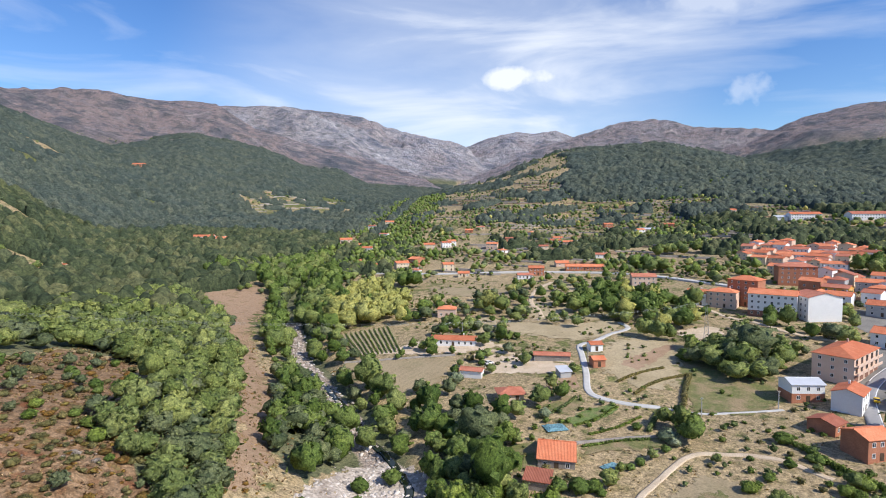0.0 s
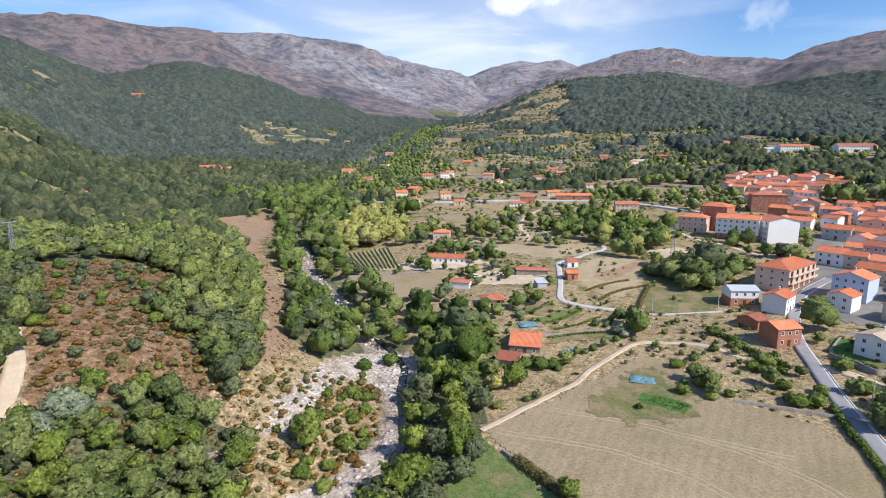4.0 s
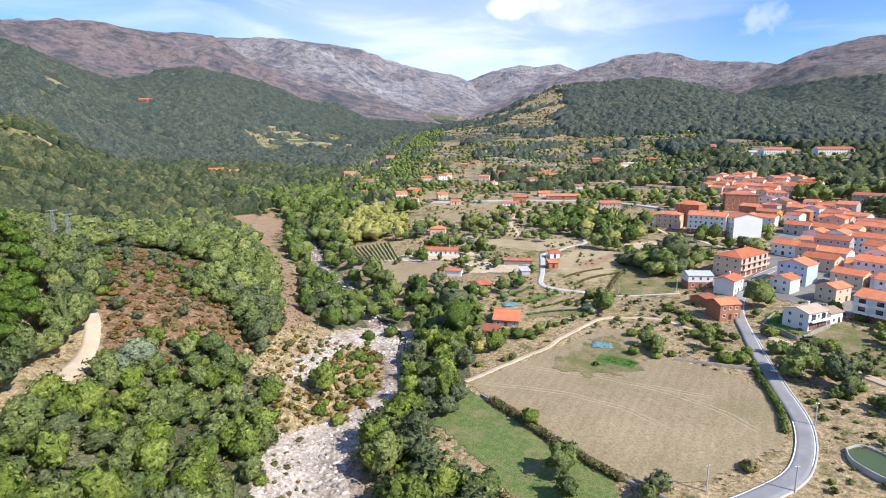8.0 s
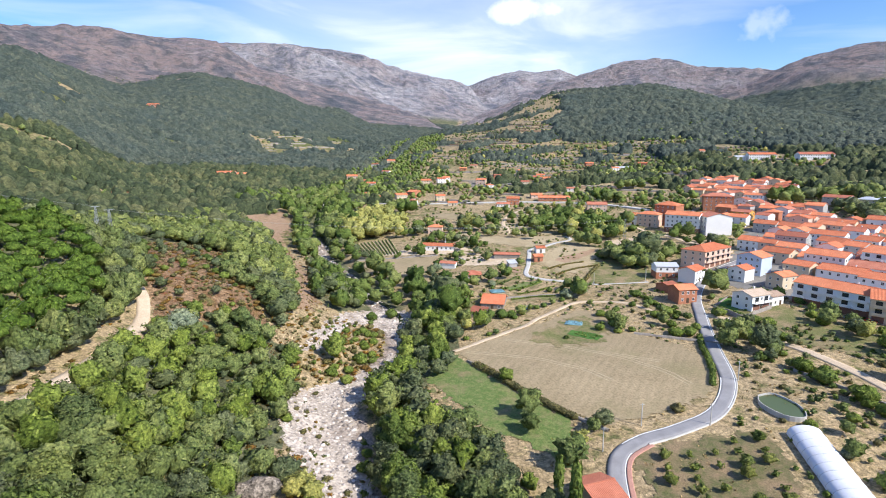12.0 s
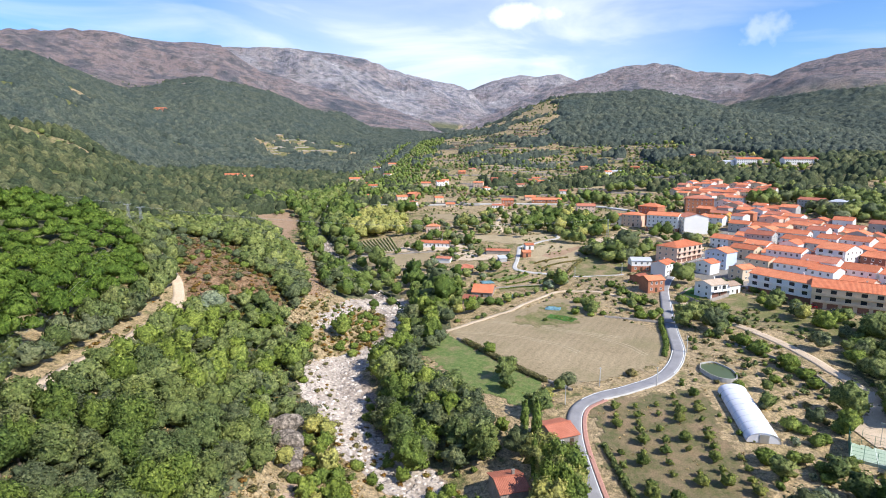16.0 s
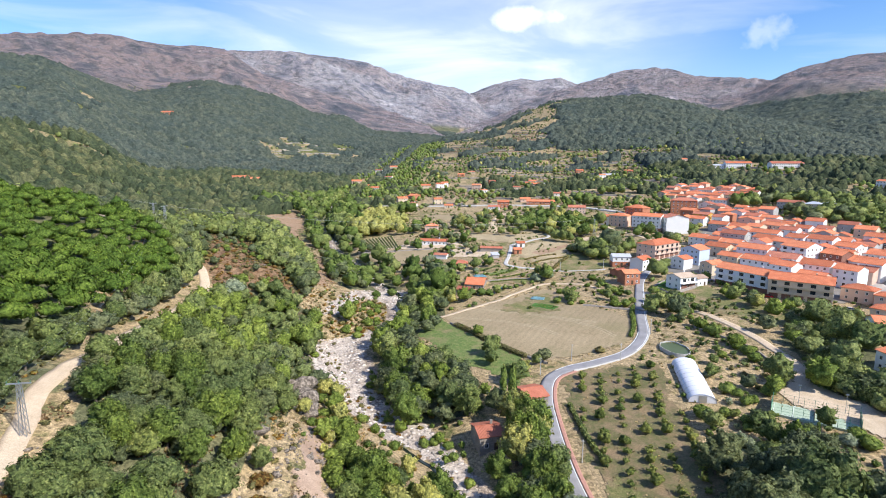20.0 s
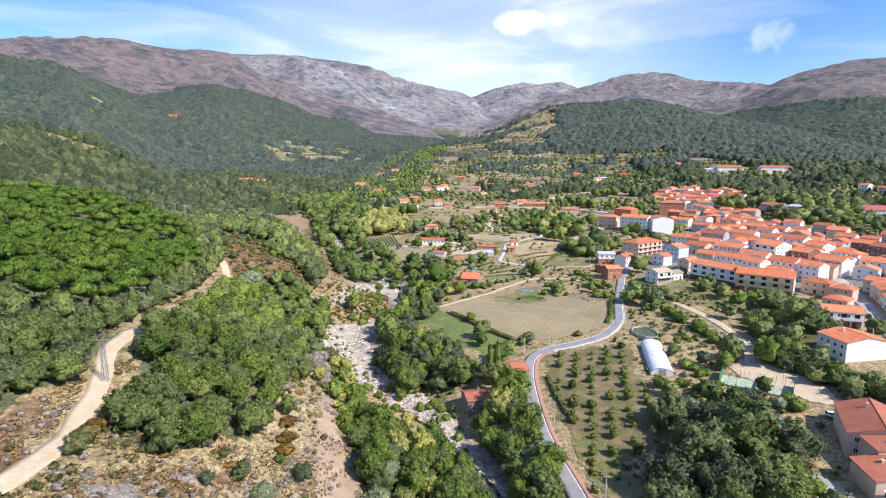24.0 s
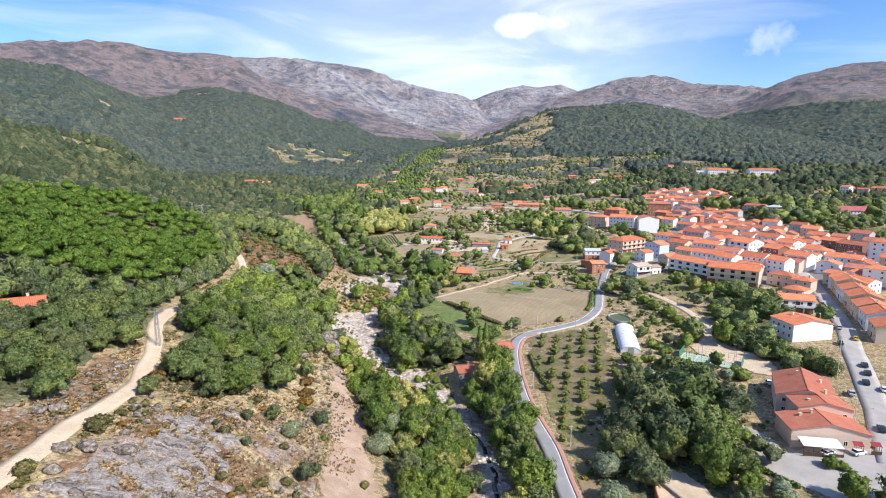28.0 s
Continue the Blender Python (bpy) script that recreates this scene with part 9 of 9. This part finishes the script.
def hedge(line, w, h, mat, label):
    """A clipped or wild hedge of leaf sprays along a line."""
    c = curve_points(line, 0.9)
    rng = np.random.default_rng(int(abs(c[0, 0]) * 10))
    z = terrain(c[:, 0], c[:, 1])
    lobes = [(p[0] - c[0, 0] + rng.normal(0, 0.1), p[1] - c[0, 1] + rng.normal(0, 0.1), zz - z[0] + h * 0.45, w * rng.uniform(0.5, 0.7), w * rng.uniform(0.5, 0.7), h * rng.uniform(0.5, 0.65)) for p, zz in zip(c, z)]
    p1, f1, _ = clump_leaves(rng, lobes, int(len(c) * 30 * max(1, w * h / 4)), 0.28)
    p2, f2 = lobe_shells(rng, lobes, 4, 6, 0.85)
    me = bpy.data.meshes.new("hedge")
    fill_mesh(me, np.concatenate([p1, p2]), np.concatenate([f1, f2 + len(p1)]))
    me.materials.append(mat)
    ob = new("hedge", me)
    ob.location = (c[0, 0], c[0, 1], z[0])
    return tagged(ob, label, "hedge", "hedges and rows")


hedge([(84.5, 294), (80.2, 283), (77, 272), (73.8, 263), (70.5, 256)], 1.6, 1.6, ALDER, "rounded green hedge along the lane")
hedge([(27, 243), (20, 252), (12, 264), (3, 280)], 2.6, 1.6, SCRUB, "wild green hedge beside the hay field")
hedge([(104.6, 323), (107.4, 315.5), (109.2, 311.5)], 1.1, 1.8, ALDER, "clipped green garden hedge beside the villa")
hedge([(82, 340), (84, 330), (88, 318)], 1.6, 1.8, ALDER, "garden hedge below the brick house")
hedge([(35, 206), (35.5, 190), (37, 176)], 1.4, 1.4, OAK, "rough hedge between footway and orchard")
hedge([(113, 211), (120, 200), (127, 189), (134, 177)], 4.6, 5.6, OAK, "tall dark hedge beside the sandy lot")
hedge([(84, 118), (80, 126), (80, 134)], 1.2, 1.1, ALDER, "clipped hedge round the forecourt")
hedge([(25, 362), (34, 367), (42, 374)], 0.9, 0.7, ALDER, "low green crop row on a garden terrace")
hedge([(28, 356), (38, 360), (47, 366)], 0.9, 0.7, ALDER, "low green crop row on a garden terrace")
hedge([(24, 349), (34, 351), (44, 351)], 0.9, 0.8, ALDER, "low green crop row along the terrace wall")
hedge([(20, 372), (26, 378), (31, 384)], 1.0, 0.9, OAK, "rough green hedge between garden plots")
hedge([(46, 356), (50, 362), (54, 368)], 1.4, 1.6, OAK, "wild hedge between the dry plots")
hedge([(64, 372), (70, 384), (78, 398)], 1.6, 1.8, SCRUB, "wild brown-green hedge across the meadow")
hedge([(52, 384), (64, 394), (78, 400)], 1.2, 1.0, SCRUB, "low rough bank of weeds between plots")
hedge([(50, 396), (62, 404), (72, 408)], 1.2, 0.9, SCRUB, "low rough bank of weeds between plots")
hedge([(159, 224), (168, 243), (180, 268)], 1.2, 1.4, OAK, "street hedge before the houses")
for k in range(11):
    t = k / 10
    a = Vector((-69, 481)).lerp(Vector((-45, 489)), t)
    b = Vector((-55.5, 444)).lerp(Vector((-35.5, 446)), t)
    m = (a + b) / 2
    hedge([tuple(a), tuple(m), tuple(b)], 0.7, 1.0, OAK, "trained vine row in the small vineyard")


def plot(x, y, w, d, turn, mat, label):
    rng = np.random.default_rng(int(x * 7 + y))
    lobes = []
    for _ in range(int(w * d * 1.2)):
        u, v = rng.uniform(-w / 2, w / 2), rng.uniform(-d / 2, d / 2)
        lobes.append((u, v, 0.3 + float(terrain(x + u, y + v) - terrain(x, y)), 0.45, 0.45, 0.4))
    p, f, _ = clump_leaves(rng, lobes, len(lobes) * 14, 0.2)
    me = bpy.data.meshes.new("vegetable_bed")
    fill_mesh(me, p, f)
    me.materials.append(mat)
    ob = new("vegetable_bed", me)
    ob.matrix_world = pose(x, y, float(terrain(x, y)) + 0.15, 0, 0, turn)
    tagged(ob, label, "vegetable bed", kind="stuff")


def net(x, y, w, d, turn, label):
    """Garden netting slung over stakes above a vegetable bed."""
    top = new("netted_bed")
    z = float(terrain(x, y))
    top.matrix_world = pose(x, y, z + 0.1, 0, 0, turn)
    us, vs = np.meshgrid(np.linspace(-w / 2, w / 2, 22), np.linspace(-d / 2, d / 2, 18))
    edge = np.minimum(1 - np.abs(us) / (w / 2), 1 - np.abs(vs) / (d / 2))
    h = 0.05 + 0.6 * np.minimum(1, edge * 3) * (0.2 + 1.2 * fbm(us / 1.1 + x, vs / 1.1 + y, 3, 5))
    part("net", grid_mesh("net", us, vs, h), NETTING, top)
    for i in range(6):
        u, v = (i % 3 - 1) * w * 0.36, (i // 3 - 0.5) * d * 0.6
        bm = bmesh.new()
        tube(bm, (u, v, -0.2), (u, v, 1.35), 0.03, 0.025, 5)
        part("stake", bm, DARKWOOD, top)
    tagged(top, label, "vegetable bed")


net(44.7, 315, 7.5, 5, -20, "vegetable bed under pale blue netting in the hay field")
net(18.6, 361, 7, 5.5, 10, "vegetable bed under pale blue netting behind the shed")
net(28.7, 337.5, 5.5, 4, 30, "small vegetable bed under blue netting below the hedge")
plot(46, 301, 9, 3, -45, ALDER, "bright green bean rows")

# a tarpaulin over garden goods
bm_ = bmesh.new()
bmesh.ops.create_grid(bm_, x_segments=8, y_segments=6, size=1.0)
for v_ in bm_.verts:
    v_.co = Vector((v_.co.x * 2.6, v_.co.y * 1.8, 1.3 - 0.5 * v_.co.length_squared + 0.25 * noise.noise(v_.co * 2.0)))
me_ = bpy.data.meshes.new("tarpaulin")
bm_.to_mesh(me_)
bm_.free()
me_.materials.append(BLUE)
ob_ = new("tarpaulin", me_)
ob_.location = (92, 171, float(terrain(92, 171)) + 0.2)
tagged(ob_, "crumpled blue tarpaulin over garden goods", "tarpaulin")
